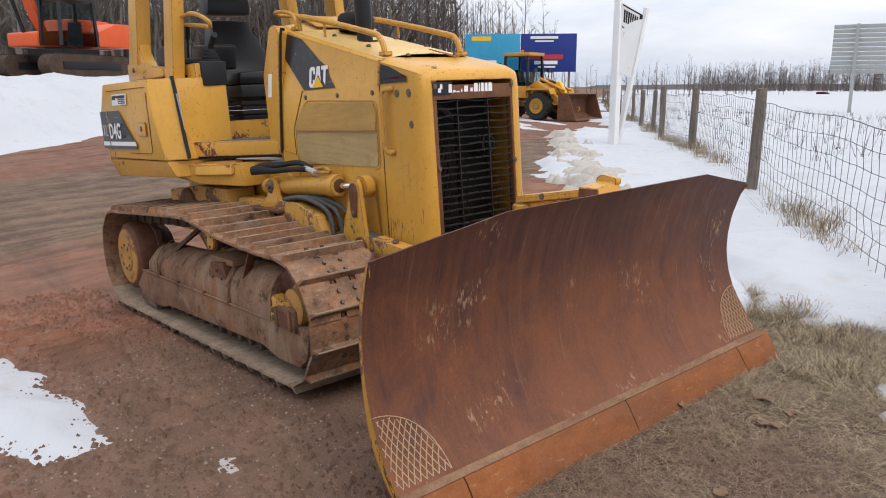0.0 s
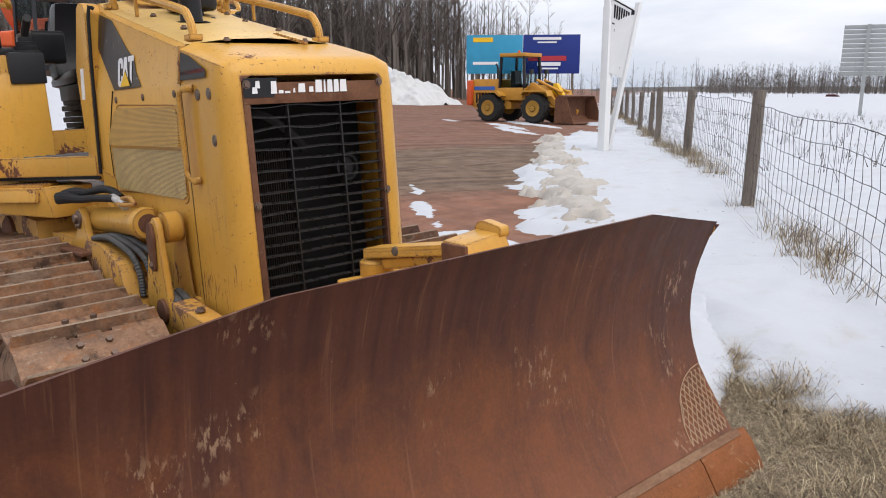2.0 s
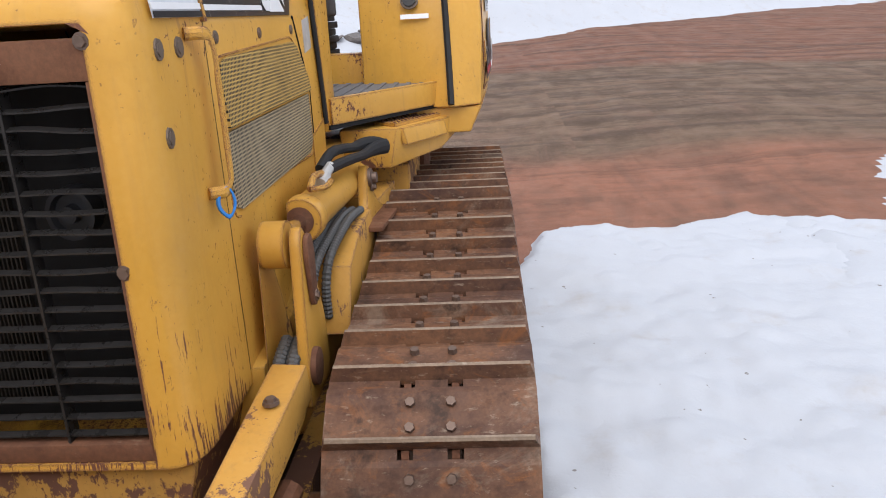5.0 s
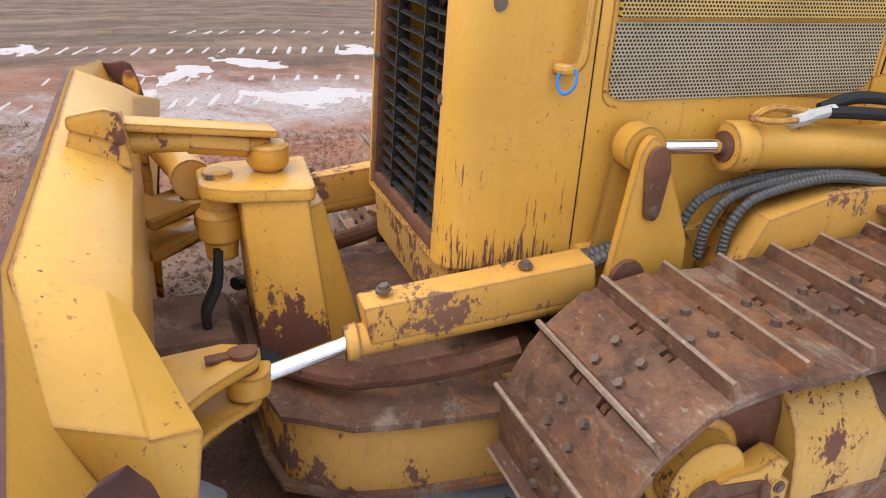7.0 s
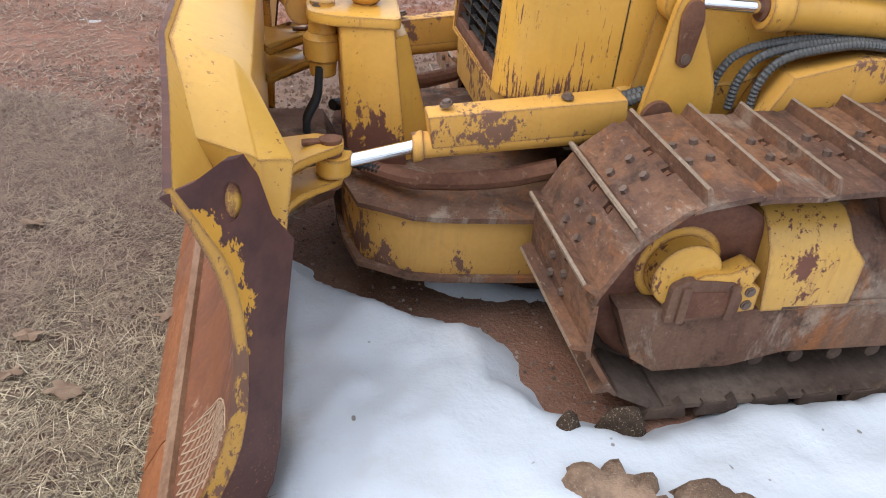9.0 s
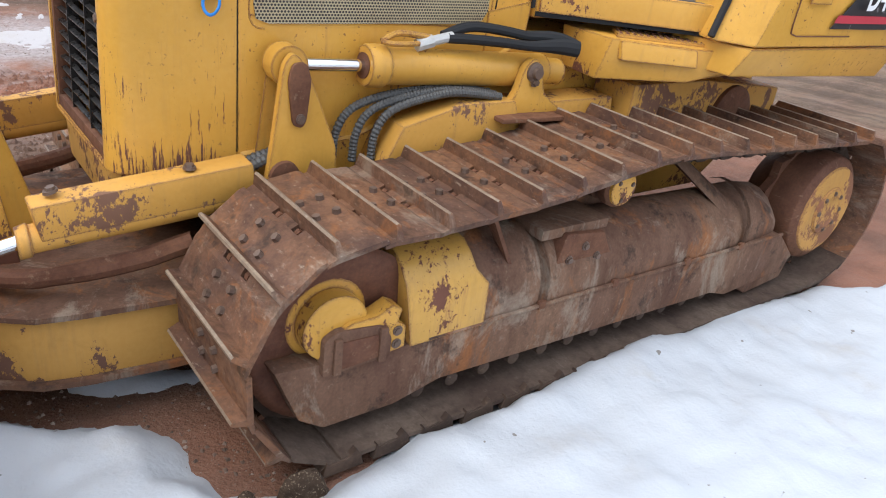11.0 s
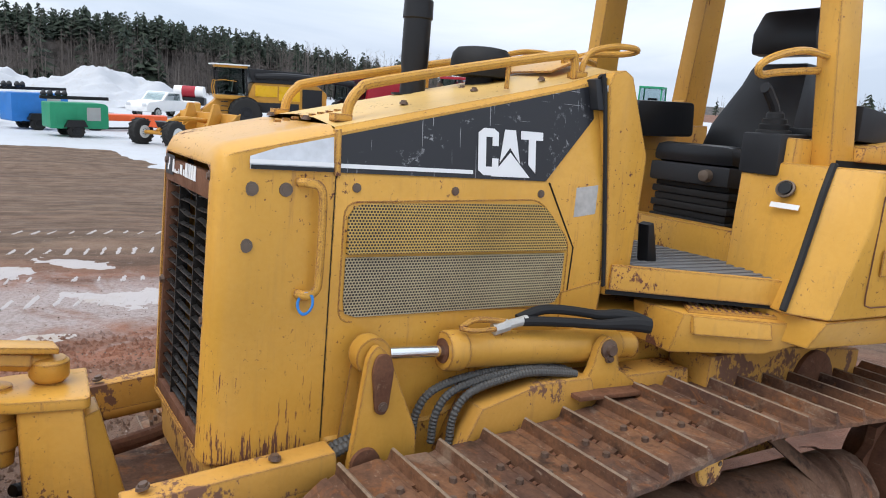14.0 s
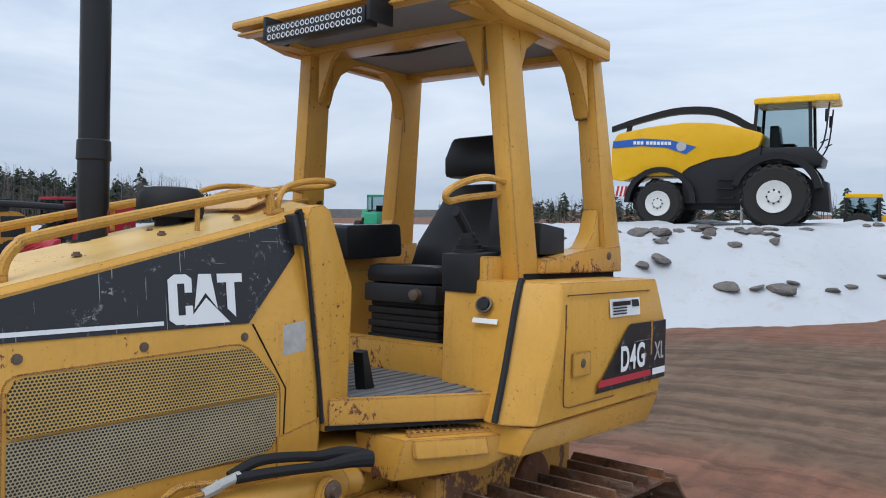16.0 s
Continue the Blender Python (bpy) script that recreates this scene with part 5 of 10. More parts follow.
    hexa(bm, [(-0.565, s * 0.455, 1.06), (-0.565, s * 0.66, 1.06), (-1.2, s * 0.66, 1.06), (-1.2, s * 0.455, 1.06)], [(-0.575, s * 0.455, 1.71), (-0.595, s * 0.66, 1.71), (-1.2, s * 0.66, 1.71), (-1.2, s * 0.455, 1.71)])
    con = part("console", bm, YEL, DZ, bevel=0.012)
    bm = B()
    prism(bm, [(-0.55, 1.54), (-0.545, 1.72), (-0.75, 1.73), (-0.75, 1.54)], "y", s * 0.44, s * 0.62)
    part("control_pod", bm, PLASTIC, con, bevel=0.012)
    if s > 0:
        bm = B()
        lathe(bm, (-0.542, 0.68, 1.487), (0.94, 0.05, 0.33), [(0, 0.04), (0.01, 0.04), (0.012, 0.034), (0.006, 0.03)], 20)
        horn = part("round_gauge", bm, GREYBOLT, con)
        bm = B()
        cyl(bm, (-0.538, 0.68, 1.489), (-0.530, 0.68, 1.492), 0.028, seg=18)
        part("gauge_face", bm, BLACK, horn)
        bm = B()
        hexa(bm, [(-0.510, 0.64, 1.41), (-0.510, 0.765, 1.41), (-0.508, 0.765, 1.41), (-0.508, 0.64, 1.41)], [(-0.517, 0.64, 1.43), (-0.517, 0.765, 1.43), (-0.515, 0.765, 1.43), (-0.515, 0.64, 1.43)])
        part("white_label", bm, WHITE, con)
    else:
        bm = B()
        hexa(bm, [(-0.43, -0.839, 1.20), (-0.56, -0.839, 1.20), (-0.56, -0.842, 1.20), (-0.43, -0.842, 1.20)], [(-0.47, -0.839, 1.48), (-0.61, -0.839, 1.48), (-0.61, -0.842, 1.48), (-0.47, -0.842, 1.48)])
        part("worn_chart", bm, SILVER, con, "worn silver instruction chart")
    # lever
    bm = B()
    lathe(bm, (-0.67, s * 0.50, 1.715), (0.05, 0, 1), [(0, 0.075), (0.022, 0.07), (0.026, 0.06), (0.045, 0.062), (0.05, 0.05), (0.068, 0.05), (0.072, 0.038), (0.09, 0.036), (0.1, 0.026)], 18)
    boot = part("lever_boot", bm, RUBBER, con)
    bm = B()
    tube(bm, [(-0.84, s * 0.60, 1.72), (-0.82, s * 0.60, 1.86), (-0.80, s * 0.60, 1.93)], 0.009, 7)
    tube(bm, [(-0.815, s * 0.60, 1.89), (-0.80, s * 0.60, 1.93), (-0.775, s * 0.60, 1.98)], 0.017, 8)
    part("blade_lever", bm, BLACK, con)
    bm = B()
    box(bm, -0.95, -0.74, s * 0.50, s * 0.70, 1.72, 1.755)
    part("lever_plate", bm, PLASTIC, con, bevel=0.01)
    bm = B()
    tube(bm, [(-0.665, s * 0.50, 1.79), (-0.65, s * 0.50, 1.83), (-0.62, s * 0.495, 1.87), (-0.595, s * 0.49, 1.90), (-0.58, s * 0.49, 1.905)], 0.022, 9)
    part("lever_grip", bm, BLACK, boot, bevel=0.0)


for side in (1, -1):
    cab(side)


def seat_and_floor():
    bm = B()
    rim = [(0.09, -0.40), (-0.50, -0.78), (-0.62, -0.78), (-0.62, 0.78), (-0.50, 0.78), (0.09, 0.40)]
    hexa(bm, [(x, y, 1.10) for x, y in rim], [(x, y, 1.135) for x, y in rim])
    fl = part("platform_floor", bm, MATGREY, DZ, "worn grey rubber floor mat")
    for k in range(26):
        bm = B()
        y = -0.74 + 0.058 * k
        box(bm, -0.60, 0.08 - 1.5 * max(0.0, abs(y) - 0.37), y, y + 0.02, 1.135, 1.14)
        part("mat_rib", bm, MATGREY, fl)
    bm = B()
    box(bm, -0.74, -0.62, -0.47, 0.47, 1.05, 1.27)
    part("seat_riser", bm, YEL_W, DZ, bevel=0.008)
    bm = B()
    box(bm, 0.03, 0.13, -0.36, 0.35, 1.10, 1.84)
    dash = part("dashboard", bm, PLASTIC, DZ, bevel=0.02)
    for y in (0.28, -0.28):
        bm = B()
        hexa(bm, [(-0.14, y + 0.03, 1.13), (-0.20, y + 0.03, 1.13), (-0.20, y + 0.09, 1.13), (-0.14, y + 0.09, 1.13)], [(-0.12, y + 0.03, 1.29), (-0.15, y + 0.03, 1.30), (-0.15, y + 0.09, 1.30), (-0.12, y + 0.09, 1.29)])
        part("pedal", bm, BLACK, DZ, bevel=0.006)
    # seat
    def back(bm, d=-0.20):
        for v in bm.verts:
            v.co.x += d
            v.co.z -= 0.03
        return bm

    for k in range(6):
        z = 1.27 + 0.035 * k
        bm = B()
        box(bm, -1.04 + 0.004 * (k % 2), -0.60 - 0.012 * (k % 2), -0.235 + 0.012 * (k % 2), 0.235 - 0.012 * (k % 2), z, z + 0.033)
        fold = part("bellows_fold", back(bm), RUBBER, DZ if k == 0 else seat_base, "black rubber seat bellows" if k == 0 else "", 0.006)
        seat_base = fold if k == 0 else seat_base
    bm = B()
    box(bm, -1.02, -0.57, -0.24, 0.24, 1.47, 1.575)
    part("seat_slide", back(bm), PLASTIC, seat_base, bevel=0.015)
    bm = B()
    lathe(bm, (-0.57, 0.12, 1.52), (1, 0, 0), [(0, 0.035), (0.03, 0.03), (0.035, 0.012)], 14)
    part("seat_knob", back(bm), GREYBOLT, seat_base)
    bm = B()
    hexa(bm, [(-0.50, -0.25, 1.575), (-1.12, -0.25, 1.57), (-1.12, 0.25, 1.57), (-0.50, 0.25, 1.575)], [(-0.50, -0.235, 1.69), (-1.12, -0.24, 1.66), (-1.12, 0.24, 1.66), (-0.50, 0.235, 1.69)])
    part("seat_cushion", back(bm, -0.28), VINYL, DZ, "black vinyl seat cushion", 0.045)
    bm = B()
    prism(bm, [(-0.93, 1.64), (-0.99, 1.80), (-1.10, 2.02), (-1.14, 2.13), (-1.26, 2.13), (-1.25, 1.98), (-1.14, 1.72), (-1.08, 1.62)], "y", -0.26, 0.26)
    for v in bm.verts:
        k = smooth(1.75, 2.15, v.co.z)
        v.co.y *= 1 - 0.38 * k
    part("seat_back", back(bm, -0.22), VINYL, DZ, "black vinyl seat back", 0.04)
    bm = B()
    prism(bm, [(-1.13, 2.17), (-1.12, 2.28), (-1.16, 2.40), (-1.25, 2.41), (-1.28, 2.30), (-1.27, 2.17)], "y", -0.19, 0.19)
    for v in bm.verts:
        v.co.y *= 1 - 0.15 * smooth(2.25, 2.4, v.co.z)
    part("head_rest", back(bm, -0.23), VINYL, DZ, "black vinyl head rest", 0.03)
    bm = B()
    prism(bm, rounded([(-0.60, 1.70), (-0.58, 1.88), (-1.02, 1.90), (-1.04, 1.72)], 0.03), "y", -0.46, -0.29)
    part("arm_rest", back(bm, -0.10), VINYL, DZ, bevel=0.03)


seat_and_floor()

# -- belly, tracks and track frames --
TOWER_P = paint("tower_paint", (0.58, 0.29, 0.04), 0.45, 0.35, 1.0, 0.4, RUST, None, (0.60, 0.34))
FRAME_P = paint("mud_stained_frame_paint", (0.45, 0.235, 0.05), 1.42, 0.7, 0.8, 0.7, (0.10, 0.05, 0.034))
HUBP = paint("rusted_hub_paint", (0.44, 0.22, 0.05), 1.1, 0.6, 1.4, 0.65, (0.16, 0.07, 0.036))
FI, RI = (1.27, 0.283, 0.335), (-1.33, 0.295, 0.36)  # idler and sprocket: x, z, radius to the shoe plate's inside


def belly():
    bm = B()
    prism(bm, [(1.30, 0.42), (1.30, 0.64), (0.9, 0.66), (0.5, 0.80), (0.15, 0.98), (-1.45, 0.98), (-1.45, 0.45), (-1.2, 0.25), (0.9, 0.22)], "y", -0.46, 0.45)
    body = part("main_frame", bm, YEL_W, DZ, bevel=0.01)
    for s in (1, -1):
        bm = B()
        prism(bm, [(0.90, 0.55), (0.80, 0.74), (0.55, 0.80), (0.30, 0.80), (0.20, 0.55)], "y", s * 0.45, s * 0.62)
        part("cylinder_mount", bm, YEL_X, body, "chipped yellow frame bracket", 0.01)
        bm = B()
        prism(bm, [(0.30, 0.50), (0.30, 0.78), (-0.20, 0.80), (-0.25, 0.50)], "y", s * 0.45, s * 0.60)
        part("frame_plate", bm, YEL_X, body, bevel=0.006)
        bm = B()
        prism(bm, [(-0.25, 0.50), (-0.25, 0.86), (-0.75, 0.86), (-1.35, 0.80), (-1.35, 0.50)], "y", s * 0.45, s * 0.66)
        part("final_drive_case", bm, YEL_X, body, bevel=0.012)
        bm = B()
        lathe(bm, (-0.98, s * 0.60, 0.68), (0, s, 0), [(0, 0.15), (0.08, 0.15), (0.1, 0.12), (0.1, 0.05)], 20)
        part("case_cover", bm, RUSTY, body)
        bm = B()
        box(bm, -0.35, 1.0, s * 0.60, s * 0.80, 0.16, 0.30)
        part("cross_bar", bm, MUDDY, body, bevel=0.01)


belly()


def track_path(n_arc=24):
    """Points of the closed loop of the shoe plates' inside, with its whole length."""
    pts = []
    fx, fz, fr = FI
    rx, rz, rr = RI
    for k in range(n_arc + 1):
        a = radians(-90 + 180 * k / n_arc)
        pts.append((fx + fr * math.cos(a), fz + fr * math.sin(a)))
    # the upper run climbs to the carrier roller and sags behind it
    pts += [(1.07, 0.621), (0.9, 0.632), (0.725, 0.643), (0.56, 0.659), (0.40, 0.684), (0.23, 0.711), (0.10, 0.727), (-0.1, 0.722), (-0.4, 0.706), (-0.66, 0.692), (-1.0, 0.672), (-1.2, 0.660)]
    for k in range(n_arc + 1):
        a = radians(90 + 180 * k / n_arc)
        pts.append((rx + rr * math.cos(a), rz + rr * math.sin(a)))
    for k in range(1, 20):
        t = k / 20
        pts.append((rx + (fx - rx) * t, (rz - rr) * (1 - t) + (fz - fr) * t))
    return [Vector(p) for p in pts]


def along_path(path, step, count, start):
    """Evenly spaced spots on a closed path, with the way it runs there."""
    seg = [(path[i], path[(i + 1) % len(path)]) for i in range(len(path))]
    lens = [(b - a).length for a, b in seg]
    total = sum(lens)
    out = []
    for k in range(count):
        d = (start + k * total / count) % total
        for (a, b), l in zip(seg, lens):
            if d <= l:
                out.append((a.lerp(b, d / l), (b - a).normalized()))
                break
            d -= l
    return out, total


def shoe_mesh():
    """A single-grouser shoe, 0.51 m wide: local x along the track, y across, z outward; its front lip is notched for the links."""
    bm = B()
    prism(bm, [(-0.066, 0.0), (-0.067, 0.016), (-0.063, 0.054), (-0.056, 0.058), (-0.049, 0.053), (-0.044, 0.017), (0.070, 0.014), (0.086, 0.008), (0.084, -0.002)], "y", -0.255, 0.255)
    for v in bm.verts:
        if abs(v.co.y) > 0.2 and v.co.z > 0.03:
            v.co.y *= 0.95
    for f in bm.faces:
        c = f.calc_center_median()
        f.material_index = 1 if c.z > 0.0545 else 0
    for a, b in ((-0.255, -0.078), (-0.040, 0.040), (0.078, 0.255)):
        prism(bm, [(-0.098, -0.004), (-0.099, 0.006), (-0.067, 0.015), (-0.0665, 0.0)], "y", a, b)
    n0 = len(bm.faces)
    for x, y in ((-0.018, -0.049), (0.044, -0.049), (-0.018, 0.049), (0.044, 0.049)):
        cyl(bm, (x, y, 0.013), (x, y, 0.029), 0.0135, 0.012, 6)
    bm.faces.ensure_lookup_table()
    for f in bm.faces[n0:]:
        f.material_index = 2
    n1 = len(bm.faces)
    # link ends standing in the notches
    for y in (-0.059, 0.059):
        prism(bm, [(-0.092, -0.012), (-0.088, 0.004), (-0.076, 0.010), (-0.068, 0.006), (-0.068, -0.012)], "y", y - 0.009, y + 0.009)
    bm.faces.ensure_lookup_table()
    for f in bm.faces[n1:]:
        f.material_index = 3
    bmesh.ops.recalc_face_normals(bm, faces=bm.faces)
    me = bpy.data.meshes.new("track_shoe")
    bm.to_mesh(me)
    bm.free()
    for mt in (TRACK, GROUSER, BOLT, RUSTY):
        me.materials.append(mt)
    return me


DISC = rusty("turned_idler_steel", (0.115, 0.045, 0.028), (0.17, 0.07, 0.038), (0.26, 0.15, 0.09), 0.6, 1.4, (1, 1, 1), 0.35)
YEL_C = paint("chipped_cover_paint", (0.54, 0.295, 0.062), 0.5, 0.6)
SHOE = shoe_mesh()
SHOE_LOW = SHOE.copy()
for slot in (0, 1):
    SHOE_LOW.materials[slot] = SHOE_MUD
SHOE_LIT = SHOE.copy()
for slot in (0, 1):
    SHOE_LIT.materials[slot] = SHOE_PALE
SHOE_FAR = SHOE.copy()
SHOE_FAR.materials[0] = LIT_TRACK


def tracks(s):
    yc = s * 0.8375
    path = track_path()
    # chain: two rows of links and bushings
    spots, total = along_path(path, 0.17, 43, 0.145)
    bm = B()
    for p, d in spots:
        nrm = Vector((d.y, -d.x))  # outward
        for off in (-0.055, 0.055):
            a = p - d * 0.085 - nrm * 0.012
            ring = []
            for u, v in ((-0.0, 0.0), (0.17, 0.0), (0.175, -0.05), (0.155, -0.085), (0.10, -0.075), (0.06, -0.085), (0.015, -0.085), (-0.005, -0.05)):
                q = a + d * u + nrm * v
                ring.append((q.x, q.y))
            prism(bm, ring, "y", yc + off - 0.016, yc + off + 0.016)
        c = p + d * 0.08 - nrm * 0.06
        cyl(bm, (c.x, yc - 0.085, c.y), (c.x, yc + 0.085, c.y), 0.024, seg=8)
    chain = part("track_chain", bm, MUDSTEEL, DZ, "muddy steel track chain")
    for p, d in spots:
        nrm = Vector((d.y, -d.x))
        o = new("track_shoe", (SHOE_LOW if s > 0 else SHOE_LIT) if nrm.y < -0.8 else SHOE if s > 0 else SHOE_FAR)
        o.parent = chain
        o.matrix_local = Matrix(((d.x, 0, nrm.x, p.x), (0, 1, 0, yc), (d.y, 0, nrm.y, p.y), (0, 0, 0, 1)))
    # toothed ends of the lower shoes that stand out of the snow
    if s > 0:
        for k in range(9):
            x = 1.25 - 0.17 * k
            bm = B()
            prism(bm, [(x, -0.10), (x + 0.012, -0.055), (x + 0.03, -0.03), (x + 0.045, -0.05), (x + 0.06, -0.057), (x + 0.115, -0.06), (x + 0.125, -0.045), (x + 0.138, -0.10)], "y", 1.075, 1.098)
            part("shoe_lip", bm, MUDSTEEL, chain, bevel=0.004)
    # front idler, its outer disc and hub
    fx, fz = FI[0] + 0.02, FI[1]
    bm = B()
    lathe(bm, (fx, yc - 0.085, fz), (0, 1, 0), [(0, 0.06), (0.0, 0.235), (0.05, 0.24), (0.055, 0.215), (0.115, 0.215), (0.12, 0.24), (0.17, 0.235), (0.17, 0.06)], 40)
    part("idler_wheel", bm, RUSTY, DZ, "brown steel front idler", 0.004)
    bm = B()
    lathe(bm, (fx, s * 0.925, fz), (0, s, 0), [(0, 0.03), (0, 0.276), (0.030, 0.280), (0.042, 0.268), (0.046, 0.25), (0.040, 0.16), (0.030, 0.12), (0.034, 0.10)], 40)
    part("idler_disc", bm, DISC, DZ, "turned brown steel disc of the idler")
    bm = B()
    lathe(bm, (fx + 0.045, s * 0.95, fz + 0.075), (0, s, 0), [(0, 0.125), (0.018, 0.125), (0.022, 0.10), (0.075, 0.10), (0.083, 0.088), (0.083, 0.03)], 28)
    part("idler_hub", bm, YEL_W if s > 0 else HUBP, DZ, "worn yellow idler hub" if s > 0 else "rusted idler hub with traces of yellow")
    bm = B()
    prism(bm, rounded([(1.385, 0.225), (1.385, 0.345), (1.345, 0.368), (1.20, 0.352), (1.165, 0.30), (1.168, 0.238)], 0.014), "y", s * 0.985, s * 1.055)
    blk = part("hub_block", bm, MUDDY, DZ, bevel=0.008)
    bm = B()
    prism(bm, rounded([(1.335, 0.242), (1.335, 0.33), (1.215, 0.325), (1.205, 0.25)], 0.008), "y", s * 1.054, s * 1.059)
    part("block_panel", bm, RUSTY, blk)
    for x in (1.345, 1.20):
        bm = B()
        prism(bm, rounded([(x - 0.012, 0.232), (x - 0.012, 0.345), (x + 0.012, 0.345), (x + 0.012, 0.232)], 0.004), "y", s * 1.054, s * 1.066)
        part("block_rib", bm, MUDDY, blk, bevel=0.002)
    bm = B()
    prism(bm, [(1.33, 0.362), (1.30, 0.378), (1.22, 0.38), (1.17, 0.405), (1.135, 0.385), (1.148, 0.345), (1.118, 0.325), (1.115, 0.252), (1.172, 0.245), (1.178, 0.335), (1.25, 0.352)], "y", s * 0.99, s * 1.05)
    brk = part("hub_bracket", bm, YEL_W, blk, bevel=0.004)
    for z in (0.272, 0.316):
        bm = B()
        bolt(bm, (1.147, s * 1.05, z), (0, s, 0), 0.012, 0.008)
        part("bolt", bm, BOLT, brk)
    # track frame: side beam with a ridge, rounded cover, yellow front cover
    bm = B()
    prism(bm, [(1.52, 0.272), (1.30, 0.255), (1.10, 0.240), (-0.95, 0.240), (-1.12, 0.10), (-1.02, 0.03), (-0.62, 0.005), (-0.5, 0.04), (0.95, 0.070), (1.12, 0.030), (1.36, 0.030), (1.44, 0.085)], "y", s * 0.95, s * 1.035)
    # brighter light on the right frame comes from its paler material
    mud = MUDDY if s > 0 else LIT_FRAME
    beam = part("track_frame", bm, mud, DZ, "mud-streaked brown track frame", 0.008)
    bm = B()
    prof = [(s * 0.74, 0.10), (s * 0.74, 0.40), (s * 0.78, 0.46), (s * 0.84, 0.485), (s * 0.90, 0.48), (s * 0.955, 0.45), (s * 1.0, 0.40), (s * 1.025, 0.34), (s * 1.028, 0.242), (s * 1.028, 0.10)]
    stations = ((0.86, 0.03, 1.0), (0.60, 0.0, 1.0), (-0.35, -0.03, 1.0), (-0.80, -0.045, 0.985), (-0.93, -0.07, 0.97), (-1.00, -0.14, 0.94))
    rings = []
    for x, dz, w in stations:
        rings.append([bm.verts.new((x, y * w, z + (dz * smooth(0.26, 0.40, z)))) for y, z in prof])
    for a, b in zip(rings, rings[1:]):
        for i in range(len(prof)):
            bm.faces.new((a[i], a[(i + 1) % len(prof)], b[(i + 1) % len(prof)], b[i]))
    bm.faces.new(rings[0])
    bm.faces.new(rings[-1][::-1])
    cover = part("frame_cover", bm, mud, beam, "muddy curved cover over the recoil spring")
    # raised joint strap and lower flange
    for x0, x1 in ((0.52, 0.56), (-0.66, -0.63)):
        bm = B()
        lo = [(y * 1.0 + s * (0.004 if z > 0.2 else 0), z + 0.004) for y, z in prof[2:9]]
        a = [bm.verts.new((x0, y, z - 0.005)) for y, z in lo]
        b = [bm.verts.new((x1, y, z - 0.005)) for y, z in lo]
        for i in range(len(lo) - 1):
            bm.faces.new((a[i], a[i + 1], b[i + 1], b[i]))
        bmesh.ops.solidify(bm, geom=list(bm.faces), thickness=0.008)
        part("cover_strap", bm, mud, cover)
    bm = B()
    loop = [(s * 0.76, 0.30), (s * 0.78, 0.455), (s * 0.83, 0.500), (s * 0.89, 0.518), (s * 0.945, 0.512), (s * 0.985, 0.485), (s * 1.02, 0.44), (s * 1.038, 0.39), (s * 1.042, 0.236)]
    r = []
    for x, k in ((1.112, 0.0), (1.00, 0.0), (0.90, 0.0), (0.855, 1.0)):
        r.append([bm.verts.new((x - (0.05 * k if z < 0.40 else 0.0) - (0.025 if z < 0.30 and x > 1.1 else 0.0), y, z)) for y, z in loop])
    for a, b in zip(r, r[1:]):
        for i in range(len(a)):
            bm.faces.new((a[i], a[(i + 1) % len(a)], b[(i + 1) % len(a)], b[i]))
    bm.faces.new(r[0])
    bm.faces.new(r[-1][::-1])
    part("adjuster_cover", bm, YEL_C if s > 0 else mud, beam, "yellow cover chipped to bare metal" if s > 0 else "", 0.004)
    bm = B()
    prism(bm, [(0.50, 0.33), (0.46, 0.48), (0.27, 0.46), (0.19, 0.33)], "y", s * 0.86, s * 1.01)
    bk = part("roller_bracket", bm, RUSTY, beam, bevel=0.008)
    bm = B()
    box(bm, 0.24, 0.56, s * 0.80, s * 0.99, 0.462, 0.50)
    part("bracket_top", bm, mud, bk, bevel=0.006)
    for x, z in ((0.43, 0.38), (0.36, 0.42), (0.29, 0.37)):
        bm = B()
        bolt(bm, (x, s * 1.011, z), (0, s, 0), 0.012, 0.012)
        part("bolt", bm, BOLT, bk)
    bm = B()
    hexa(bm, [(0.69, s * 0.94, 0.42), (0.675, s * 0.94, 0.42), (0.675, s * 1.0, 0.39), (0.69, s * 1.0, 0.39)], [(0.80, s * 0.93, 0.61), (0.785, s * 0.93, 0.61), (0.785, s * 0.985, 0.61), (0.80, s * 0.985, 0.61)])
    part("guide_fin", bm, RUSTY, beam)
    bm = B()
    tube(bm, [(1.02, s * 1.036, 0.243), (-0.95, s * 1.036, 0.243)], 0.008, 6, 1)
    rib = part("weld_rib", bm, mud, beam)
    for x in (0.55, 0.18, -0.25, -0.62):
        bm = B()
        box(bm, x - 0.016, x + 0.016, s * 1.030, s * 1.044, 0.232, 0.262)
        part("weld_tab", bm, RUSTY, rib, bevel=0.003)
    # brace to the rear, over the cover
    bm = B()
    hexa(bm, [(-0.53, s * 0.93, 0.42), (-0.62, s * 0.93, 0.41), (-0.62, s * 0.99, 0.36), (-0.53, s * 0.99, 0.37)], [(-0.26, s * 0.72, 0.64), (-0.34, s * 0.72, 0.64), (-0.34, s * 0.78, 0.63), (-0.26, s * 0.78, 0.63)])
    part("brace", bm, MUDDY, beam, bevel=0.006)
    # carrier roller
    bm = B()
    lathe(bm, (0.14, s * 0.80, 0.575), (0, s, 0), [(0, 0.05), (0.0, 0.075), (0.05, 0.075), (0.055, 0.055), (0.085, 0.055), (0.09, 0.077), (0.125, 0.077), (0.135, 0.066)], 24)
    cr = part("carrier_roller", bm, RUSTY, DZ)
    bm = B()
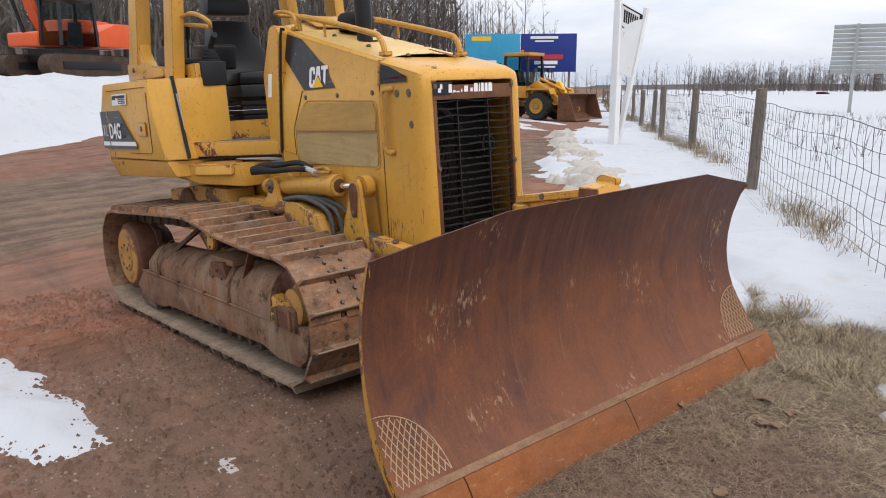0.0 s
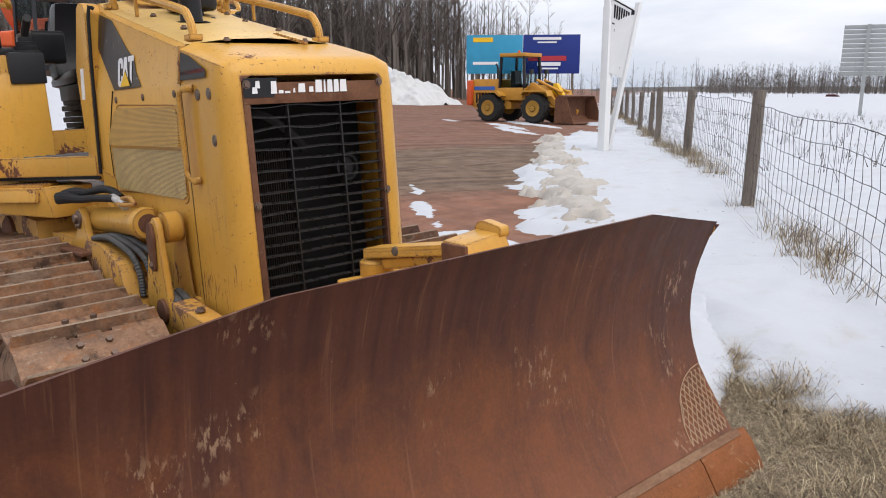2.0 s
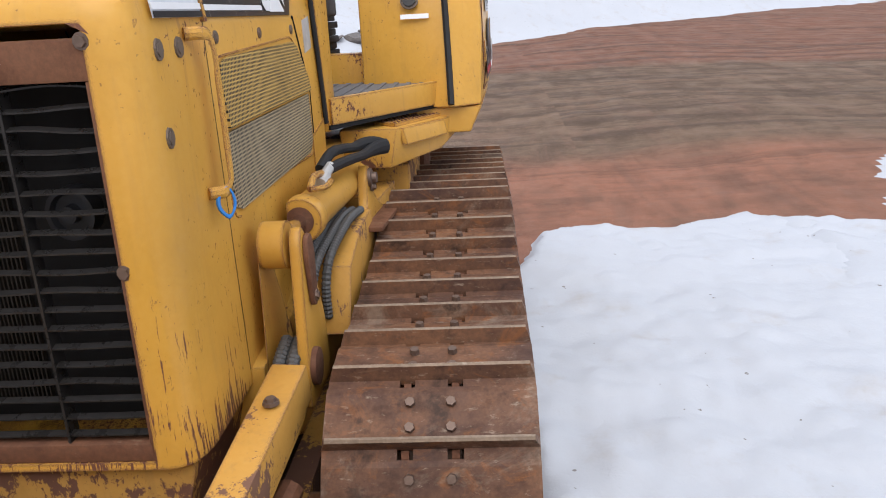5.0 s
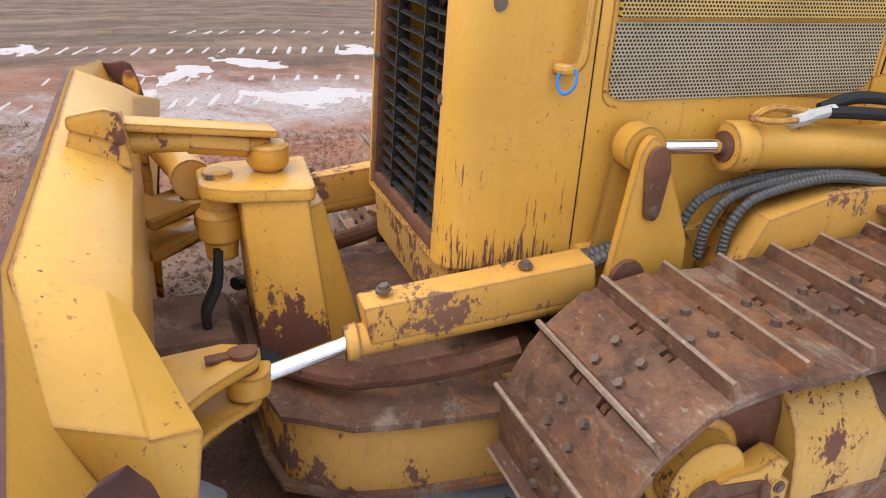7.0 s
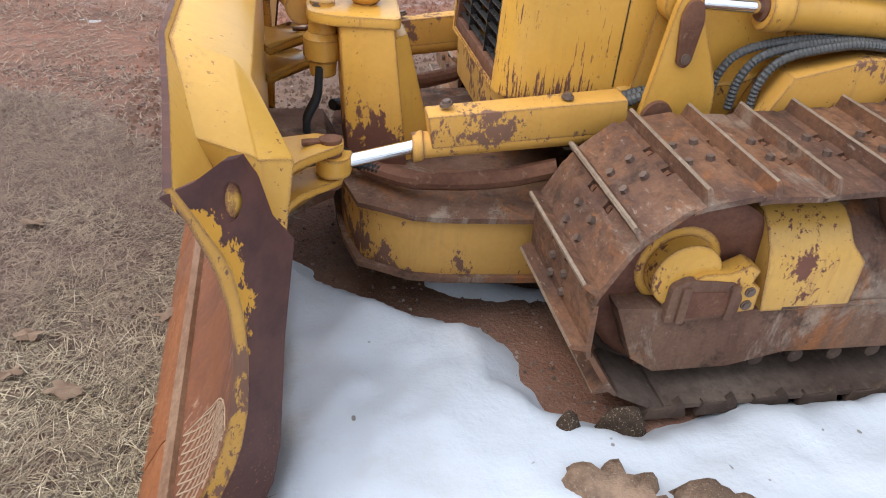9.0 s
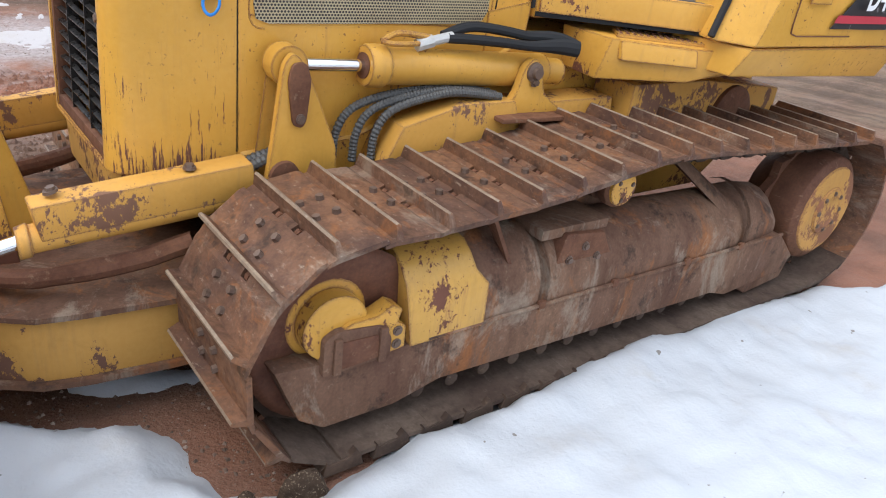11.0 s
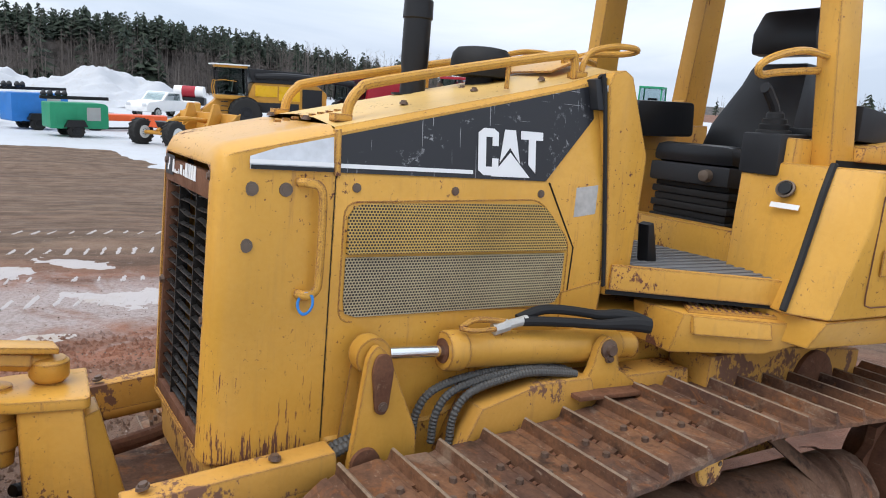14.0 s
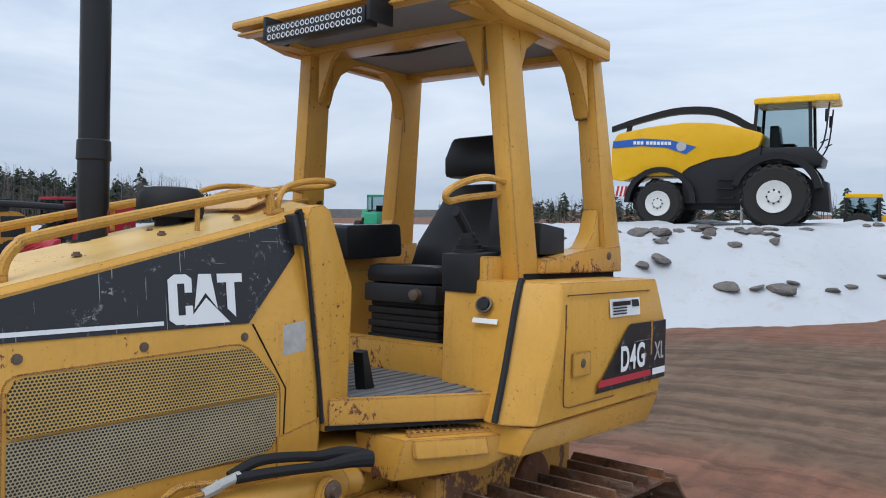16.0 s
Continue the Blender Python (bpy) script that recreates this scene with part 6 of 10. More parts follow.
    lathe(bm, (0.14, s * 0.93, 0.575), (0, s, 0), [(0, 0.066), (0.016, 0.064), (0.020, 0.052), (0.020, 0.01)], 24)
    part("roller_cap", bm, YEL_W, cr, "yellow roller cap")
    for k in range(3):
        bm = B()
        a = radians(40 + 120 * k)
        bolt(bm, (0.14 + 0.042 * math.cos(a), s * 0.949, 0.575 + 0.042 * math.sin(a)), (0, s, 0), 0.007, 0.006)
        part("bolt", bm, BOLT, cr)
    bm = B()
    hexa(bm, [(0.28, s * 0.72, 0.33), (0.03, s * 0.72, 0.33), (0.03, s * 0.80, 0.33), (0.28, s * 0.80, 0.33)], [(0.20, s * 0.70, 0.59), (0.08, s * 0.70, 0.59), (0.08, s * 0.78, 0.59), (0.20, s * 0.78, 0.59)])
    part("roller_post", bm, MUDDY, cr)
    # track rollers under the frame
    for k in range(7):
        bm = B()
        x = 0.93 - 0.30 * k
        lathe(bm, (x, s * 0.745, 0.065), (0, s, 0), [(0, 0.06), (0.02, 0.085), (0.06, 0.085), (0.065, 0.065), (0.12, 0.065), (0.125, 0.085), (0.16, 0.085), (0.165, 0.045), (0.20, 0.042), (0.205, 0.02)], 16)
        part("track_roller", bm, MUDSTEEL, beam)
    # roller guard stubs and bolt ends along the frame's foot
    for k in range(14):
        bm = B()
        x = 1.02 - 0.135 * k
        lathe(bm, (x, s * 0.99, 0.038), (0, s, 0), [(0, 0.026), (0.03, 0.026), (0.036, 0.016), (0.036, 0.006)], 9)
        part("roller_bolt", bm, MUDSTEEL, beam)
    # sprocket, its drum and hub cover
    bm = B()
    teeth = []
    for k in range(26):
        a, rr = 2 * math.pi * k / 26, 0.315 if k % 2 else 0.275
        teeth.append((RI[0] + rr * math.cos(a), RI[1] + rr * math.sin(a)))
    prism(bm, teeth, "y", yc - 0.02, yc + 0.02)
    part("drive_sprocket", bm, RUSTY, DZ)
    bm = B()
    lathe(bm, (RI[0], s * 0.70, RI[1]), (0, s, 0), [(0, 0.20), (0.1, 0.262), (0.26, 0.268), (0.295, 0.258), (0.315, 0.225), (0.318, 0.06)], 40)
    drum = part("sprocket_drum", bm, RUSTY, DZ, "brown final drive drum", 0.004)
    bm = B()
    lathe(bm, (RI[0], s * 1.012, RI[1]), (0, s, 0), [(0, 0.222), (0.010, 0.215), (0.016, 0.18), (0.012, 0.118), (0.022, 0.112), (0.026, 0.08), (0.020, 0.07), (0.020, 0.02)], 36)
    part("hub_cover", bm, HUBP, drum, "yellow hub cover worn to rust")
    for k in range(8):
        bm = B()
        a = 2 * math.pi * k / 8
        bolt(bm, (RI[0] + 0.092 * math.cos(a), s * 1.036, RI[1] + 0.092 * math.sin(a)), (0, s, 0), 0.009, 0.008)
        part("bolt", bm, BOLT, drum)
    # rear lower guard
    bm = B()
    prism(bm, [(-1.0, 0.10), (-1.13, 0.075), (-1.10, -0.02), (-0.82, -0.045), (-0.74, 0.0), (-0.82, 0.07)], "y", s * 0.95, s * 1.02)
    part("rear_guard", bm, MUDDY, beam, bevel=0.01)


# -- lift cylinders, push frame and blade --
def lift(s):
    yi = s * 0.45
    arm = lambda y0, y1, name: part(name, prism(B(), rounded([(1.285, 0.50), (1.255, 0.70), (1.225, 0.945), (1.195, 0.985), (1.15, 0.945), (1.03, 0.68), (1.02, 0.50)], 0.03, 4), "y", y0, y1), YEL_W, DZ, "worn yellow lift arm plate", 0.006)
    outer = arm(s * 0.545, s * 0.575, "lift_plate")
    arm(s * 0.435, s * 0.46, "lift_plate")
    # brown keeper plate, eye and pin
    bm = B()
    prism(bm, rounded([(1.215, 0.905), (1.20, 0.955), (1.155, 0.955), (1.138, 0.90), (1.150, 0.775), (1.165, 0.755), (1.195, 0.765)], 0.02, 4), "y", s * 0.576, s * 0.590)
    keep = part("keeper_plate", bm, RUSTY, outer, "brown pin keeper plate", 0.004)
    bm = B()
    bolt(bm, (1.172, s * 0.59, 0.785), (0, s, 0), 0.012, 0.008)
    part("bolt", bm, BOLT, outer)
    bm = B()
    lathe(bm, (1.185, s * 0.47, 0.93), (0, s, 0), [(0, 0.035), (0, 0.062), (0.065, 0.062), (0.065, 0.035)], 24)
    part("rod_eye", bm, YEL_W, DZ)
    bm = B()
    lathe(bm, (1.215, s * 0.575, 0.60), (0, s, 0), [(0, 0.052), (0.014, 0.05), (0.018, 0.02)], 20)
    part("pin_boss", bm, RUSTY, outer)
    ax = Vector((0.23 - 1.185, 0, 0.885 - 0.93)).normalized()
    p = Vector((1.185, s * 0.50, 0.93))
    bm = B()
    cyl(bm, p + ax * 0.05, p + ax * 0.36, 0.0205, seg=18)
    part("lift_rod", bm, CHROME, DZ, "bright chrome cylinder rod")
    bm = B()
    lathe(bm, p + ax * 0.28, ax, [(0, 0.028), (0, 0.064), (0.012, 0.07), (0.07, 0.07), (0.078, 0.062), (0.80, 0.062), (0.81, 0.05), (0.88, 0.05)], 28)
    lc = part("lift_cylinder", bm, YEL_W, DZ, "chipped yellow lift cylinder")
    bm = B()
    lathe(bm, p + ax * 0.276, ax, [(0, 0.022), (0, 0.042), (0.006, 0.042), (0.006, 0.022)], 22)
    part("gland", bm, RUSTY, lc)
    # rear trunnion bracket
    bm = B()
    prism(bm, rounded([(0.36, 0.745), (0.295, 0.82), (0.27, 0.92), (0.225, 0.955), (0.185, 0.915), (0.16, 0.82), (0.05, 0.745)], 0.03, 4), "y", s * 0.575, s * 0.61)
    tb = part("trunnion_bracket", bm, YEL_W, DZ, bevel=0.006)
    bm = B()
    box(bm, 0.03, 0.40, s * 0.47, s * 0.67, 0.735, 0.752)
    part("bracket_foot", bm, RUSTY, tb, bevel=0.004)
    bm = B()
    lathe(bm, (0.225, s * 0.60, 0.90), (0, s, 0), [(0, 0.038), (0.02, 0.036), (0.024, 0.022), (0.04, 0.02)], 18)
    bolt(bm, (0.222, s * 0.62, 0.865), (0, s, 0), 0.013, 0.014)
    part("trunnion_pin", bm, BOLT, tb)
    # hydraulic lines
    bm = B()
    tube(bm, [(0.86, s * 0.53, 1.0), (0.80, s * 0.53, 1.025), (0.70, s * 0.53, 1.015), (0.62, s * 0.53, 1.0)], 0.011, 8)
    tube(bm, [(0.86, s * 0.53, 1.0), (0.83, s * 0.57, 1.0), (0.74, s * 0.57, 1.0)], 0.009, 8)
    port = part("port_tube", bm, YEL_W, lc)
    bm = B()
    cyl(bm, (0.72, s * 0.53, 0.985), (0.66, s * 0.535, 1.0), 0.022, seg=8)
    cyl(bm, (0.66, s * 0.535, 1.0), (0.58, s * 0.54, 1.015), 0.017, seg=10)
    part("hose_fitting", bm, SILVER, lc)
    for dz, dy in ((0.0, 0.0), (0.045, -0.03)):
        bm = B()
        tube(bm, [(0.60, s * (0.54 + dy), 1.01), (0.50, s * (0.56 + dy), 1.008 + dz * 0.8), (0.36, s * (0.585 + dy), 1.0 + dz * 0.8), (0.20, s * (0.61 + dy), 0.985 + dz * 0.5), (0.07, s * (0.64 + dy * 0.3), 0.975)], 0.018, 10)
        part("hydraulic_hose", bm, RUBBER, DZ, "black rubber hydraulic hose")
    for k, (dx, dy) in enumerate(((0.0, 0.0), (-0.055, 0.03), (0.06, -0.03))):
        bm = B()
        tube(bm, [(0.935 + dx, s * (0.52 + dy), 0.60), (0.925 + dx, s * (0.52 + dy), 0.70), (0.87 + dx, s * (0.53 + dy), 0.78), (0.72 + dx, s * (0.55 + dy), 0.825), (0.55, s * (0.56 + dy), 0.835), (0.36, s * (0.56 + dy), 0.81)], 0.0125, 9, 4, 0.003, 0.006)
        part("hose_guard", bm, GREYHOSE, DZ, "grey ribbed hose guard", 0.0)


for side in (1, -1):
    lift(side)


def push_frame(s):
    # angle cylinder with its top guard
    a, b = Vector((2.215, s * 0.47, 0.485)), Vector((1.30, s * 0.53, 0.545))
    ax = (b - a).normalized()
    bm = B()
    cyl(bm, a + ax * 0.01, a + ax * 0.30, 0.0225, seg=18)
    part("angle_rod", bm, CHROME, DZ, "bright chrome cylinder rod")
    bm = B()
    lathe(bm, a + ax * 0.235, ax, [(0, 0.025), (0, 0.048), (0.03, 0.05), (0.035, 0.043), (0.62, 0.043), (0.63, 0.03)], 22)
    ac = part("angle_cylinder", bm, YEL_X, DZ, "chipped yellow angle cylinder")
    bm = B()
    g = lambda t, dy, z: (a + ax * t + Vector((0, dy, 0))).xy.to_tuple() + (z,)
    hexa(bm, [g(0.29, s * 0.045, 0.50), g(0.92, s * 0.05, 0.55), g(0.92, -s * 0.04, 0.55), g(0.29, -s * 0.045, 0.50)],
         [g(0.27, s * 0.045, 0.61), g(0.90, s * 0.05, 0.655), g(0.90, -s * 0.04, 0.66), g(0.27, -s * 0.045, 0.615)])
    gd = part("cylinder_guard", bm, YEL_X, DZ, "chipped yellow cylinder guard", 0.008)
    for t in (0.33, 0.72):
        bm = B()
        q = a + ax * t
        bolt(bm, (q.x, q.y, 0.618 + 0.07 * (t - 0.3)), (0, 0, 1), 0.014, 0.012)
        part("bolt", bm, BOLT, gd)
    for dy in (0.0, 0.035):
        bm = B()
        tube(bm, [(1.36, s * (0.50 + dy), 0.60), (1.28, s * (0.50 + dy), 0.64), (1.18, s * (0.50 + dy), 0.66)], 0.015, 9, 4, 0.004, 0.0075)
        part("hose_guard", bm, GREYHOSE, ac)
    bm = B()
    cyl(bm, (1.38, s * 0.50, 0.60), (1.32, s * 0.51, 0.62), 0.02, seg=10)
    part("hose_fitting", bm, SILVER, ac)
    # clevis on the blade's back
    for z in (0.545, 0.43):
        bm = B()
        prism(bm, rounded([(2.40, s * 0.36), (2.40, s * 0.62), (2.30, s * 0.56), (2.20, s * 0.50), (2.19, s * 0.44), (2.25, s * 0.40)], 0.03, 3), "z", z - 0.014, z + 0.014)
        part("clevis_plate", bm, YEL_W, DZ, bevel=0.004)
    bm = B()
    lathe(bm, (2.235, s * 0.47, 0.40), (0, 0, 1), [(0, 0.02), (0.0, 0.035), (0.17, 0.035), (0.175, 0.02)], 18)
    pin = part("clevis_pin", bm, RUSTY, DZ)
    bm = B()
    lathe(bm, (2.225, s * 0.47, 0.455), (0, 0, 1), [(0, 0.03), (0, 0.055), (0.062, 0.055), (0.062, 0.03)], 20)
    part("rod_end", bm, YEL_W, pin)
    bm = B()
    box(bm, 2.23, 2.32, s * 0.455, s * 0.485, 0.556, 0.567)
    part("pin_lock", bm, RUSTY, pin, bevel=0.003)
    # push arm along the track's inside
    bm = B()
    prism(bm, [(1.50, s * 0.42), (1.2, s * 0.46), (0.3, s * 0.46), (0.3, s * 0.545), (1.25, s * 0.545), (1.45, s * 0.54)], "z", 0.05, 0.275)
    part("push_arm", bm, FRAME_P, DZ, bevel=0.008)
    # hose pipe on the frame
    bm = B()
    tube(bm, [(2.10, s * 0.28, 0.325), (2.0, s * 0.38, 0.335), (1.85, s * 0.46, 0.34), (1.65, s * 0.50, 0.37), (1.5, s * 0.54, 0.42)], 0.032, 10)
    part("guard_pipe", bm, RUSTY, DZ)
    bm = B()
    tube(bm, [(2.18, s * 0.22, 0.35), (2.12, s * 0.27, 0.335), (2.05, s * 0.34, 0.335)], 0.024, 9, 4, 0.004, 0.0075)
    part("hose_guard", bm, RUBBER, DZ)


for side in (1, -1):
    push_frame(side)


def c_frame():
    # curved nose of the push frame
    def ring(o):
        half = [(1.30, 0.60), (1.60, 0.575), (1.85, 0.555), (1.97, 0.53), (2.06, 0.475), (2.12, 0.395), (2.15, 0.29), (2.165, 0.15)]
        half = [(x + o * smooth(1.9, 2.15, x), y + o * (1 - smooth(1.95, 2.2, x))) for x, y in half]
        return [(x, -y) for x, y in half] + [(x, y) for x, y in half[::-1]]
    bm = B()
    prism(bm, ring(0.0), "z", 0.035, 0.262)
    nose = part("push_frame", bm, FRAME_P, DZ, "mud-stained yellow push frame", 0.006)
    bm = B()
    prism(bm, ring(0.022), "z", 0.02, 0.04)
    part("lower_rim", bm, MUDDY, nose)
    bm = B()
    prism(bm, ring(0.022), "z", 0.250, 0.268)
    part("upper_rim", bm, MUDDY, nose)
    # tower
    bm = B()
    hexa(bm, [(2.14, -0.16, 0.16), (1.93, -0.20, 0.16), (1.93, 0.18, 0.16), (2.14, 0.14, 0.16)], [(2.18, -0.12, 0.775), (2.00, -0.14, 0.775), (2.00, 0.13, 0.775), (2.18, 0.10, 0.775)])
    tw = part("tower", bm, TOWER_P, DZ, "yellow blade tower with rust at its foot", 0.01)
    bm = B()
    hexa(bm, [(1.94, -0.16, 0.16), (1.80, -0.10, 0.16), (1.80, 0.08, 0.16), (1.94, 0.15, 0.16)], [(2.01, -0.10, 0.72), (1.945, -0.07, 0.72), (1.945, 0.05, 0.72), (2.01, 0.09, 0.72)])
    part("tower_gusset", bm, YEL, tw, bevel=0.008)
    bm = B()
    prism(bm, rounded([(2.28, -0.10), (2.28, 0.06), (2.20, 0.11), (1.98, 0.14), (1.96, -0.16), (2.2, -0.15)], 0.03, 3), "z", 0.765, 0.80)
    part("tower_cap", bm, YEL, tw, bevel=0.005)
    bm = B()
    lathe(bm, (2.225, -0.03, 0.56), (0, 0, 1), [(0, 0.03), (0, 0.045), (0.05, 0.05), (0.06, 0.062), (0.13, 0.068), (0.15, 0.05), (0.20, 0.045), (0.25, 0.042), (0.255, 0.03)], 22)
    part("pivot_ball", bm, YEL_W, DZ)
    bm = B()
    bolt(bm, (2.225, -0.03, 0.80), (0, 0, 1), 0.02, 0.014)
    bolt(bm, (2.245, 0.0, 0.80), (0, 0, 1), 0.012, 0.012)
    part("pivot_bolt", bm, BOLT, tw)
    # lower blade pivot
    bm = B()
    prism(bm, [(2.42, 0.10), (2.42, 0.42), (2.22, 0.36), (2.16, 0.24), (2.2, 0.12)], "y", -0.16, 0.14)
    part("centre_pivot", bm, MUDDY, DZ, bevel=0.012)
    # tilt cylinder between blade and tower, and the adjustable link above
    bm = B()
    lathe(bm, (2.29, -0.10, 0.765), (0.05, -1, -0.1), [(0, 0.04), (0, 0.058), (0.05, 0.06), (0.06, 0.05), (0.55, 0.05), (0.57, 0.03)], 20)
    part("tilt_cylinder", bm, YEL_W, DZ, "yellow tilt cylinder")
    a, b = Vector((2.43, 0.0, 0.925)), Vector((2.06, -0.05, 0.865))
    d = (b - a).normalized()
    side_v = Vector((-d.y, d.x, 0)).normalized()
    bm = B()
    hexa(bm, [tuple(a - side_v * 0.045 + Vector((0, 0, 0.035))), tuple(b - side_v * 0.045 + Vector((0, 0, 0.035))), tuple(b + side_v * 0.045 + Vector((0, 0, 0.035))), tuple(a + side_v * 0.045 + Vector((0, 0, 0.035)))],
         [tuple(a - side_v * 0.045 + Vector((0, 0, 0.055))), tuple(b - side_v * 0.045 + Vector((0, 0, 0.055))), tuple(b + side_v * 0.045 + Vector((0, 0, 0.055))), tuple(a + side_v * 0.045 + Vector((0, 0, 0.055)))])
    hexa(bm, [tuple(a + side_v * q + Vector((0, 0, z))) for q, z in ((0.034, 0.02), (0.046, 0.02), (0.046, 0.04), (0.034, 0.04))], [tuple(b + side_v * q + Vector((0, 0, z))) for q, z in ((0.034, 0.02), (0.046, 0.02), (0.046, 0.04), (0.034, 0.04))])
    lk = part("link_cover", bm, YEL, DZ, bevel=0.003)
    bm = B()
    cyl(bm, a + d * 0.02, a + d * 0.14, 0.03, seg=14)
    cyl(bm, a + d * 0.14, a + d * 0.30, 0.034, seg=6)
    cyl(bm, a + d * 0.30, a + d * 0.36, 0.024, seg=12)
    part("link_screw", bm, YEL_W, lk)
    bm = B()
    lathe(bm, tuple(b + Vector((0.02, 0.0, -0.075))), (0, 0, 1), [(0, 0.04), (0.015, 0.04), (0.02, 0.05), (0.035, 0.06), (0.08, 0.06), (0.09, 0.05), (0.095, 0.02)], 24)
    part("link_ball", bm, YEL_W, lk)
    bm = B()
    bolt(bm, tuple(a.lerp(b, 0.55) + side_v * 0.046 + Vector((0, 0, 0.035))), tuple(side_v), 0.012, 0.008)
    part("bolt", bm, GREYBOLT, lk)
    # hydraulic hoses hanging in front of the tower
    for k in range(3):
        bm = B()
        o = 0.022 * k
        tube(bm, [(2.24, 0.03 - o, 0.60), (2.25, 0.05 - o, 0.50), (2.29, 0.07 - o, 0.40), (2.26, 0.06 - o, 0.28), (2.18, 0.05 - o, 0.20)], 0.013, 8)
        part("hydraulic_hose", bm, RUBBER, DZ)


c_frame()


def blade():
    front = [(2.590, 0.972), (2.545, 0.90), (2.505, 0.80), (2.470, 0.69), (2.452, 0.58), (2.448, 0.48), (2.458, 0.38), (2.482, 0.28), (2.522, 0.18), (2.575, 0.09), (2.635, 0.02), (2.668, -0.006)]
    back = [(2.635, -0.03), (2.56, 0.03), (2.50, 0.11), (2.455, 0.20), (2.432, 0.30), (2.422, 0.42), (2.424, 0.56), (2.440, 0.68), (2.484, 0.79), (2.531, 0.90), (2.581, 0.978)]
    L, Rr = 1.29, -1.325

    def top_z(y):
        if y > 0.82:
            return 0.972 - 0.097 * (y - 0.82) / 0.47
        if y < -0.70:
            return 0.972 - 0.097 * (-0.70 - y) / 0.625
        return 0.972

    ys = [Rr, -1.1, -0.9, -0.70, -0.35, 0.0, 0.35, 0.60, 0.82, 1.05, L]

    def skin(prof, close):
        bm = B()
        cols = []
        for y in ys:
            zt = top_z(y)
            # cut the profile off at the local top edge
            col, prev = [], None
            for x, z in prof:
                if z > zt + 1e-6:
                    prev = (x, z)
                    continue
                if prev is not None and not col:
                    t = (prev[1] - zt) / (prev[1] - z)
                    col.append((prev[0] + (x - prev[0]) * t, zt))
                col.append((x, z))
            # resample to a fixed count
            cum = [0]
            for (a0, b0), (a1, b1) in zip(col, col[1:]):
                cum.append(cum[-1] + math.hypot(a1 - a0, b1 - b0))
            N = 22
            res = []
            for k in range(N + 1):
                d = cum[-1] * k / N
                for i in range(len(cum) - 1):
                    if d <= cum[i + 1] + 1e-9:
                        t = (d - cum[i]) / max(1e-9, cum[i + 1] - cum[i])
                        res.append((col[i][0] + (col[i + 1][0] - col[i][0]) * t, col[i][1] + (col[i + 1][1] - col[i][1]) * t))
                        break
            # the near end follows the rake of its end plate
            rake = 0.62 if y == L else 0.0
            cols.append([bm.verts.new((x, y - rake * max(0.0, 2.535 - x), z)) for x, z in res])
        return bm, cols

    bm, cf = skin(front, True)
    backd = back[::-1]
    cb = []
    bm2, cb0 = skin(backd, True)
    for col in cb0:
        cb.append([bm.verts.new(v.co) for v in col])
    bm2.free()
    for a, b in zip(cf, cf[1:]):
        for i in range(len(a) - 1):
            bm.faces.new((a[i], b[i], b[i + 1], a[i + 1]))
    for a, b in zip(cb, cb[1:]):
        for i in range(len(a) - 1):
            bm.faces.new((a[i], a[i + 1], b[i + 1], b[i]))
    for i in range(len(ys) - 1):
        bm.faces.new((cf[i][0], cb[i][0], cb[i + 1][0], cf[i + 1][0]))
        bm.faces.new((cf[i][-1], cf[i + 1][-1], cb[i + 1][-1], cb[i][-1]))
    for e in (0, -1):
        for i in range(len(cf[0]) - 1):
            bm.faces.new((cf[e][i], cf[e][i + 1], cb[e][i + 1], cb[e][i]))
    mb = part("moldboard", bm, BLADE, DZ, "rust-brown polished steel blade face", 0.0, 30)
    # paint is left on the cut ends of the plate
    mb.data.materials.append(YEL_X)
    mb.data.materials.append(YEL_BACK)
    for f in mb.data.polygons:
        if abs(f.normal.y) > 0.6:
            f.material_index = 1
        elif f.normal.x < -0.15:
            f.material_index = 2
    # cutting edge in three bolted lengths, with end bits
    cuts = [(-1.375, -1.06), (-1.055, -0.02), (-0.015, 1.015), (1.02, 1.345)]
    for k, (a, b) in enumerate(cuts):
        bm = B()
        prism(bm, [(2.628, 0.018), (2.650, 0.026), (2.684, -0.008), (2.756, -0.128), (2.744, -0.138), (2.655, -0.035)], "y", a, b)
        part("cutting_edge" if 0 < k < 3 else "end_bit", bm, EDGE, mb, "orange-rusted cutting edge" if 0 < k < 3 else "", 0.004)
    bm = B()
    prism(bm, [(2.626, 0.025), (2.642, 0.036), (2.669, 0.015), (2.662, 0.007)], "y", -1.33, 1.29)
    part("weld_bead", bm, BEAD, mb, "tan scuffed joint above the cutting edge")
    # end plates, raked inward behind the blade's ends
    for s, y in ((1, L), (-1, Rr)):
        bm = B()
        outline = [(2.543, 0.864), (2.49, 0.868), (2.44, 0.885), (2.415, 0.878), (2.390, 0.83), (2.374, 0.74), (2.366, 0.62), (2.372, 0.40), (2.378, 0.10), (2.40, 0.0), (2.46, -0.09), (2.60, -0.11), (2.655, -0.06), (2.618, 0.02), (2.55, 0.115), (2.502, 0.20), (2.468, 0.29), (2.450, 0.39), (2.440, 0.49), (2.444, 0.58), (2.462, 0.69), (2.498, 0.79)]
        yy = lambda x: y + s * 0.008 - s * 0.82 * max(0.0, 2.54 - x)
        hole = [(2.432 + 0.021 * math.cos(a), 0.800 + 0.040 * math.sin(a)) for a in [2 * math.pi * i / 20 for i in range(20)]]
        loops = []
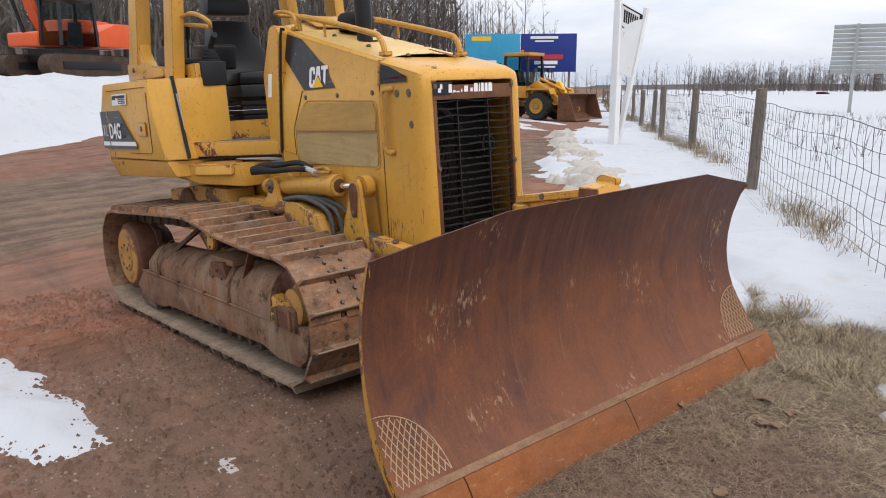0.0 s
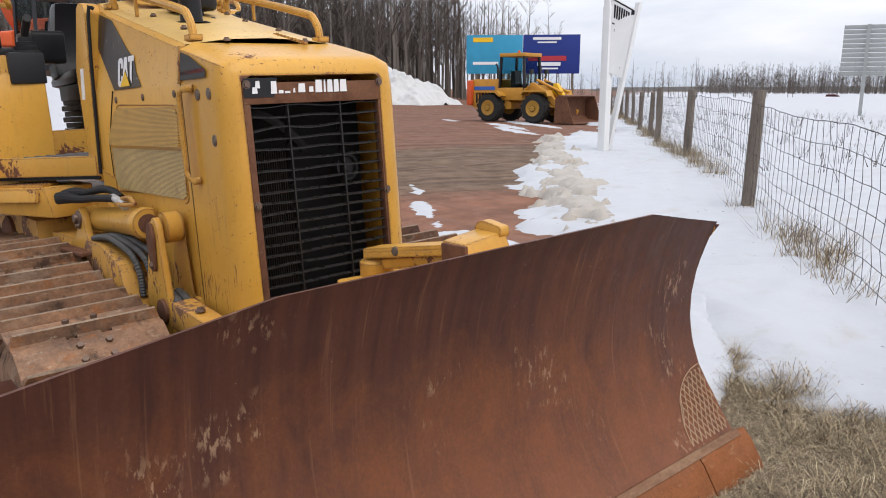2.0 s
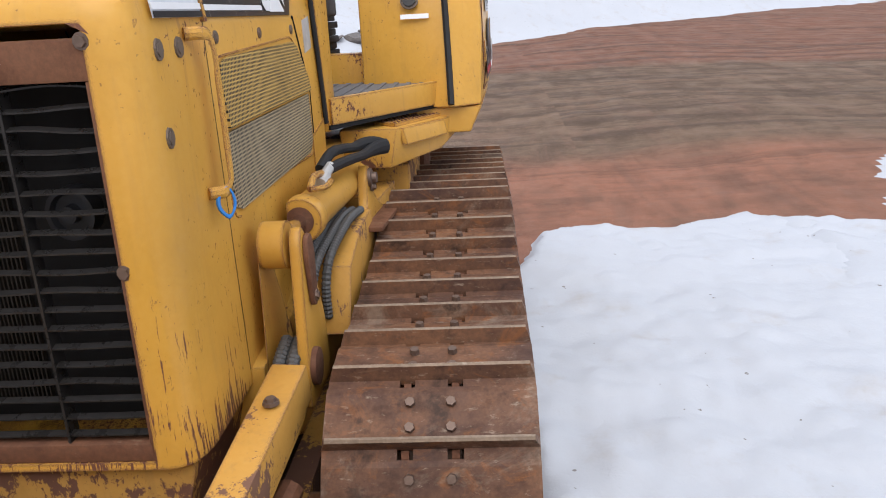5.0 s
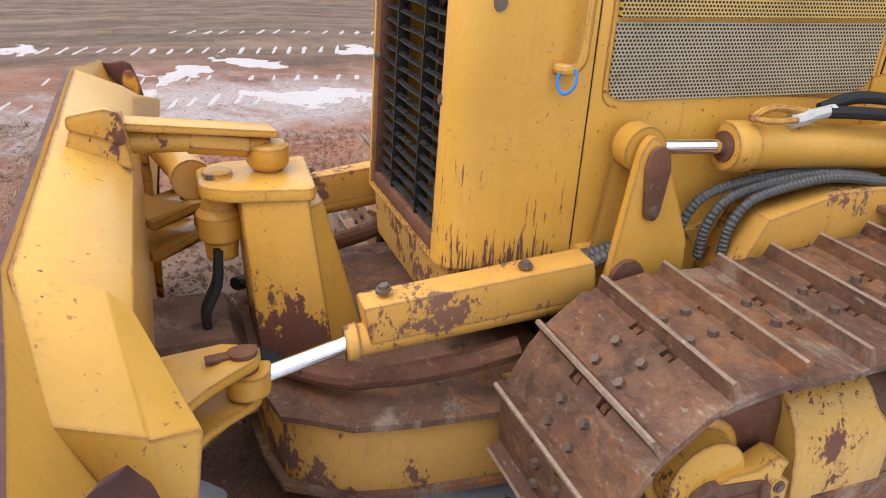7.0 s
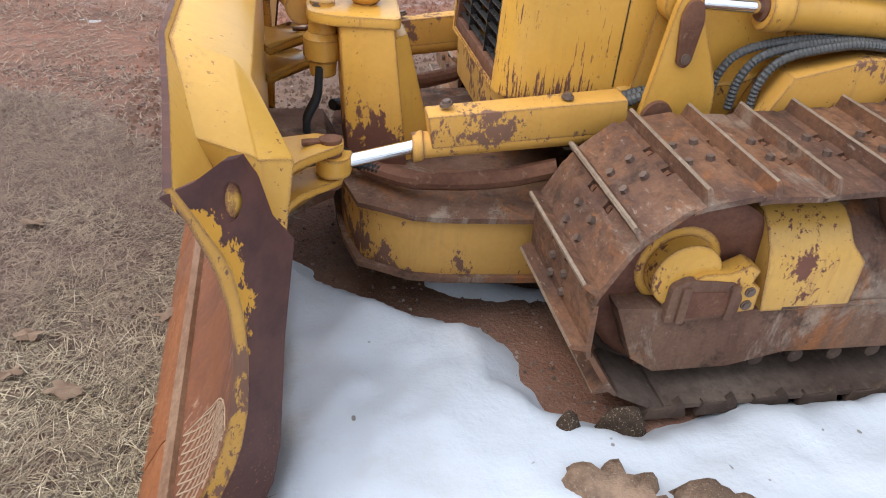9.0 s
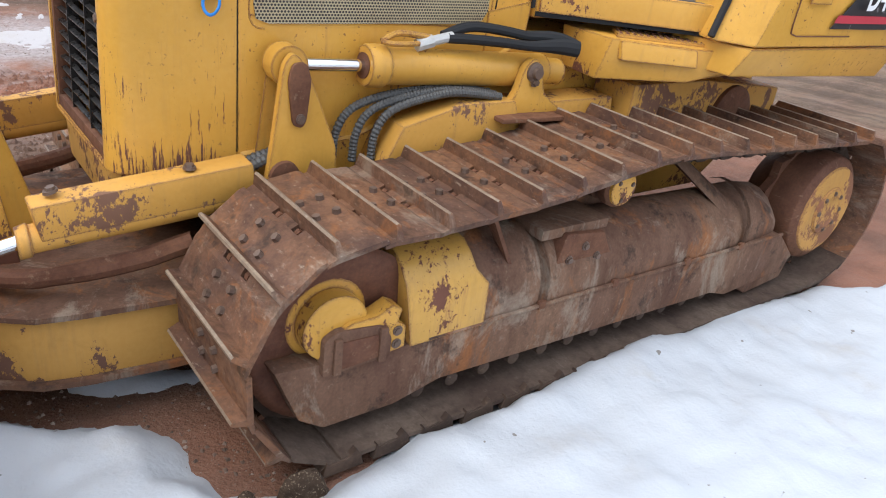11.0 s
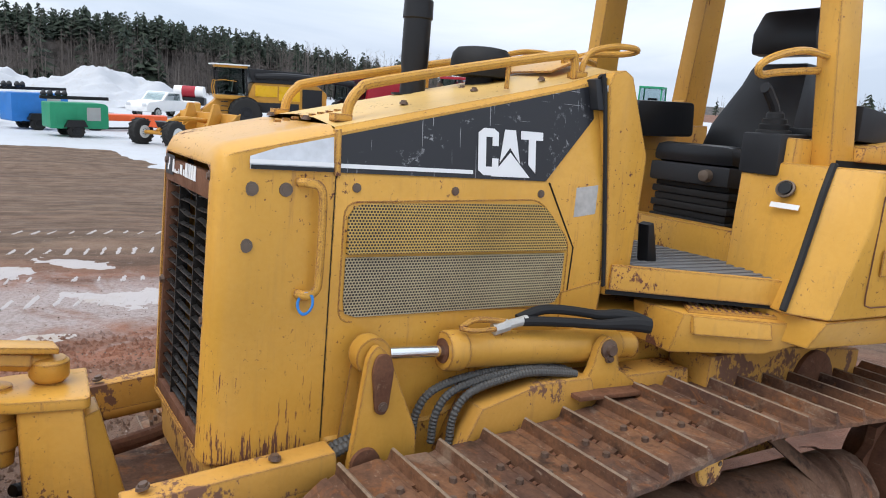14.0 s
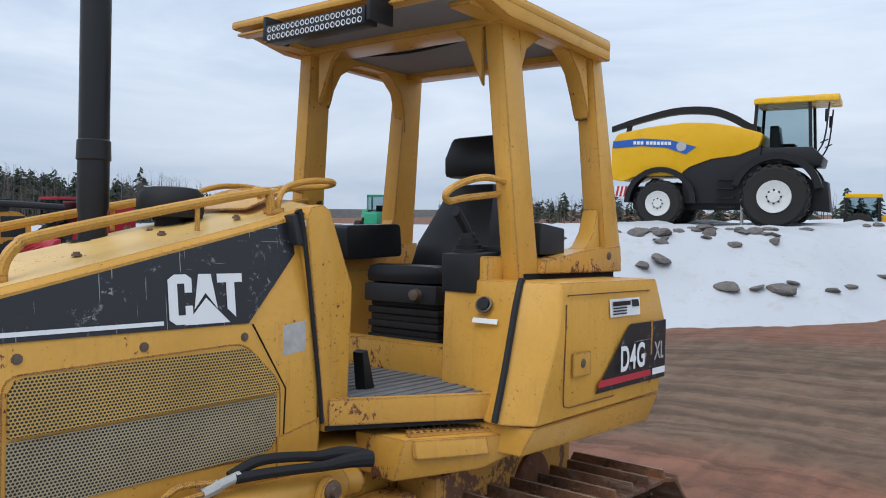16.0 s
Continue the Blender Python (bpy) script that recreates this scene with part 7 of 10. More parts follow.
        for dx, dy in ((0.0, 0.0), (-0.012, -s * 0.018)):
            both = [[bm.verts.new((x + dx, yy(x) + dy, z)) for x, z in line] for line in (outline, hole)]
            edges = [bm.edges.new((l[i - 1], l[i])) for l in both for i in range(len(l))]
            bmesh.ops.triangle_fill(bm, edges=edges, use_beauty=True)
            loops.append(both)
        for a, b in zip(*loops):
            for i in range(len(a)):
                bm.faces.new((a[i - 1], a[i], b[i], b[i - 1]))
        bmesh.ops.recalc_face_normals(bm, faces=bm.faces)
        ep = part("end_plate", bm, ENDPLATE, DZ, "blade end plate worn from yellow to brown steel", 0.003)
        bm = B()
        ring = [(2.430 + 0.034 * math.cos(a), 0.800 + 0.055 * math.sin(a)) for a in [2 * math.pi * i / 18 for i in range(18)]]
        hexa(bm, [(x - 0.016, yy(x) - s * 0.022, z) for x, z in ring], [(x - 0.022, yy(x) - s * 0.030, z) for x, z in ring])
        part("eye_backing", bm, YEL_BACK, ep)
    # yellow back: sloping top plate, rear plate, ribs
    bm = B()
    rings = []
    for y in (-1.10, -0.70, 0.82, 1.04):
        dz = 0 if -0.75 < y < 0.9 else -0.12
        rings.append([bm.verts.new((x - (0.0 if dz == 0 else 0.048 if z > 0.5 else 0.0), y, z + (dz if z > 0.5 else 0))) for x, z in ((2.570, 0.966), (2.432, 0.915), (2.395, 0.875), (2.392, 0.14), (2.45, 0.03), (2.52, 0.06), (2.44, 0.30), (2.43, 0.55), (2.46, 0.74), (2.53, 0.90))])
    for a, b in zip(rings, rings[1:]):
        n = len(a)
        for i in range(n):
            bm.faces.new((a[i], a[(i + 1) % n], b[(i + 1) % n], b[i]))
    bm.faces.new(rings[0])
    bm.faces.new(rings[-1][::-1])
    bk = part("blade_back", bm, YEL_BACK, DZ, "yellow painted back of the blade", 0.006)
    for y in (0.95, 0.68, -0.72, -1.0):
        bm = B()
        box(bm, 2.365, 2.40, y - 0.012, y + 0.012, 0.10, 0.72)
        part("back_rib", bm, YEL_W, bk, bevel=0.005)
    # raised box and lifting lug at the middle of the top edge
    bm = B()
    hexa(bm, [(2.545, -0.05, 0.93), (2.39, -0.05, 0.89), (2.39, 0.135, 0.89), (2.545, 0.135, 0.93)], [(2.52, -0.045, 0.988), (2.41, -0.045, 0.99), (2.41, 0.115, 1.008), (2.52, 0.125, 1.005)])
    bx = part("top_box", bm, YEL_W, bk, "speckled yellow link bracket", 0.008)
    bm = B()
    prism(bm, rounded([(2.53, 0.99), (2.53, 1.02), (2.44, 1.035), (2.41, 1.02), (2.40, 0.95)], 0.012, 3), "y", 0.095, 0.135)
    part("bracket_ear", bm, YEL_W, bx, bevel=0.004)
    bm = B()
    box(bm, 2.42, 2.535, -0.058, -0.044, 0.925, 0.985)
    part("bracket_weld", bm, RUSTY, bx, bevel=0.004)
    # hard-facing weld mesh on both lower corners
    def on_face(z):
        for (x0, z0), (x1, z1) in zip(front, front[1:]):
            if z1 <= z <= z0:
                return x0 + (x1 - x0) * (z0 - z) / (z0 - z1)
        return 2.64

    def end_rake(v, s):
        return 0.62 * max(0.0, 2.535 - on_face(0.04 + v)) if s > 0 else 0.0

    for s, y in ((1, L - 0.005), (-1, Rr + 0.005)):
        bm = B()
        R0 = 0.245
        # two families of slanting lines, kept inside a quarter disc
        for lean_u in (0.55, -0.55):
            for k in range(-6, 17):
                line = []
                for j in range(17):
                    v = R0 * j / 16
                    u = 0.027 * k + lean_u * v
                    if u > 0.004 and u * u + v * v < R0 * R0:
                        line.append((u, v))
                if len(line) > 1:
                    tube(bm, [(on_face(0.04 + v) + 0.002, y - s * u - end_rake(v, s), 0.04 + v) for u, v in line], 0.0024, 4, 1)
        arc = [(R0 * math.cos(a), R0 * math.sin(a)) for a in [math.pi / 2 * i / 12 for i in range(13)]]
        tube(bm, [(on_face(0.04 + v) + 0.002, y - s * u - end_rake(v, s), 0.04 + v) for u, v in arc], 0.0024, 4, 1)
        part("weld_mesh", bm, WELD, mb, "pale weld bead mesh on the blade corner")


def end_plate_mat():
    """Yellow left along the front and below the eye, scoured to brown steel behind and underneath."""
    m = Mat("end_plate_paint")
    x = m.math("SUBTRACT", m.axis(0), 0.055)
    z = m.math("DIVIDE", m.math("ADD", m.axis(2), 0.0914), 1.051)
    up = m.math("SUBTRACT", z, 0.5)
    v = m.math("DIVIDE", m.math("SUBTRACT", m.math("ADD", 2.445, m.math("MULTIPLY", m.math("MULTIPLY", up, up), 0.75)), x), 0.085)
    t = m.ramp(z, (0.02, 0.05), (0.22, 0.20), (0.45, 0.30), (0.57, 0.52), (0.76, 0.72), (0.835, 0.36), (0.88, 0.05))
    n = m.math("ADD", m.math("MULTIPLY", m.noise(13, 6, 0.75), 1.5), m.math("MULTIPLY", m.noise(70, 4, 0.75, m.stretch(1, 1, 0.45, (0, 0.5, 0))), 1.1))
    f = m.math("ADD", m.math("SUBTRACT", v, t), m.math("SUBTRACT", n, 1.28))
    mask = m.ramp(f, (0.0, 0.0), (0.02, 1.0))
    cut = m.noise(9, 3, 0.6, m.stretch(14, 14, 1.6, (0, 0.75, 0)))
    mask = m.math("MAXIMUM", mask, m.math("MULTIPLY", m.ramp(cut, (0.60, 0.0), (0.62, 1.0)), m.ramp(f, (-0.35, 0.0), (-0.15, 1.0))))
    mask = m.math("MAXIMUM", mask, m.ramp(v, (0.05, 1.0), (0.08, 0.0)))
    mask = m.math("MAXIMUM", mask, m.ramp(m.noise(60, 3, 0.6), (0.66, 0.0), (0.68, 1.0)))
    big = m.noise(8, 6, 0.7)
    steel = m.mix(m.ramp(big, (0.35, 0.0), (0.65, 1.0)), (0.062, 0.026, 0.022), (0.105, 0.043, 0.032))
    steel = m.mix(m.math("MULTIPLY", m.ramp(m.noise(120, 2), (0.62, 0.0), (0.70, 0.8)), m.ramp(z, (0.05, 1.0), (0.3, 0.0))), steel, (0.30, 0.13, 0.06))
    yellow = m.mix(big, (0.46, 0.22, 0.028), (0.60, 0.30, 0.035))
    m.bump(m.math("SUBTRACT", m.math("MULTIPLY", big, 0.4), m.math("MULTIPLY", mask, 0.5)), 0.3, 0.004)
    return m.done(m.mix(mask, yellow, steel), 0.55, 0.0, 0.25)


ENDPLATE = end_plate_mat()
WELD = plain("pale_weld_bead", (0.40, 0.27, 0.17), 0.55, 0.2, 0.3, 40)
BEAD = rusty("tan_scuffed_joint", (0.20, 0.095, 0.05), (0.28, 0.16, 0.09), (0.42, 0.31, 0.21), 0.6, 2.0, (1, 0.4, 1), 0.5)
blade()

# -- the chassis is shorter and its hood a little wider than first drawn: settle all the parts built so far --
SETTLE = ((2.6, 0.0), (2.1, 0.015), (1.65, 0.018), (1.58, 0.038), (1.24, 0.042), (0.87, 0.050), (0.48, 0.062), (-0.1, 0.09), (-0.58, 0.115), (-0.84, 0.13), (-1.19, 0.15), (-1.45, 0.13), (-2.5, 0.12))


def settle(p):
    x, y, z = p
    dx = SETTLE[0][1]
    for (xa, da), (xb, db) in zip(SETTLE, SETTLE[1:]):
        if xb <= x <= xa:
            dx = da + (db - da) * (xa - x) / (xa - xb)
            break
    s, ay = (1 if y > 0 else -1), abs(y)
    front = smooth(-0.15, 0.25, x) * (1 - smooth(2.2, 2.5, x))
    lifts = smooth(0.42, 0.47, ay) * (1 - smooth(0.66, 0.8, ay))
    dy = -s * front * (0.018 * smooth(0.05, 0.36, ay) + (0.04 - 0.02 * smooth(1.25, 1.5, x)) * lifts)
    # rod ends on the blade stand a little wider
    dy += s * 0.075 * smooth(2.1, 2.19, x) * (1 - smooth(2.42, 2.46, x)) * smooth(0.30, 0.40, ay) * (1 - smooth(0.64, 0.7, ay))
    # cab and tanks sit higher, the tower and its link lower
    dz = 0.045 * (1 - smooth(0.08, 0.28, x)) * smooth(0.94, 1.03, z) * (1 - 0.55 * smooth(1.45, 1.65, z))
    dz -= 0.035 * smooth(1.85, 2.0, x) * smooth(0.2, 0.55, z) * (1 - smooth(2.34, 2.40, x))
    # the blade is deeper and wider
    k = smooth(2.355, 2.365, x)
    dx += 0.04 * k
    dz += k * (0.051 * z - 0.0914)
    dy += k * s * 0.045 * smooth(0.9, 1.29, ay)
    return Vector((x + dx, y + dy, z + dz))


done, moved = set(), set()
for ob in DZ.children_recursive:
    if ob.type != "MESH" or (ob.parent is not DZ and ob.parent.name in moved):
        continue
    if ob.matrix_basis == Matrix.Identity(4):
        if ob.data.name not in done:
            done.add(ob.data.name)
            for v in ob.data.vertices:
                v.co = settle(v.co)
    else:
        moved.add(ob.name)
        ob.matrix_basis = Matrix.Translation(settle(ob.matrix_basis.translation) - ob.matrix_basis.translation) @ ob.matrix_basis


for side in (1, -1):
    tracks(side)


# -- canopy --
def lean(bm):
    """The roof sits a little higher on the far side."""
    for v in bm.verts:
        v.co.z -= 0.03 * v.co.y * smooth(1.7, 2.75, v.co.z)
    return bm


def canopy_side(s):
    bm = B()
    w = 0.0 if s > 0 else 0.03
    hexa(bm, [(-0.585, s * (0.66 + w), 1.62), (-0.75, s * (0.66 + w), 1.62), (-0.75, s * (0.75 + w), 1.62), (-0.585, s * (0.75 + w), 1.62)],
         [(-0.565, s * (0.55 + w), 2.80), (-0.71, s * (0.55 + w), 2.80), (-0.71, s * (0.645 + w), 2.80), (-0.565, s * (0.645 + w), 2.80)])
    post = part("front_post", lean(bm), YEL, DZ, "yellow canopy post", 0.012)
    bm = B()
    d = 0.045 if s > 0 else 0.0
    hexa(bm, [(-1.30 - d, s * 0.66, 1.70), (-1.50 - d * 0.6, s * 0.66, 1.70), (-1.50 - d * 0.6, s * 0.775, 1.70), (-1.30 - d, s * 0.775, 1.70)],
         [(-1.31 - d, s * 0.56, 2.80), (-1.455, s * 0.56, 2.80), (-1.455, s * 0.67, 2.80), (-1.31 - d, s * 0.67, 2.80)])
    part("rear_post", lean(bm), YEL, DZ, "yellow canopy post", 0.012)
    # rounded knees between posts, roof and base
    for pts in ([(-0.70, 2.50), (-0.705, 2.80), (-1.00, 2.80), (-0.86, 2.755), (-0.765, 2.69), (-0.72, 2.60)], [(-1.33, 2.44), (-1.33, 2.80), (-1.06, 2.80), (-1.17, 2.755), (-1.255, 2.68), (-1.30, 2.57)], [(-1.33, 1.72), (-1.33, 1.98), (-1.27, 1.86), (-1.20, 1.79), (-1.08, 1.735)]):
        bm = B()
        prism(bm, pts, "y", 0.56, 0.65)
        for v in bm.verts:
            v.co.y = s * (v.co.y + 0.10 * (1 - smooth(1.7, 2.8, v.co.z)))
        part("post_knee", lean(bm), YEL, DZ, bevel=0.01)
    # gusset of the front post under the roof, facing forward
    bm = B()
    prism(bm, [(s * 0.54, 2.50), (s * 0.54, 2.80), (s * 0.34, 2.80), (s * 0.44, 2.72)], "x", -0.60, -0.575)
    part("post_gusset", lean(bm), YEL, post, bevel=0.006)
    # foot rail between the posts, over the tank
    bm = B()
    prism(bm, [(-0.74, 1.655), (-1.51, 1.655), (-1.50, 1.79), (-1.12, 1.765), (-0.76, 1.715)], "y", s * 0.62, s * 0.78)
    base = part("post_base", bm, YEL_W, DZ, bevel=0.01)
    bm = B()
    box(bm, -1.48, -0.62, s * 0.64, s * 0.75, 1.60, 1.657)
    part("base_gap", bm, DARK, base)
    bm = B()
    bolt(bm, (-1.36, s * 0.782, 1.735), (0, s, 0), 0.014, 0.008)
    part("bolt", bm, BOLT, base)
    bm = B()
    prism(bm, [(-0.80, 1.74), (-0.80, 1.885), (-1.02, 1.865), (-1.02, 1.74)], "y", s * 0.58, s * 0.72)
    part("rear_box", bm, PLASTIC, DZ, bevel=0.01)
    # arm rail from the post forward
    bm = B()
    yy = s * 0.67
    tube(bm, [(-0.60, yy, 2.055), (-0.46, yy - s * 0.02, 2.065), (-0.30, yy - s * 0.02, 2.03), (-0.225, yy - s * 0.04, 1.985), (-0.265, yy - s * 0.06, 1.955), (-0.38, yy - s * 0.06, 1.975), (-0.60, yy - s * 0.03, 2.005)], 0.015, 8)
    part("hand_rail", bm, YEL, DZ)


def canopy():
    bm = B()
    box(bm, -1.43, -0.16, -0.74, 0.74, 2.805, 2.868)
    for v in bm.verts:
        if v.co.x > -0.5 and v.co.z < 2.82:
            v.co.z += 0.02
    roof = part("canopy_roof", lean(bm), YEL, DZ, "yellow canopy roof with a folded rim", 0.02)
    bm = B()
    box(bm, -1.38, -0.20, -0.66, 0.66, 2.797, 2.812)
    part("roof_lining", lean(bm), ROOFGREY, roof)
    for a, b, z in ((-0.24, -0.17, 2.79), (-0.74, -0.55, 2.765), (-1.43, -1.30, 2.765)):
        bm = B()
        box(bm, a, b, -0.70, 0.70, z, 2.806)
        part("roof_beam", lean(bm), YEL, roof, bevel=0.008)
    for s in (1, -1):
        bm = B()
        prism(bm, [(-1.43, 2.76), (-1.43, 2.83), (-0.165, 2.855), (-0.165, 2.835), (-0.50, 2.765)], "y", s * 0.665, s * 0.735)
        part("roof_rail", lean(bm), YEL, roof, bevel=0.01)
        bm = B()
        box(bm, -1.40, -0.30, s * 0.56, s * 0.668, 2.775, 2.806)
        part("inner_rail", lean(bm), YEL, roof, bevel=0.008)
    bm = B()
    tube(bm, [(-0.79, -0.45, 2.79), (-0.82, -0.1, 2.78), (-0.78, 0.3, 2.79), (-0.62, 0.50, 2.785)], 0.008, 6)
    part("roof_cable", lean(bm), RUBBER, roof)
    # work-light bar
    bm = B()
    box(bm, -0.135, -0.055, -0.32, 0.32, 2.685, 2.765)
    bar = part("light_bar", lean(bm), BLACK, DZ, "black LED light bar under the roof", 0.01)
    for r in range(2):
        for k in range(19):
            bm = B()
            y, z = -0.2925 + 0.0325 * k, 2.707 + 0.036 * r
            lathe(bm, (-0.057, y, z), (1, 0, 0), [(0, 0.0135), (0.004, 0.0135), (0.001, 0.006)], 10)
            part("led_lens", lean(bm), LED, bar)
    for y in (-0.335, 0.335):
        bm = B()
        box(bm, -0.20, -0.06, y - 0.012, y + 0.012, 2.70, 2.81)
        part("bar_bracket", lean(bm), BLACK, bar, bevel=0.004)


LED = plain("led_lens", (0.62, 0.63, 0.65), 0.15)
for side in (1, -1):
    canopy_side(side)
canopy()

# ---- the yard behind: machines, fence, signs ----
TYRE = plain("tyre_rubber", (0.022, 0.021, 0.02), 0.8, 0, 0.4, 10, 0.4)
DARKRED = plain("dark_red_car_paint", (0.10, 0.02, 0.022), 0.4)
RIM_W = plain("white_rim", (0.62, 0.62, 0.60), 0.5)
RIM_Y = plain("yellow_rim", (0.36, 0.19, 0.03), 0.6, 0, 0.3, 6)
NH_Y = plain("bright_yellow_paint", (0.72, 0.40, 0.012), 0.3, 0, 0.08, 3)
LOADER_Y = plain("loader_orange_yellow", (0.50, 0.24, 0.035), 0.5, 0, 0.3, 3)
ORANGE = plain("orange_paint", (0.62, 0.095, 0.025), 0.45, 0, 0.2, 3)
REDP = plain("red_machine_paint", (0.33, 0.018, 0.03), 0.45, 0, 0.25, 2)
GREENP = plain("green_cabinet_paint", (0.02, 0.24, 0.12), 0.45, 0, 0.2, 3)
BLUEP = plain("blue_cabinet_paint", (0.025, 0.16, 0.46), 0.45, 0, 0.2, 3)
TEAL = plain("teal_poster", (0.03, 0.28, 0.46), 0.5, 0, 0.2, 1)
NAVY = plain("navy_poster", (0.012, 0.03, 0.19), 0.5, 0, 0.2, 1)
GALV = plain("galvanised_sheet", (0.36, 0.37, 0.36), 0.5, 0.4, 0.15, 4)
WOODGREY = rusty("weathered_post_wood", (0.15, 0.125, 0.105), (0.23, 0.19, 0.16), (0.32, 0.28, 0.24), 0.9, 4, (1, 1, 0.15), 0.3)
WIRE = plain("rusty_fence_wire", (0.045, 0.036, 0.031), 0.6, 0.4, 0.3)
WHITEP = plain("white_painted_wood", (0.72, 0.72, 0.71), 0.55, 0, 0.08, 3)
BLUEDEC = plain("blue_decal", (0.03, 0.11, 0.40), 0.4)
ASPHALT = plain("worn_asphalt", (0.10, 0.10, 0.10), 0.85, 0, 0.2, 1)


def at(x, y, yaw, z=None):
    return Matrix.Translation((x, y, ground_z(x, y) if z is None else z)) @ Matrix.Rotation(radians(yaw), 4, "Z")


def wheel(name, parent, c, r, w, rim_mat, lugs=18, rim=0.55, label="", apart=False):
    """A lugged tyre with a dished rim; the axle runs along local y."""
    bm = B()
    lathe(bm, (c[0], c[1] - w / 2, c[2]), (0, 1, 0), [(0.0, r * rim), (0.0, r * 0.86), (w * 0.12, r * 0.95), (w * 0.3, r * 0.965), (w * 0.7, r * 0.965), (w * 0.88, r * 0.95), (w, r * 0.86), (w, r * rim)], 32)
    lug_sets = []
    for k in range(lugs):
        for sgn in (1, -1):
            a = 2 * math.pi * (k + (0.5 if sgn < 0 else 0)) / lugs
            a2 = a + 0.5 * 2 * math.pi / lugs * 1.2
            p = lambda ang, rr, yy: (c[0] + rr * math.cos(ang), c[1] + sgn * yy, c[2] + rr * math.sin(ang))
            da = 0.16 * 2 * math.pi / lugs
            lb = B() if apart else bm
            hexa(lb, [p(a - da, r * 0.94, w * 0.5), p(a + da, r * 0.94, w * 0.5), p(a2 + da, r * 0.95, 0.0), p(a2 - da, r * 0.95, 0.0)],
                 [p(a - da, r, w * 0.49), p(a + da, r, w * 0.49), p(a2 + da, r, 0.0), p(a2 - da, r, 0.0)])
            if apart:
                lug_sets.append(lb)
    wh = part(name, bm, TYRE, parent, label or "black lugged tyre")
    for lb in lug_sets:
        part("tyre_lug", lb, TYRE, wh)
    for sgn in (1, -1):
        bm = B()
        lathe(bm, (c[0], c[1] + sgn * w * 0.5, c[2]), (0, sgn, 0), [(0.002, r * rim * 1.06), (0.035, r * rim * 1.04), (0.03, r * rim * 0.95), (0.012, r * rim * 0.86), (0.010, r * 0.2), (0.05, r * 0.17), (0.055, r * 0.03)], 28)
        part("rim", bm, rim_mat, wh)
        for k in range(8):
            bm = B()
            a = 2 * math.pi * k / 8
            cyl(bm, (c[0] + r * 0.2 * math.cos(a), c[1] + sgn * w * 0.50, c[2] + r * 0.2 * math.sin(a)), (c[0] + r * 0.2 * math.cos(a), c[1] + sgn * (w * 0.50 + 0.04), c[2] + r * 0.2 * math.sin(a)), r * 0.035, seg=6)
            part("wheel_nut", bm, BLACK, wh)
    return wh


def window_cab(parent, x0, x1, y0, y1, z0, z1, mat, taper=0.1, roof_mat=None, post=0.05):
    """A glazed cab: corner posts, roof, and panes set in all four sides."""
    t = taper
    bm = B()
    lo = [(x0, y0), (x1, y0), (x1, y1), (x0, y1)]
    hi = [(x0 + t, y0 + t * 0.5), (x1 - t, y0 + t * 0.5), (x1 - t, y1 - t * 0.5), (x0 + t, y1 - t * 0.5)]
    cabp = None
    for (a, b), (c, d) in zip(lo, hi):
        bm = B()
        hexa(bm, [(a - post, b - post, z0), (a + post, b - post, z0), (a + post, b + post, z0), (a - post, b + post, z0)], [(c - post, d - post, z1), (c + post, d - post, z1), (c + post, d + post, z1), (c - post, d + post, z1)])
        pt = part("cab_post", bm, mat, cabp or parent)
        cabp = cabp or pt
    bm = B()
    box(bm, x0 - 0.02, x1 + 0.05, y0 - 0.03, y1 + 0.03, z1 - 0.02, z1 + 0.14)
    part("cab_roof", bm, roof_mat or mat, parent, bevel=0.03)
    for i in range(4):
        j = (i + 1) % 4
        bm = B()
        quad = [Vector((*lo[i], z0)), Vector((*lo[j], z0)), Vector((*hi[j], z1)), Vector((*hi[i], z1))]
        n = (quad[1] - quad[0]).cross(quad[3] - quad[0]).normalized() * 0.006
        hexa(bm, [tuple(q - n) for q in quad], [tuple(q + n) for q in quad])
        part("cab_pane", bm, GLASSM, cabp)
    bm = B()
    prism(bm, rounded([(x0 + 0.25 * (x1 - x0), z0), (x0 + 0.25 * (x1 - x0), z0 + 0.55 * (z1 - z0)), (x0 + 0.4 * (x1 - x0), z0 + 0.55 * (z1 - z0)), (x0 + 0.45 * (x1 - x0), z0 + 0.2), (x0 + 0.7 * (x1 - x0), z0 + 0.2), (x0 + 0.7 * (x1 - x0), z0)], 0.04), "y", y0 + 0.3 * (y1 - y0), y0 + 0.7 * (y1 - y0))
    part("cab_seat", bm, BLACK, cabp)
    return cabp


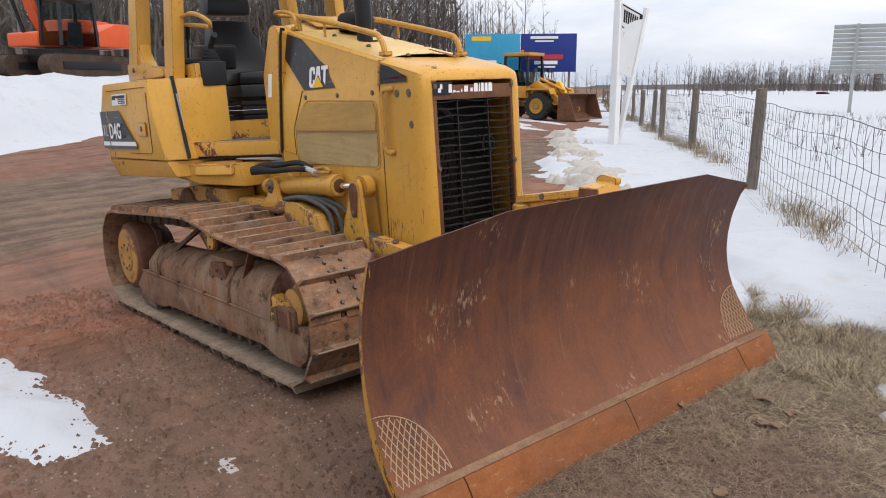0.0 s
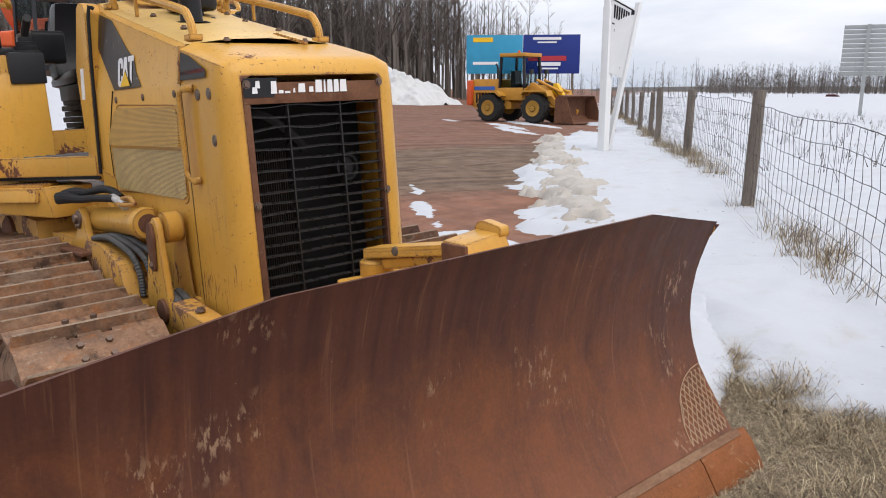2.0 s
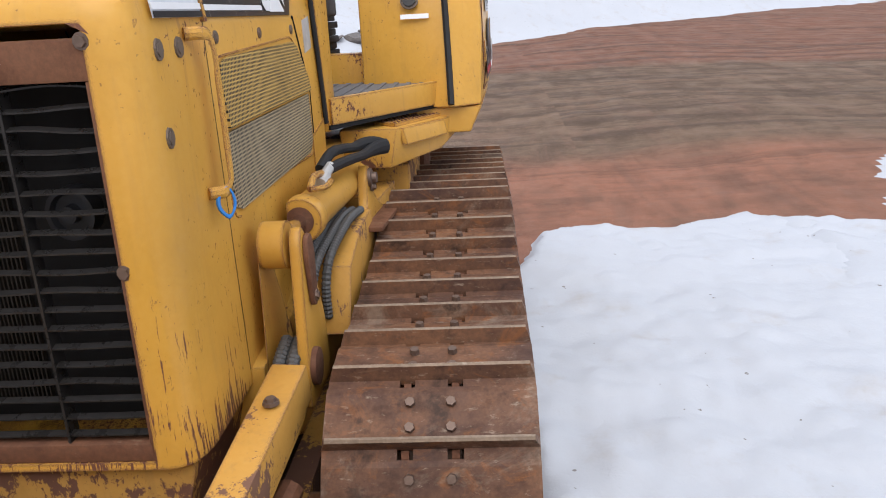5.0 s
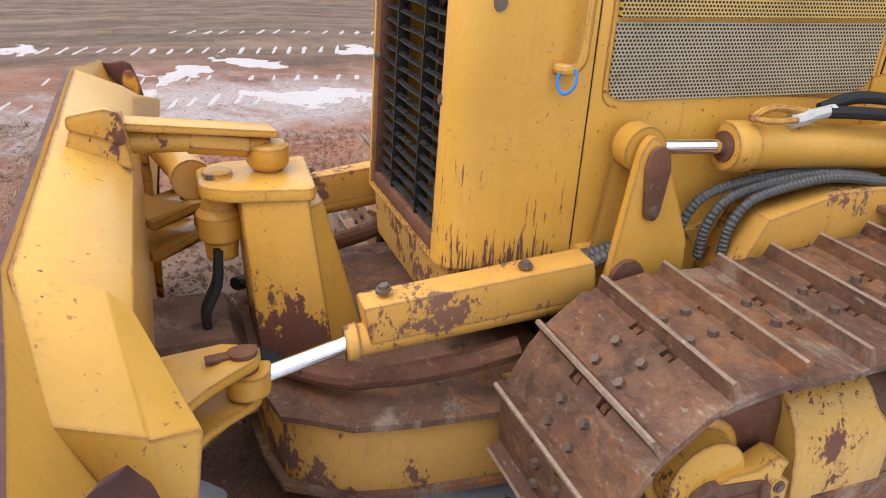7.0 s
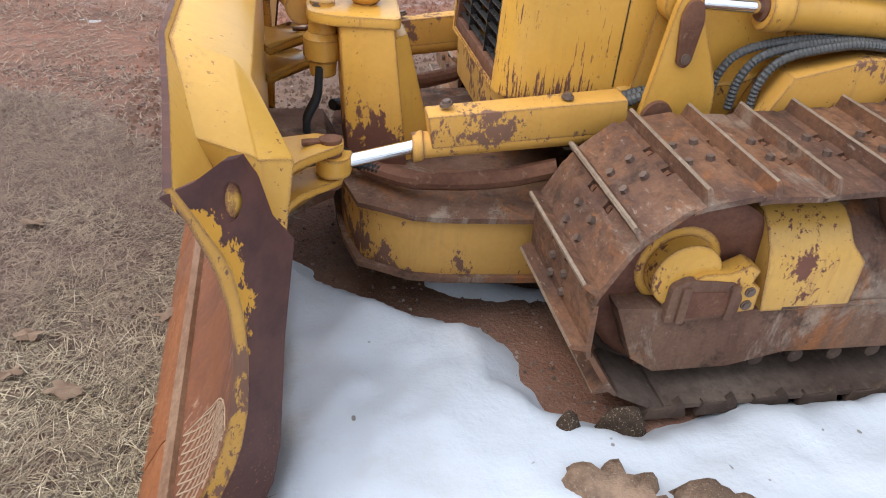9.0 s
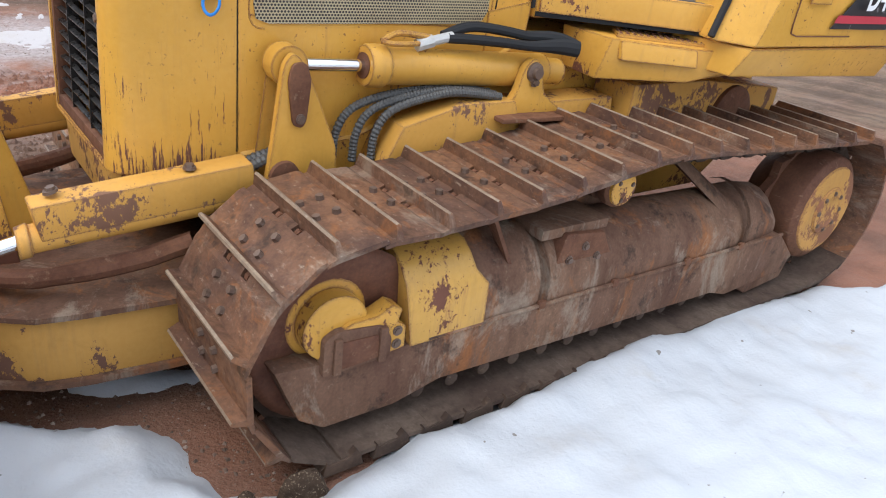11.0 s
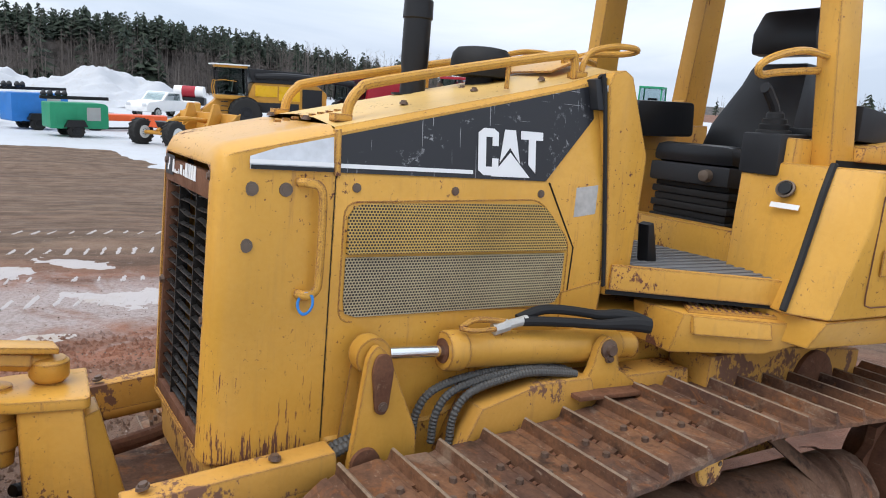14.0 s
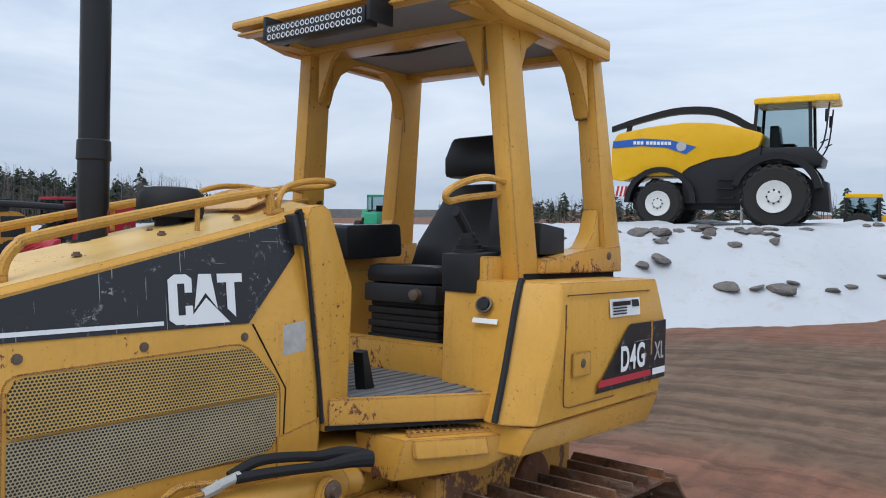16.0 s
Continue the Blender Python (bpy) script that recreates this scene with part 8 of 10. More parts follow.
# -- forage harvester on the bank --
def harvester():
    h = root("forage_harvester", at(-21.79, -5.43, 98, 1.35) @ Matrix.Scale(0.985, 4), "large yellow and black forage harvester parked on the bank", "harvester")
    for y in (-1.15, 1.15):
        wheel("front_wheel", h, (1.78, y, 0.95), 0.95, 0.62, RIM_W, 20, 0.47, "", True)
        wheel("rear_wheel", h, (-1.58, y * 0.95, 0.74), 0.74, 0.5, RIM_W, 20, 0.5, "", True)
    bm = B()
    prism(bm, rounded([(-3.15, 1.5), (-3.18, 2.6), (-3.0, 2.98), (-2.0, 3.15), (-0.9, 3.25), (-0.07, 3.2), (0.68, 3.05), (1.4, 2.82), (1.28, 2.4), (0.68, 2.18), (-0.07, 2.1), (-0.75, 1.85), (-1.0, 1.6), (-2.4, 1.6), (-2.75, 1.45)], 0.12, 4), "y", -1.1, 1.1)
    part("engine_cover", bm, NH_Y, h, "bright yellow engine covers", 0.05)
    for s in (1, -1):
        bm = B()
        prism(bm, [(-3.12, 2.52), (-3.12, 2.74), (-2.2, 2.80), (-1.3, 2.72), (-0.5, 2.48), (-0.82, 2.26), (-1.4, 2.48), (-2.2, 2.56)], "y", s * 1.105, s * 1.115)
        dec = part("blue_decal", bm, BLUEDEC, h)
        for k in range(10):
            bm = B()
            x = -2.45 + 0.115 * k + (0.06 if k > 2 else 0)
            box(bm, x, x + 0.085, s * 1.115, s * 1.122, 2.62 - 0.006 * k, 2.72 - 0.006 * k)
            part("white_mark", bm, WHITE, dec)
        bm = B()
        lathe(bm, (-0.95, s * 1.115, 2.51), (0, s, 0), [(0, 0.15), (0.008, 0.15), (0.008, 0.02)], 18)
        part("round_mark", bm, SILVER, dec)
        # arches
        for cx, cz, r0, r1, a0, a1 in ((-1.58, 0.77, 0.95, 1.12, 0, 180), (1.78, 1.0, 1.05, 1.25, 10, 165)):
            bm = B()
            arc = [(cx + r1 * math.cos(radians(a0 + (a1 - a0) * k / 14)), cz + r1 * math.sin(radians(a0 + (a1 - a0) * k / 14))) for k in range(15)]
            arc += [(cx + r0 * math.cos(radians(a1 - (a1 - a0) * k / 14)), cz + r0 * math.sin(radians(a1 - (a1 - a0) * k / 14))) for k in range(15)]
            prism(bm, arc, "y", s * 0.75, s * 1.2)
            part("wheel_arch", bm, BLACK, h)
        bm = B()
        prism(bm, rounded([(-0.85, 0.75), (-0.95, 1.72), (-0.6, 1.98), (-0.07, 2.16), (0.68, 2.26), (1.35, 2.5), (1.3, 1.6), (0.8, 0.75)], 0.05), "y", s * 0.7, s * 1.05)
        part("side_panel", bm, BLACK, h, bevel=0.02)
        for k in range(4):
            bm = B()
            box(bm, 0.15, 0.65, s * 1.05, s * 1.2, 0.62 + 0.28 * k, 0.66 + 0.28 * k)
            part("ladder_rung", bm, BLACK, h)
        bm = B()
        cyl(bm, (0.88, s * 1.15, 0.05), (0.88, s * 1.15, 1.0), 0.05, seg=10)
        part("ladder_post", bm, GALV, h)
        bm = B()
        prism(bm, [(-3.0, 0.95), (-3.0, 1.3), (-2.6, 1.3), (-2.6, 0.95)], "y", s * 0.6, s * 1.15)
        tail = part("tail_panel", bm, WHITE, h, "red and white striped tail panel")
        for k in range(3):
            bm = B()
            prism(bm, [(-3.0 + 0.13 * k, 0.96), (-2.93 + 0.13 * k, 0.96), (-2.86 + 0.13 * k, 1.29), (-2.93 + 0.13 * k, 1.29)], "y", s * 1.15, s * 1.156)
            part("red_stripe", bm, RED, tail)
    bm = B()
    box(bm, -2.6, 2.6, -0.55, 0.55, 0.55, 1.3)
    part("chassis", bm, BLACK, h, bevel=0.04)
    window_cab(h, 1.1, 2.65, -0.85, 0.85, 2.35, 3.72, BLACK, 0.06, NH_Y, 0.045)
    bm = B()
    hexa(bm, [(1.05, -0.9, 3.74), (3.35, -0.9, 3.70), (3.35, 0.9, 3.70), (1.05, 0.9, 3.74)], [(1.15, -0.85, 3.90), (3.35, -0.85, 3.90), (3.35, 0.85, 3.90), (1.15, 0.85, 3.90)])
    part("roof_visor", bm, NH_Y, h, bevel=0.05)
    bm = B()
    prism(bm, [(1.05, 1.95), (1.15, 2.4), (2.7, 2.4), (3.0, 2.1), (2.95, 1.85)], "y", -1.0, 1.0)
    part("cab_floor", bm, BLACK, h, bevel=0.03)
    bm = B()
    prism(bm, [(2.4, 0.6), (2.5, 1.5), (3.1, 1.4), (3.2, 0.5)], "y", -0.6, 0.6)
    part("feed_housing", bm, BLACK, h, bevel=0.03)
    bm = B()
    pts = curve_pts([(1.2, 0, 2.95), (0.85, 0, 3.12), (0.38, 0, 3.42), (-0.3, 0, 3.68), (-1.35, 0, 3.73), (-2.48, 0, 3.52), (-3.5, 0, 3.24)], 5)
    rings = []
    for i, q in enumerate(pts):
        k = 0.15 - 0.06 * i / len(pts)
        rings.append([bm.verts.new(q + Vector((0, dy, dz))) for dy, dz in ((-k, -k), (k, -k), (k, k), (-k, k))])
    for a, b in zip(rings, rings[1:]):
        for i in range(4):
            bm.faces.new((a[i], a[(i + 1) % 4], b[(i + 1) % 4], b[i]))
    bm.faces.new(rings[0])
    bm.faces.new(rings[-1])
    part("discharge_spout", bm, BLACK, h)
    bm = B()
    tube(bm, [(-2.9, 0, 3.36), (-2.95, 0, 3.1), (-3.0, 0, 2.95)], 0.09, 8)
    part("spout_flap", bm, BLACK, h)
    for y in (-0.95, 0.95):
        bm = B()
        tube(bm, [(2.75, y, 2.1), (3.0, y, 2.6), (3.1, y, 3.65)], 0.025, 6)
        tube(bm, [(2.9, y, 2.5), (3.1, y, 2.6)], 0.02, 6, 1)
        part("hand_rail", bm, BLACK, h)
        bm = B()
        box(bm, 3.0, 3.08, y - 0.12, y + 0.12, 3.1, 3.45)
        part("mirror", bm, BLACK, h, bevel=0.02)


harvester()


def yellow_tractor():
    h = root("yellow_tractor", at(-31.5, -2.2, 100, 0.75), "small yellow tractor with a glazed cab", "tractor")
    for x, r in ((-0.9, 0.55), (1.0, 0.4)):
        for y in (-0.7, 0.7):
            wheel("wheel", h, (x, y, r), r, 0.35, RIM_Y, 14, 0.5)
    bm = B()
    prism(bm, rounded([(-0.2, 0.5), (-0.2, 0.95), (0.1, 1.08), (0.9, 1.05), (1.5, 0.85), (1.55, 0.5)], 0.1), "y", -0.4, 0.4)
    part("hood", bm, NH_Y, h, "", 0.05)
    window_cab(h, -1.4, -0.2, -0.6, 0.6, 0.7, 1.7, BLACK, 0.06, NH_Y, 0.05)


yellow_tractor()


# -- wheel loader by the lane --
def loader():
    h = root("wheel_loader", at(-20.35, 24.1, 10), "old orange-yellow wheel loader with a rusty bucket", "loader")
    for x in (-1.25, 1.2):
        for y in (-0.85, 0.85):
            wheel("wheel", h, (x, y, 0.66), 0.66, 0.48, RIM_Y, 16, 0.5)
    bm = B()
    prism(bm, rounded([(-2.7, 0.8), (-2.7, 1.75), (-2.5, 1.95), (-0.95, 1.95), (-0.9, 1.3), (-0.3, 0.9), (-0.3, 0.6), (-2.3, 0.6)], 0.08), "y", -0.6, 0.6)
    part("engine_hood", bm, LOADER_Y, h, "", 0.03)
    bm = B()
    box(bm, -2.75, -2.45, -0.75, 0.75, 0.75, 1.9)
    part("counterweight", bm, ORANGE, h, "orange counterweight", 0.06)
    for s in (1, -1):
        bm = B()
        box(bm, -2.4, -1.2, s * 0.605, s * 0.615, 1.45, 1.62)
        part("blue_stripe", bm, BLUEDEC, h)
    for s in (1, -1):
        for k in range(6):
            bm = B()
            box(bm, -2.3 + 0.18 * k, -2.2 + 0.18 * k, s * 0.6, s * 0.612, 0.85, 1.35)
            part("grille_slot", bm, BLACK, h)
        bm = B()
        prism(bm, rounded([(-2.05, 1.28), (-1.9, 1.42), (-0.75, 1.42), (-0.5, 1.2), (-0.6, 1.15), (-0.85, 1.34), (-1.85, 1.34)], 0.03), "y", s * 0.6, s * 1.12)
        part("rear_fender", bm, LOADER_Y, h)
        bm = B()
        tube(bm, [(0.42, s * 0.7, 1.1), (0.5, s * 0.78, 2.0), (0.42, s * 0.7, 2.6)], 0.02, 5, 2)
        part("grab_rail", bm, BLACK, h)
        bm = B()
        tube(bm, [(0.75, s * 0.62, 1.85), (0.8, s * 0.62, 2.2), (0.8, s * 0.5, 2.25)], 0.025, 5, 2)
        box(bm, 0.74, 0.86, s * 0.62 - 0.11, s * 0.62 + 0.11, 2.18, 2.36)
        part("work_lamp", bm, BLACK, h)
    bm = B()
    tube(bm, [(-1.7, 0.3, 1.9), (-1.7, 0.3, 2.5), (-1.8, 0.3, 2.65)], 0.05, 8, 2)
    part("exhaust_stack", bm, BLACK, h)
    bm = B()
    for k in range(4):
        tube(bm, [(0.9, -0.2 + 0.13 * k, 1.7), (1.4, -0.2 + 0.13 * k, 1.75), (2.1, -0.22 + 0.14 * k, 1.1)], 0.025, 5, 4)
    part("hose_bundle", bm, BLACK, h)
    bm = B()
    prism(bm, rounded([(1.5, 1.25), (1.65, 1.75), (1.8, 1.75), (2.45, 0.75), (2.35, 0.65), (1.75, 1.3)], 0.04), "y", -0.12, 0.12)
    part("bell_crank", bm, NH_Y, h, bevel=0.01)
    window_cab(h, -0.9, 0.45, -0.65, 0.65, 1.55, 2.95, BLACK, 0.06, LOADER_Y)
    bm = B()
    box(bm, -0.95, 0.5, -0.7, 0.7, 1.0, 1.56)
    part("cab_base", bm, LOADER_Y, h, bevel=0.03)
    bm = B()
    lathe(bm, (-0.3, 0, 3.08), (0, 0, 1), [(0, 0.07), (0.12, 0.06), (0.15, 0.02)], 12)
    part("beacon", bm, ORANGE, h)
    bm = B()
    prism(bm, [(0.4, 0.6), (0.4, 1.6), (0.8, 1.75), (1.3, 1.3), (1.7, 0.7)], "y", -0.45, 0.45)
    part("front_frame", bm, LOADER_Y, h, bevel=0.03)
    for s in (1, -1):
        bm = B()
        prism(bm, rounded([(0.65, 1.75), (0.85, 1.8), (1.7, 1.3), (2.6, 0.55), (2.5, 0.35), (1.5, 1.0), (0.7, 1.45)], 0.06), "y", s * 0.42, s * 0.56)
        part("lift_arm", bm, LOADER_Y, h, bevel=0.01)
        bm = B()
        cyl(bm, (0.9, s * 0.3, 1.9), (2.2, s * 0.3, 1.35), 0.06)
        part("tilt_cylinder", bm, LOADER_Y, h)
        bm = B()
        prism(bm, [(0.55, 1.25), (0.6, 1.45), (1.85, 1.45), (1.95, 1.2), (1.8, 1.38), (0.7, 1.38)], "y", s * 0.6, s * 1.1)
        part("fender", bm, LOADER_Y, h)
    bm = B()
    prof = [(2.4, 0.2), (2.45, 1.05), (2.62, 1.25), (3.0, 1.2), (2.95, 1.16), (2.66, 1.16), (2.53, 1.0), (2.52, 0.35), (2.7, 0.18), (3.35, 0.1), (3.4, 0.04), (2.6, 0.04)]
    prism(bm, prof, "y", -1.25, 1.25)
    bk = part("bucket", bm, RUSTY, h, "rusty brown loader bucket", 0.01)
    for s in (1, -1):
        bm = B()
        prism(bm, [(2.42, 0.06), (2.45, 1.1), (2.62, 1.24), (2.98, 1.18), (3.35, 0.1)], "y", s * 1.22, s * 1.26)
        part("bucket_side", bm, RUSTY, bk)


loader()


# -- orange excavator on the bank --
def excavator():
    h = root("excavator", at(-30.1, 6.34, -62, 1.88), "orange tracked excavator with a dark cab", "excavator")
    for y in (-1.2, 1.2):
        bm = B()
        lp = [(1.75 + 0.42 * math.cos(radians(-90 + 180 * k / 10)), 0.42 + 0.42 * math.sin(radians(-90 + 180 * k / 10))) for k in range(11)] + [(-1.75 + 0.42 * math.cos(radians(90 + 180 * k / 10)), 0.42 + 0.42 * math.sin(radians(90 + 180 * k / 10))) for k in range(11)]
        prism(bm, lp, "y", y - 0.3, y + 0.3)
        tr = part("crawler", bm, MUDSTEEL, h, "grey steel crawler")
        for k in range(26):
            bm = B()
            x = -1.8 + 0.144 * k
            box(bm, x, x + 0.05, y - 0.31, y + 0.31, 0.83, 0.875)
            part("crawler_bar", bm, MUDSTEEL, tr)
        bm = B()
        box(bm, -1.5, 1.5, y - 0.34, y + 0.34, 0.28, 0.56)
        part("crawler_frame", bm, BLACK, tr, bevel=0.03)
    bm = B()
    box(bm, -1.0, 1.0, -0.9, 0.9, 0.6, 1.1)
    part("car_body", bm, BLACK, h)
    bm = B()
    prism(bm, rounded([(-2.6, 1.15), (-2.6, 2.1), (-2.3, 2.35), (-0.4, 2.35), (-0.2, 1.9), (1.5, 1.7), (1.5, 1.15)], 0.1), "y", -1.35, 0.25)
    part("upper_body", bm, ORANGE, h, "", 0.04)
    bm = B()
    prism(bm, rounded([(-2.65, 1.2), (-2.65, 2.2), (-1.6, 2.2), (-0.6, 1.8), (-0.6, 1.2)], 0.1), "y", 0.25, 1.35)
    part("side_cover", bm, ORANGE, h, "", 0.04)
    window_cab(h, -0.5, 1.35, 0.3, 1.35, 1.2, 2.95, PLASTIC, 0.08)
    for q in ([(0.9, -0.2, 1.9), (1.5, -0.2, 3.4), (2.0, -0.2, 5.0), (2.2, -0.2, 6.6)],):
        bm = B()
        pts = curve_pts(q, 5)
        rings = []
        for i, p in enumerate(pts):
            k = 0.36 - 0.14 * i / len(pts)
            rings.append([bm.verts.new(p + Vector((dx * 0.7, dy, dx))) for dy, dx in ((-0.22, -k), (0.22, -k), (0.22, k), (-0.22, k))])
        for a, b in zip(rings, rings[1:]):
            for i in range(4):
                bm.faces.new((a[i], a[(i + 1) % 4], b[(i + 1) % 4], b[i]))
        bm.faces.new(rings[0])
        bm.faces.new(rings[-1])
        part("boom", bm, ORANGE, h)
    bm = B()
    cyl(bm, (1.3, -0.55, 1.5), (2.15, -0.55, 4.1), 0.08)
    part("boom_cylinder", bm, BLACK, h)


excavator()


# -- combine and the row of machines in the far yard --
def combine():
    h = root("combine_harvester", at(-12.97, -43.6, -12, -1.3), "yellow combine harvester with a black grain tank", "combine")
    for y in (-1.85, -1.2, 1.2, 1.85):
        wheel("drive_wheel", h, (0.9, y, 0.95), 0.95, 0.5, LOADER_Y if abs(y) < 1.5 else BLACK, 18, 0.38)
    for y in (-1.2, 1.2):
        wheel("steer_wheel", h, (-3.0, y, 0.6), 0.6, 0.4, LOADER_Y, 16, 0.5)
    bm = B()
    prism(bm, rounded([(-4.0, 1.2), (-4.0, 2.3), (-3.4, 2.75), (0.4, 2.75), (0.7, 1.9), (0.6, 1.3), (-2.0, 0.9)], 0.15), "y", -1.25, 1.25)
    body = part("body", bm, LOADER_Y, h, "", 0.05)
    for s in (1, -1):
        for x0, x1, z0, z1, mt in ((-3.7, -2.5, 1.35, 2.5, BLACK), (-2.35, -1.1, 1.75, 2.6, NH_Y), (-1.0, 0.3, 1.95, 2.6, NH_Y), (-2.3, 0.2, 1.0, 1.6, BLACK)):
            bm = B()
            box(bm, x0, x1, s * 1.25, s * 1.29, z0, z1)
            part("side_panel", bm, mt, body, bevel=0.01)
    bm = B()
    prism(bm, [(-2.9, 2.75), (-3.1, 3.45), (0.75, 3.55), (0.5, 2.75)], "y", -1.35, 1.35)
    part("grain_tank", bm, BLACK, h, "black folding grain tank", 0.03)
    window_cab(h, 0.75, 2.55, -1.05, 1.05, 1.95, 3.55, BLACK, 0.10, LOADER_Y, 0.06)
    bm = B()
    box(bm, 0.6, 2.85, -1.15, 1.15, 3.66, 3.74)
    part("roof_cap", bm, WHITEP, h, bevel=0.03)
    for s in (1, -1):
        bm = B()
        tube(bm, [(2.3, s * 1.05, 3.3), (2.7, s * 1.45, 3.3)], 0.02, 5, 1)
        box(bm, 2.66, 2.72, s * 1.4 - 0.1, s * 1.4 + 0.1, 2.95, 3.4)
        part("mirror", bm, BLACK, h)
    bm = B()
    box(bm, 0.9, 2.6, -1.5, 1.5, 1.72, 1.92)
    part("platform", bm, LOADER_Y, h, bevel=0.02)
    for y in (-1.45, -0.9, 0.9, 1.45):
        bm = B()
        tube(bm, [(2.6, y, 1.9), (2.6, y, 2.75), (1.4, y, 2.75)], 0.022, 5, 2)
        part("guard_rail", bm, LOADER_Y, h)
    bm = B()
    for k in range(5):
        box(bm, 1.9, 2.3, 1.5, 1.62, 0.5 + 0.26 * k, 0.55 + 0.26 * k)
    part("ladder", bm, BLACK, h)
    bm = B()
    prism(bm, [(1.0, 1.2), (1.1, 1.75), (2.5, 1.75), (2.7, 1.5), (3.6, 0.75), (3.45, 0.35), (1.8, 0.8)], "y", -0.8, 0.8)
    part("feeder_house", bm, LOADER_Y, h, "", 0.03)
    bm = B()
    prism(bm, [(3.4, 0.3), (3.4, 1.35), (3.7, 1.35), (3.75, 0.3)], "y", -1.0, 1.0)
    part("feeder_face", bm, LOADER_Y, h, bevel=0.02)
    bm = B()
    tube(bm, [(0.3, 1.35, 3.1), (-2.0, 1.5, 3.2), (-5.6, 1.55, 3.0)], 0.2, 10)
    part("unloading_auger", bm, BLACK, h)


combine()


def generator(x, y, yaw, mat, label, w=2.1, tall=1.05):
    h = root("light_tower_trailer", at(x, y, yaw), label, "generator", "trailers in the far yard")
    for s in (1, -1):
        wheel("wheel", h, (-0.2, s * 0.72, 0.34), 0.34, 0.2, BLACK, 14, 0.5)
    bm = B()
    prism(bm, rounded([(-w / 2, 0.42), (-w / 2, 0.42 + tall), (w / 2 - 0.15, 0.42 + tall), (w / 2, 0.30 + tall), (w / 2, 0.42)], 0.08), "y", -0.62, 0.62)
    cab = part("cabinet", bm, mat, h, "", 0.02)
    for s in (1, -1):
        bm = B()
        box(bm, -w * 0.4, -w * 0.05, s * 0.62, s * 0.63, 0.6, 0.3 + tall)
        part("cabinet_door", bm, mat, cab, bevel=0.004)
        bm = B()
        box(bm, w * 0.12, w * 0.36, s * 0.62, s * 0.632, 0.75, 0.25 + tall)
        part("vent_panel", bm, GALV, cab)
        bm = B()
        prism(bm, [(-0.65, 0.5), (-0.5, 0.78), (0.1, 0.78), (0.25, 0.5)], "y", s * 0.62, s * 0.86)
        part("mudguard", bm, BLACK, h)
    bm = B()
    tube(bm, [(w / 2 - 0.1, 0, 0.4), (w / 2 + 1.3, 0, 0.42)], 0.05, 6, 1)
    tube(bm, [(w / 2 + 1.1, 0, 0.1), (w / 2 + 1.1, 0, 0.6)], 0.035, 6, 1)
    part("drawbar", bm, BLACK, h)
    bm = B()
    box(bm, -w / 2 - 0.2, w / 2 + 0.2, -0.08, 0.08, 0.42 + tall + 0.12, 0.42 + tall + 0.26)
    mast = part("folded_mast", bm, BLACK, h, bevel=0.01)
    for k in range(4):
        bm = B()
        xx = -w / 2 - 0.1 + 0.28 * k
        lathe(bm, (xx, -0.2 + 0.13 * (k % 2), 0.42 + tall + 0.35), (1, 0.3, 0.2), [(-0.12, 0.06), (0.0, 0.14), (0.04, 0.14)], 12)
        part("flood_lamp", bm, PLASTIC, mast)


generator(-0.4, -37.2, 200, BLUEP, "blue light tower trailer with folded mast", 2.5, 1.25)
generator(-1.65, -33.2, 190, GREENP, "green light tower trailer with folded mast", 2.3, 1.05)


def drag_box():
    h = root("box_scraper", at(-5.45, -30.6, 33), "orange-yellow towed box scraper on large tyres", "scraper")
    for x, y in ((1.4, -0.9), (1.4, 0.9)):
        wheel("wheel", h, (x, y, 0.55), 0.55, 0.4, RIM_W, 16, 0.45)
    bm = B()
    prism(bm, [(-1.5, 0.15), (-1.75, 1.35), (-1.5, 1.35), (-1.2, 0.35), (-0.4, 0.3), (-0.4, 0.15)], "y", -1.6, 1.6)
    sb = part("scraper_box", bm, LOADER_Y, h, "", 0.02)
    for y in (-1.6, -0.55, 0.5, 1.55):
        bm = B()
        prism(bm, [(-1.52, 0.2), (-1.76, 1.4), (-0.5, 0.75), (-0.38, 0.2)], "y", y, y + 0.05)
        part("side_plate", bm, LOADER_Y, sb)
    for y in (-0.7, 0.7):
        bm = B()
        prism(bm, rounded([(-1.5, 1.1), (-1.3, 1.75), (-1.0, 1.75), (-0.5, 0.6), (-0.7, 0.5)], 0.05), "y", y, y + 0.12)
        part("lift_bracket", bm, LOADER_Y, h, bevel=0.01)
    bm = B()
    tube(bm, [(1.4, -0.8, 0.55), (1.4, 0.8, 0.55)], 0.08, 8, 1)
    tube(bm, [(1.4, 0, 0.6), (0.4, 0, 1.1), (-1.4, 0, 1.0)], 0.10, 8, 3)
    part("draft_frame", bm, LOADER_Y, h)
    bm = B()
    box(bm, 0.7, 1.3, -0.55, 0.55, 0.72, 1.0)
    part("weight_box", bm, BLACK, h, bevel=0.03)
    bm = B()
    prism(bm, [(1.62, 0.75), (1.62, 0.79), (1.62, 1.2)], "y", -0.01, 0.01)
    hexa(bm, [(1.62, -0.25, 0.78), (1.64, -0.25, 0.78), (1.64, 0.25, 0.78), (1.62, 0.25, 0.78)], [(1.62, -0.02, 1.15), (1.64, -0.02, 1.15), (1.64, 0.02, 1.15), (1.62, 0.02, 1.15)])
    part("warning_triangle", bm, ORANGE, h)


drag_box()


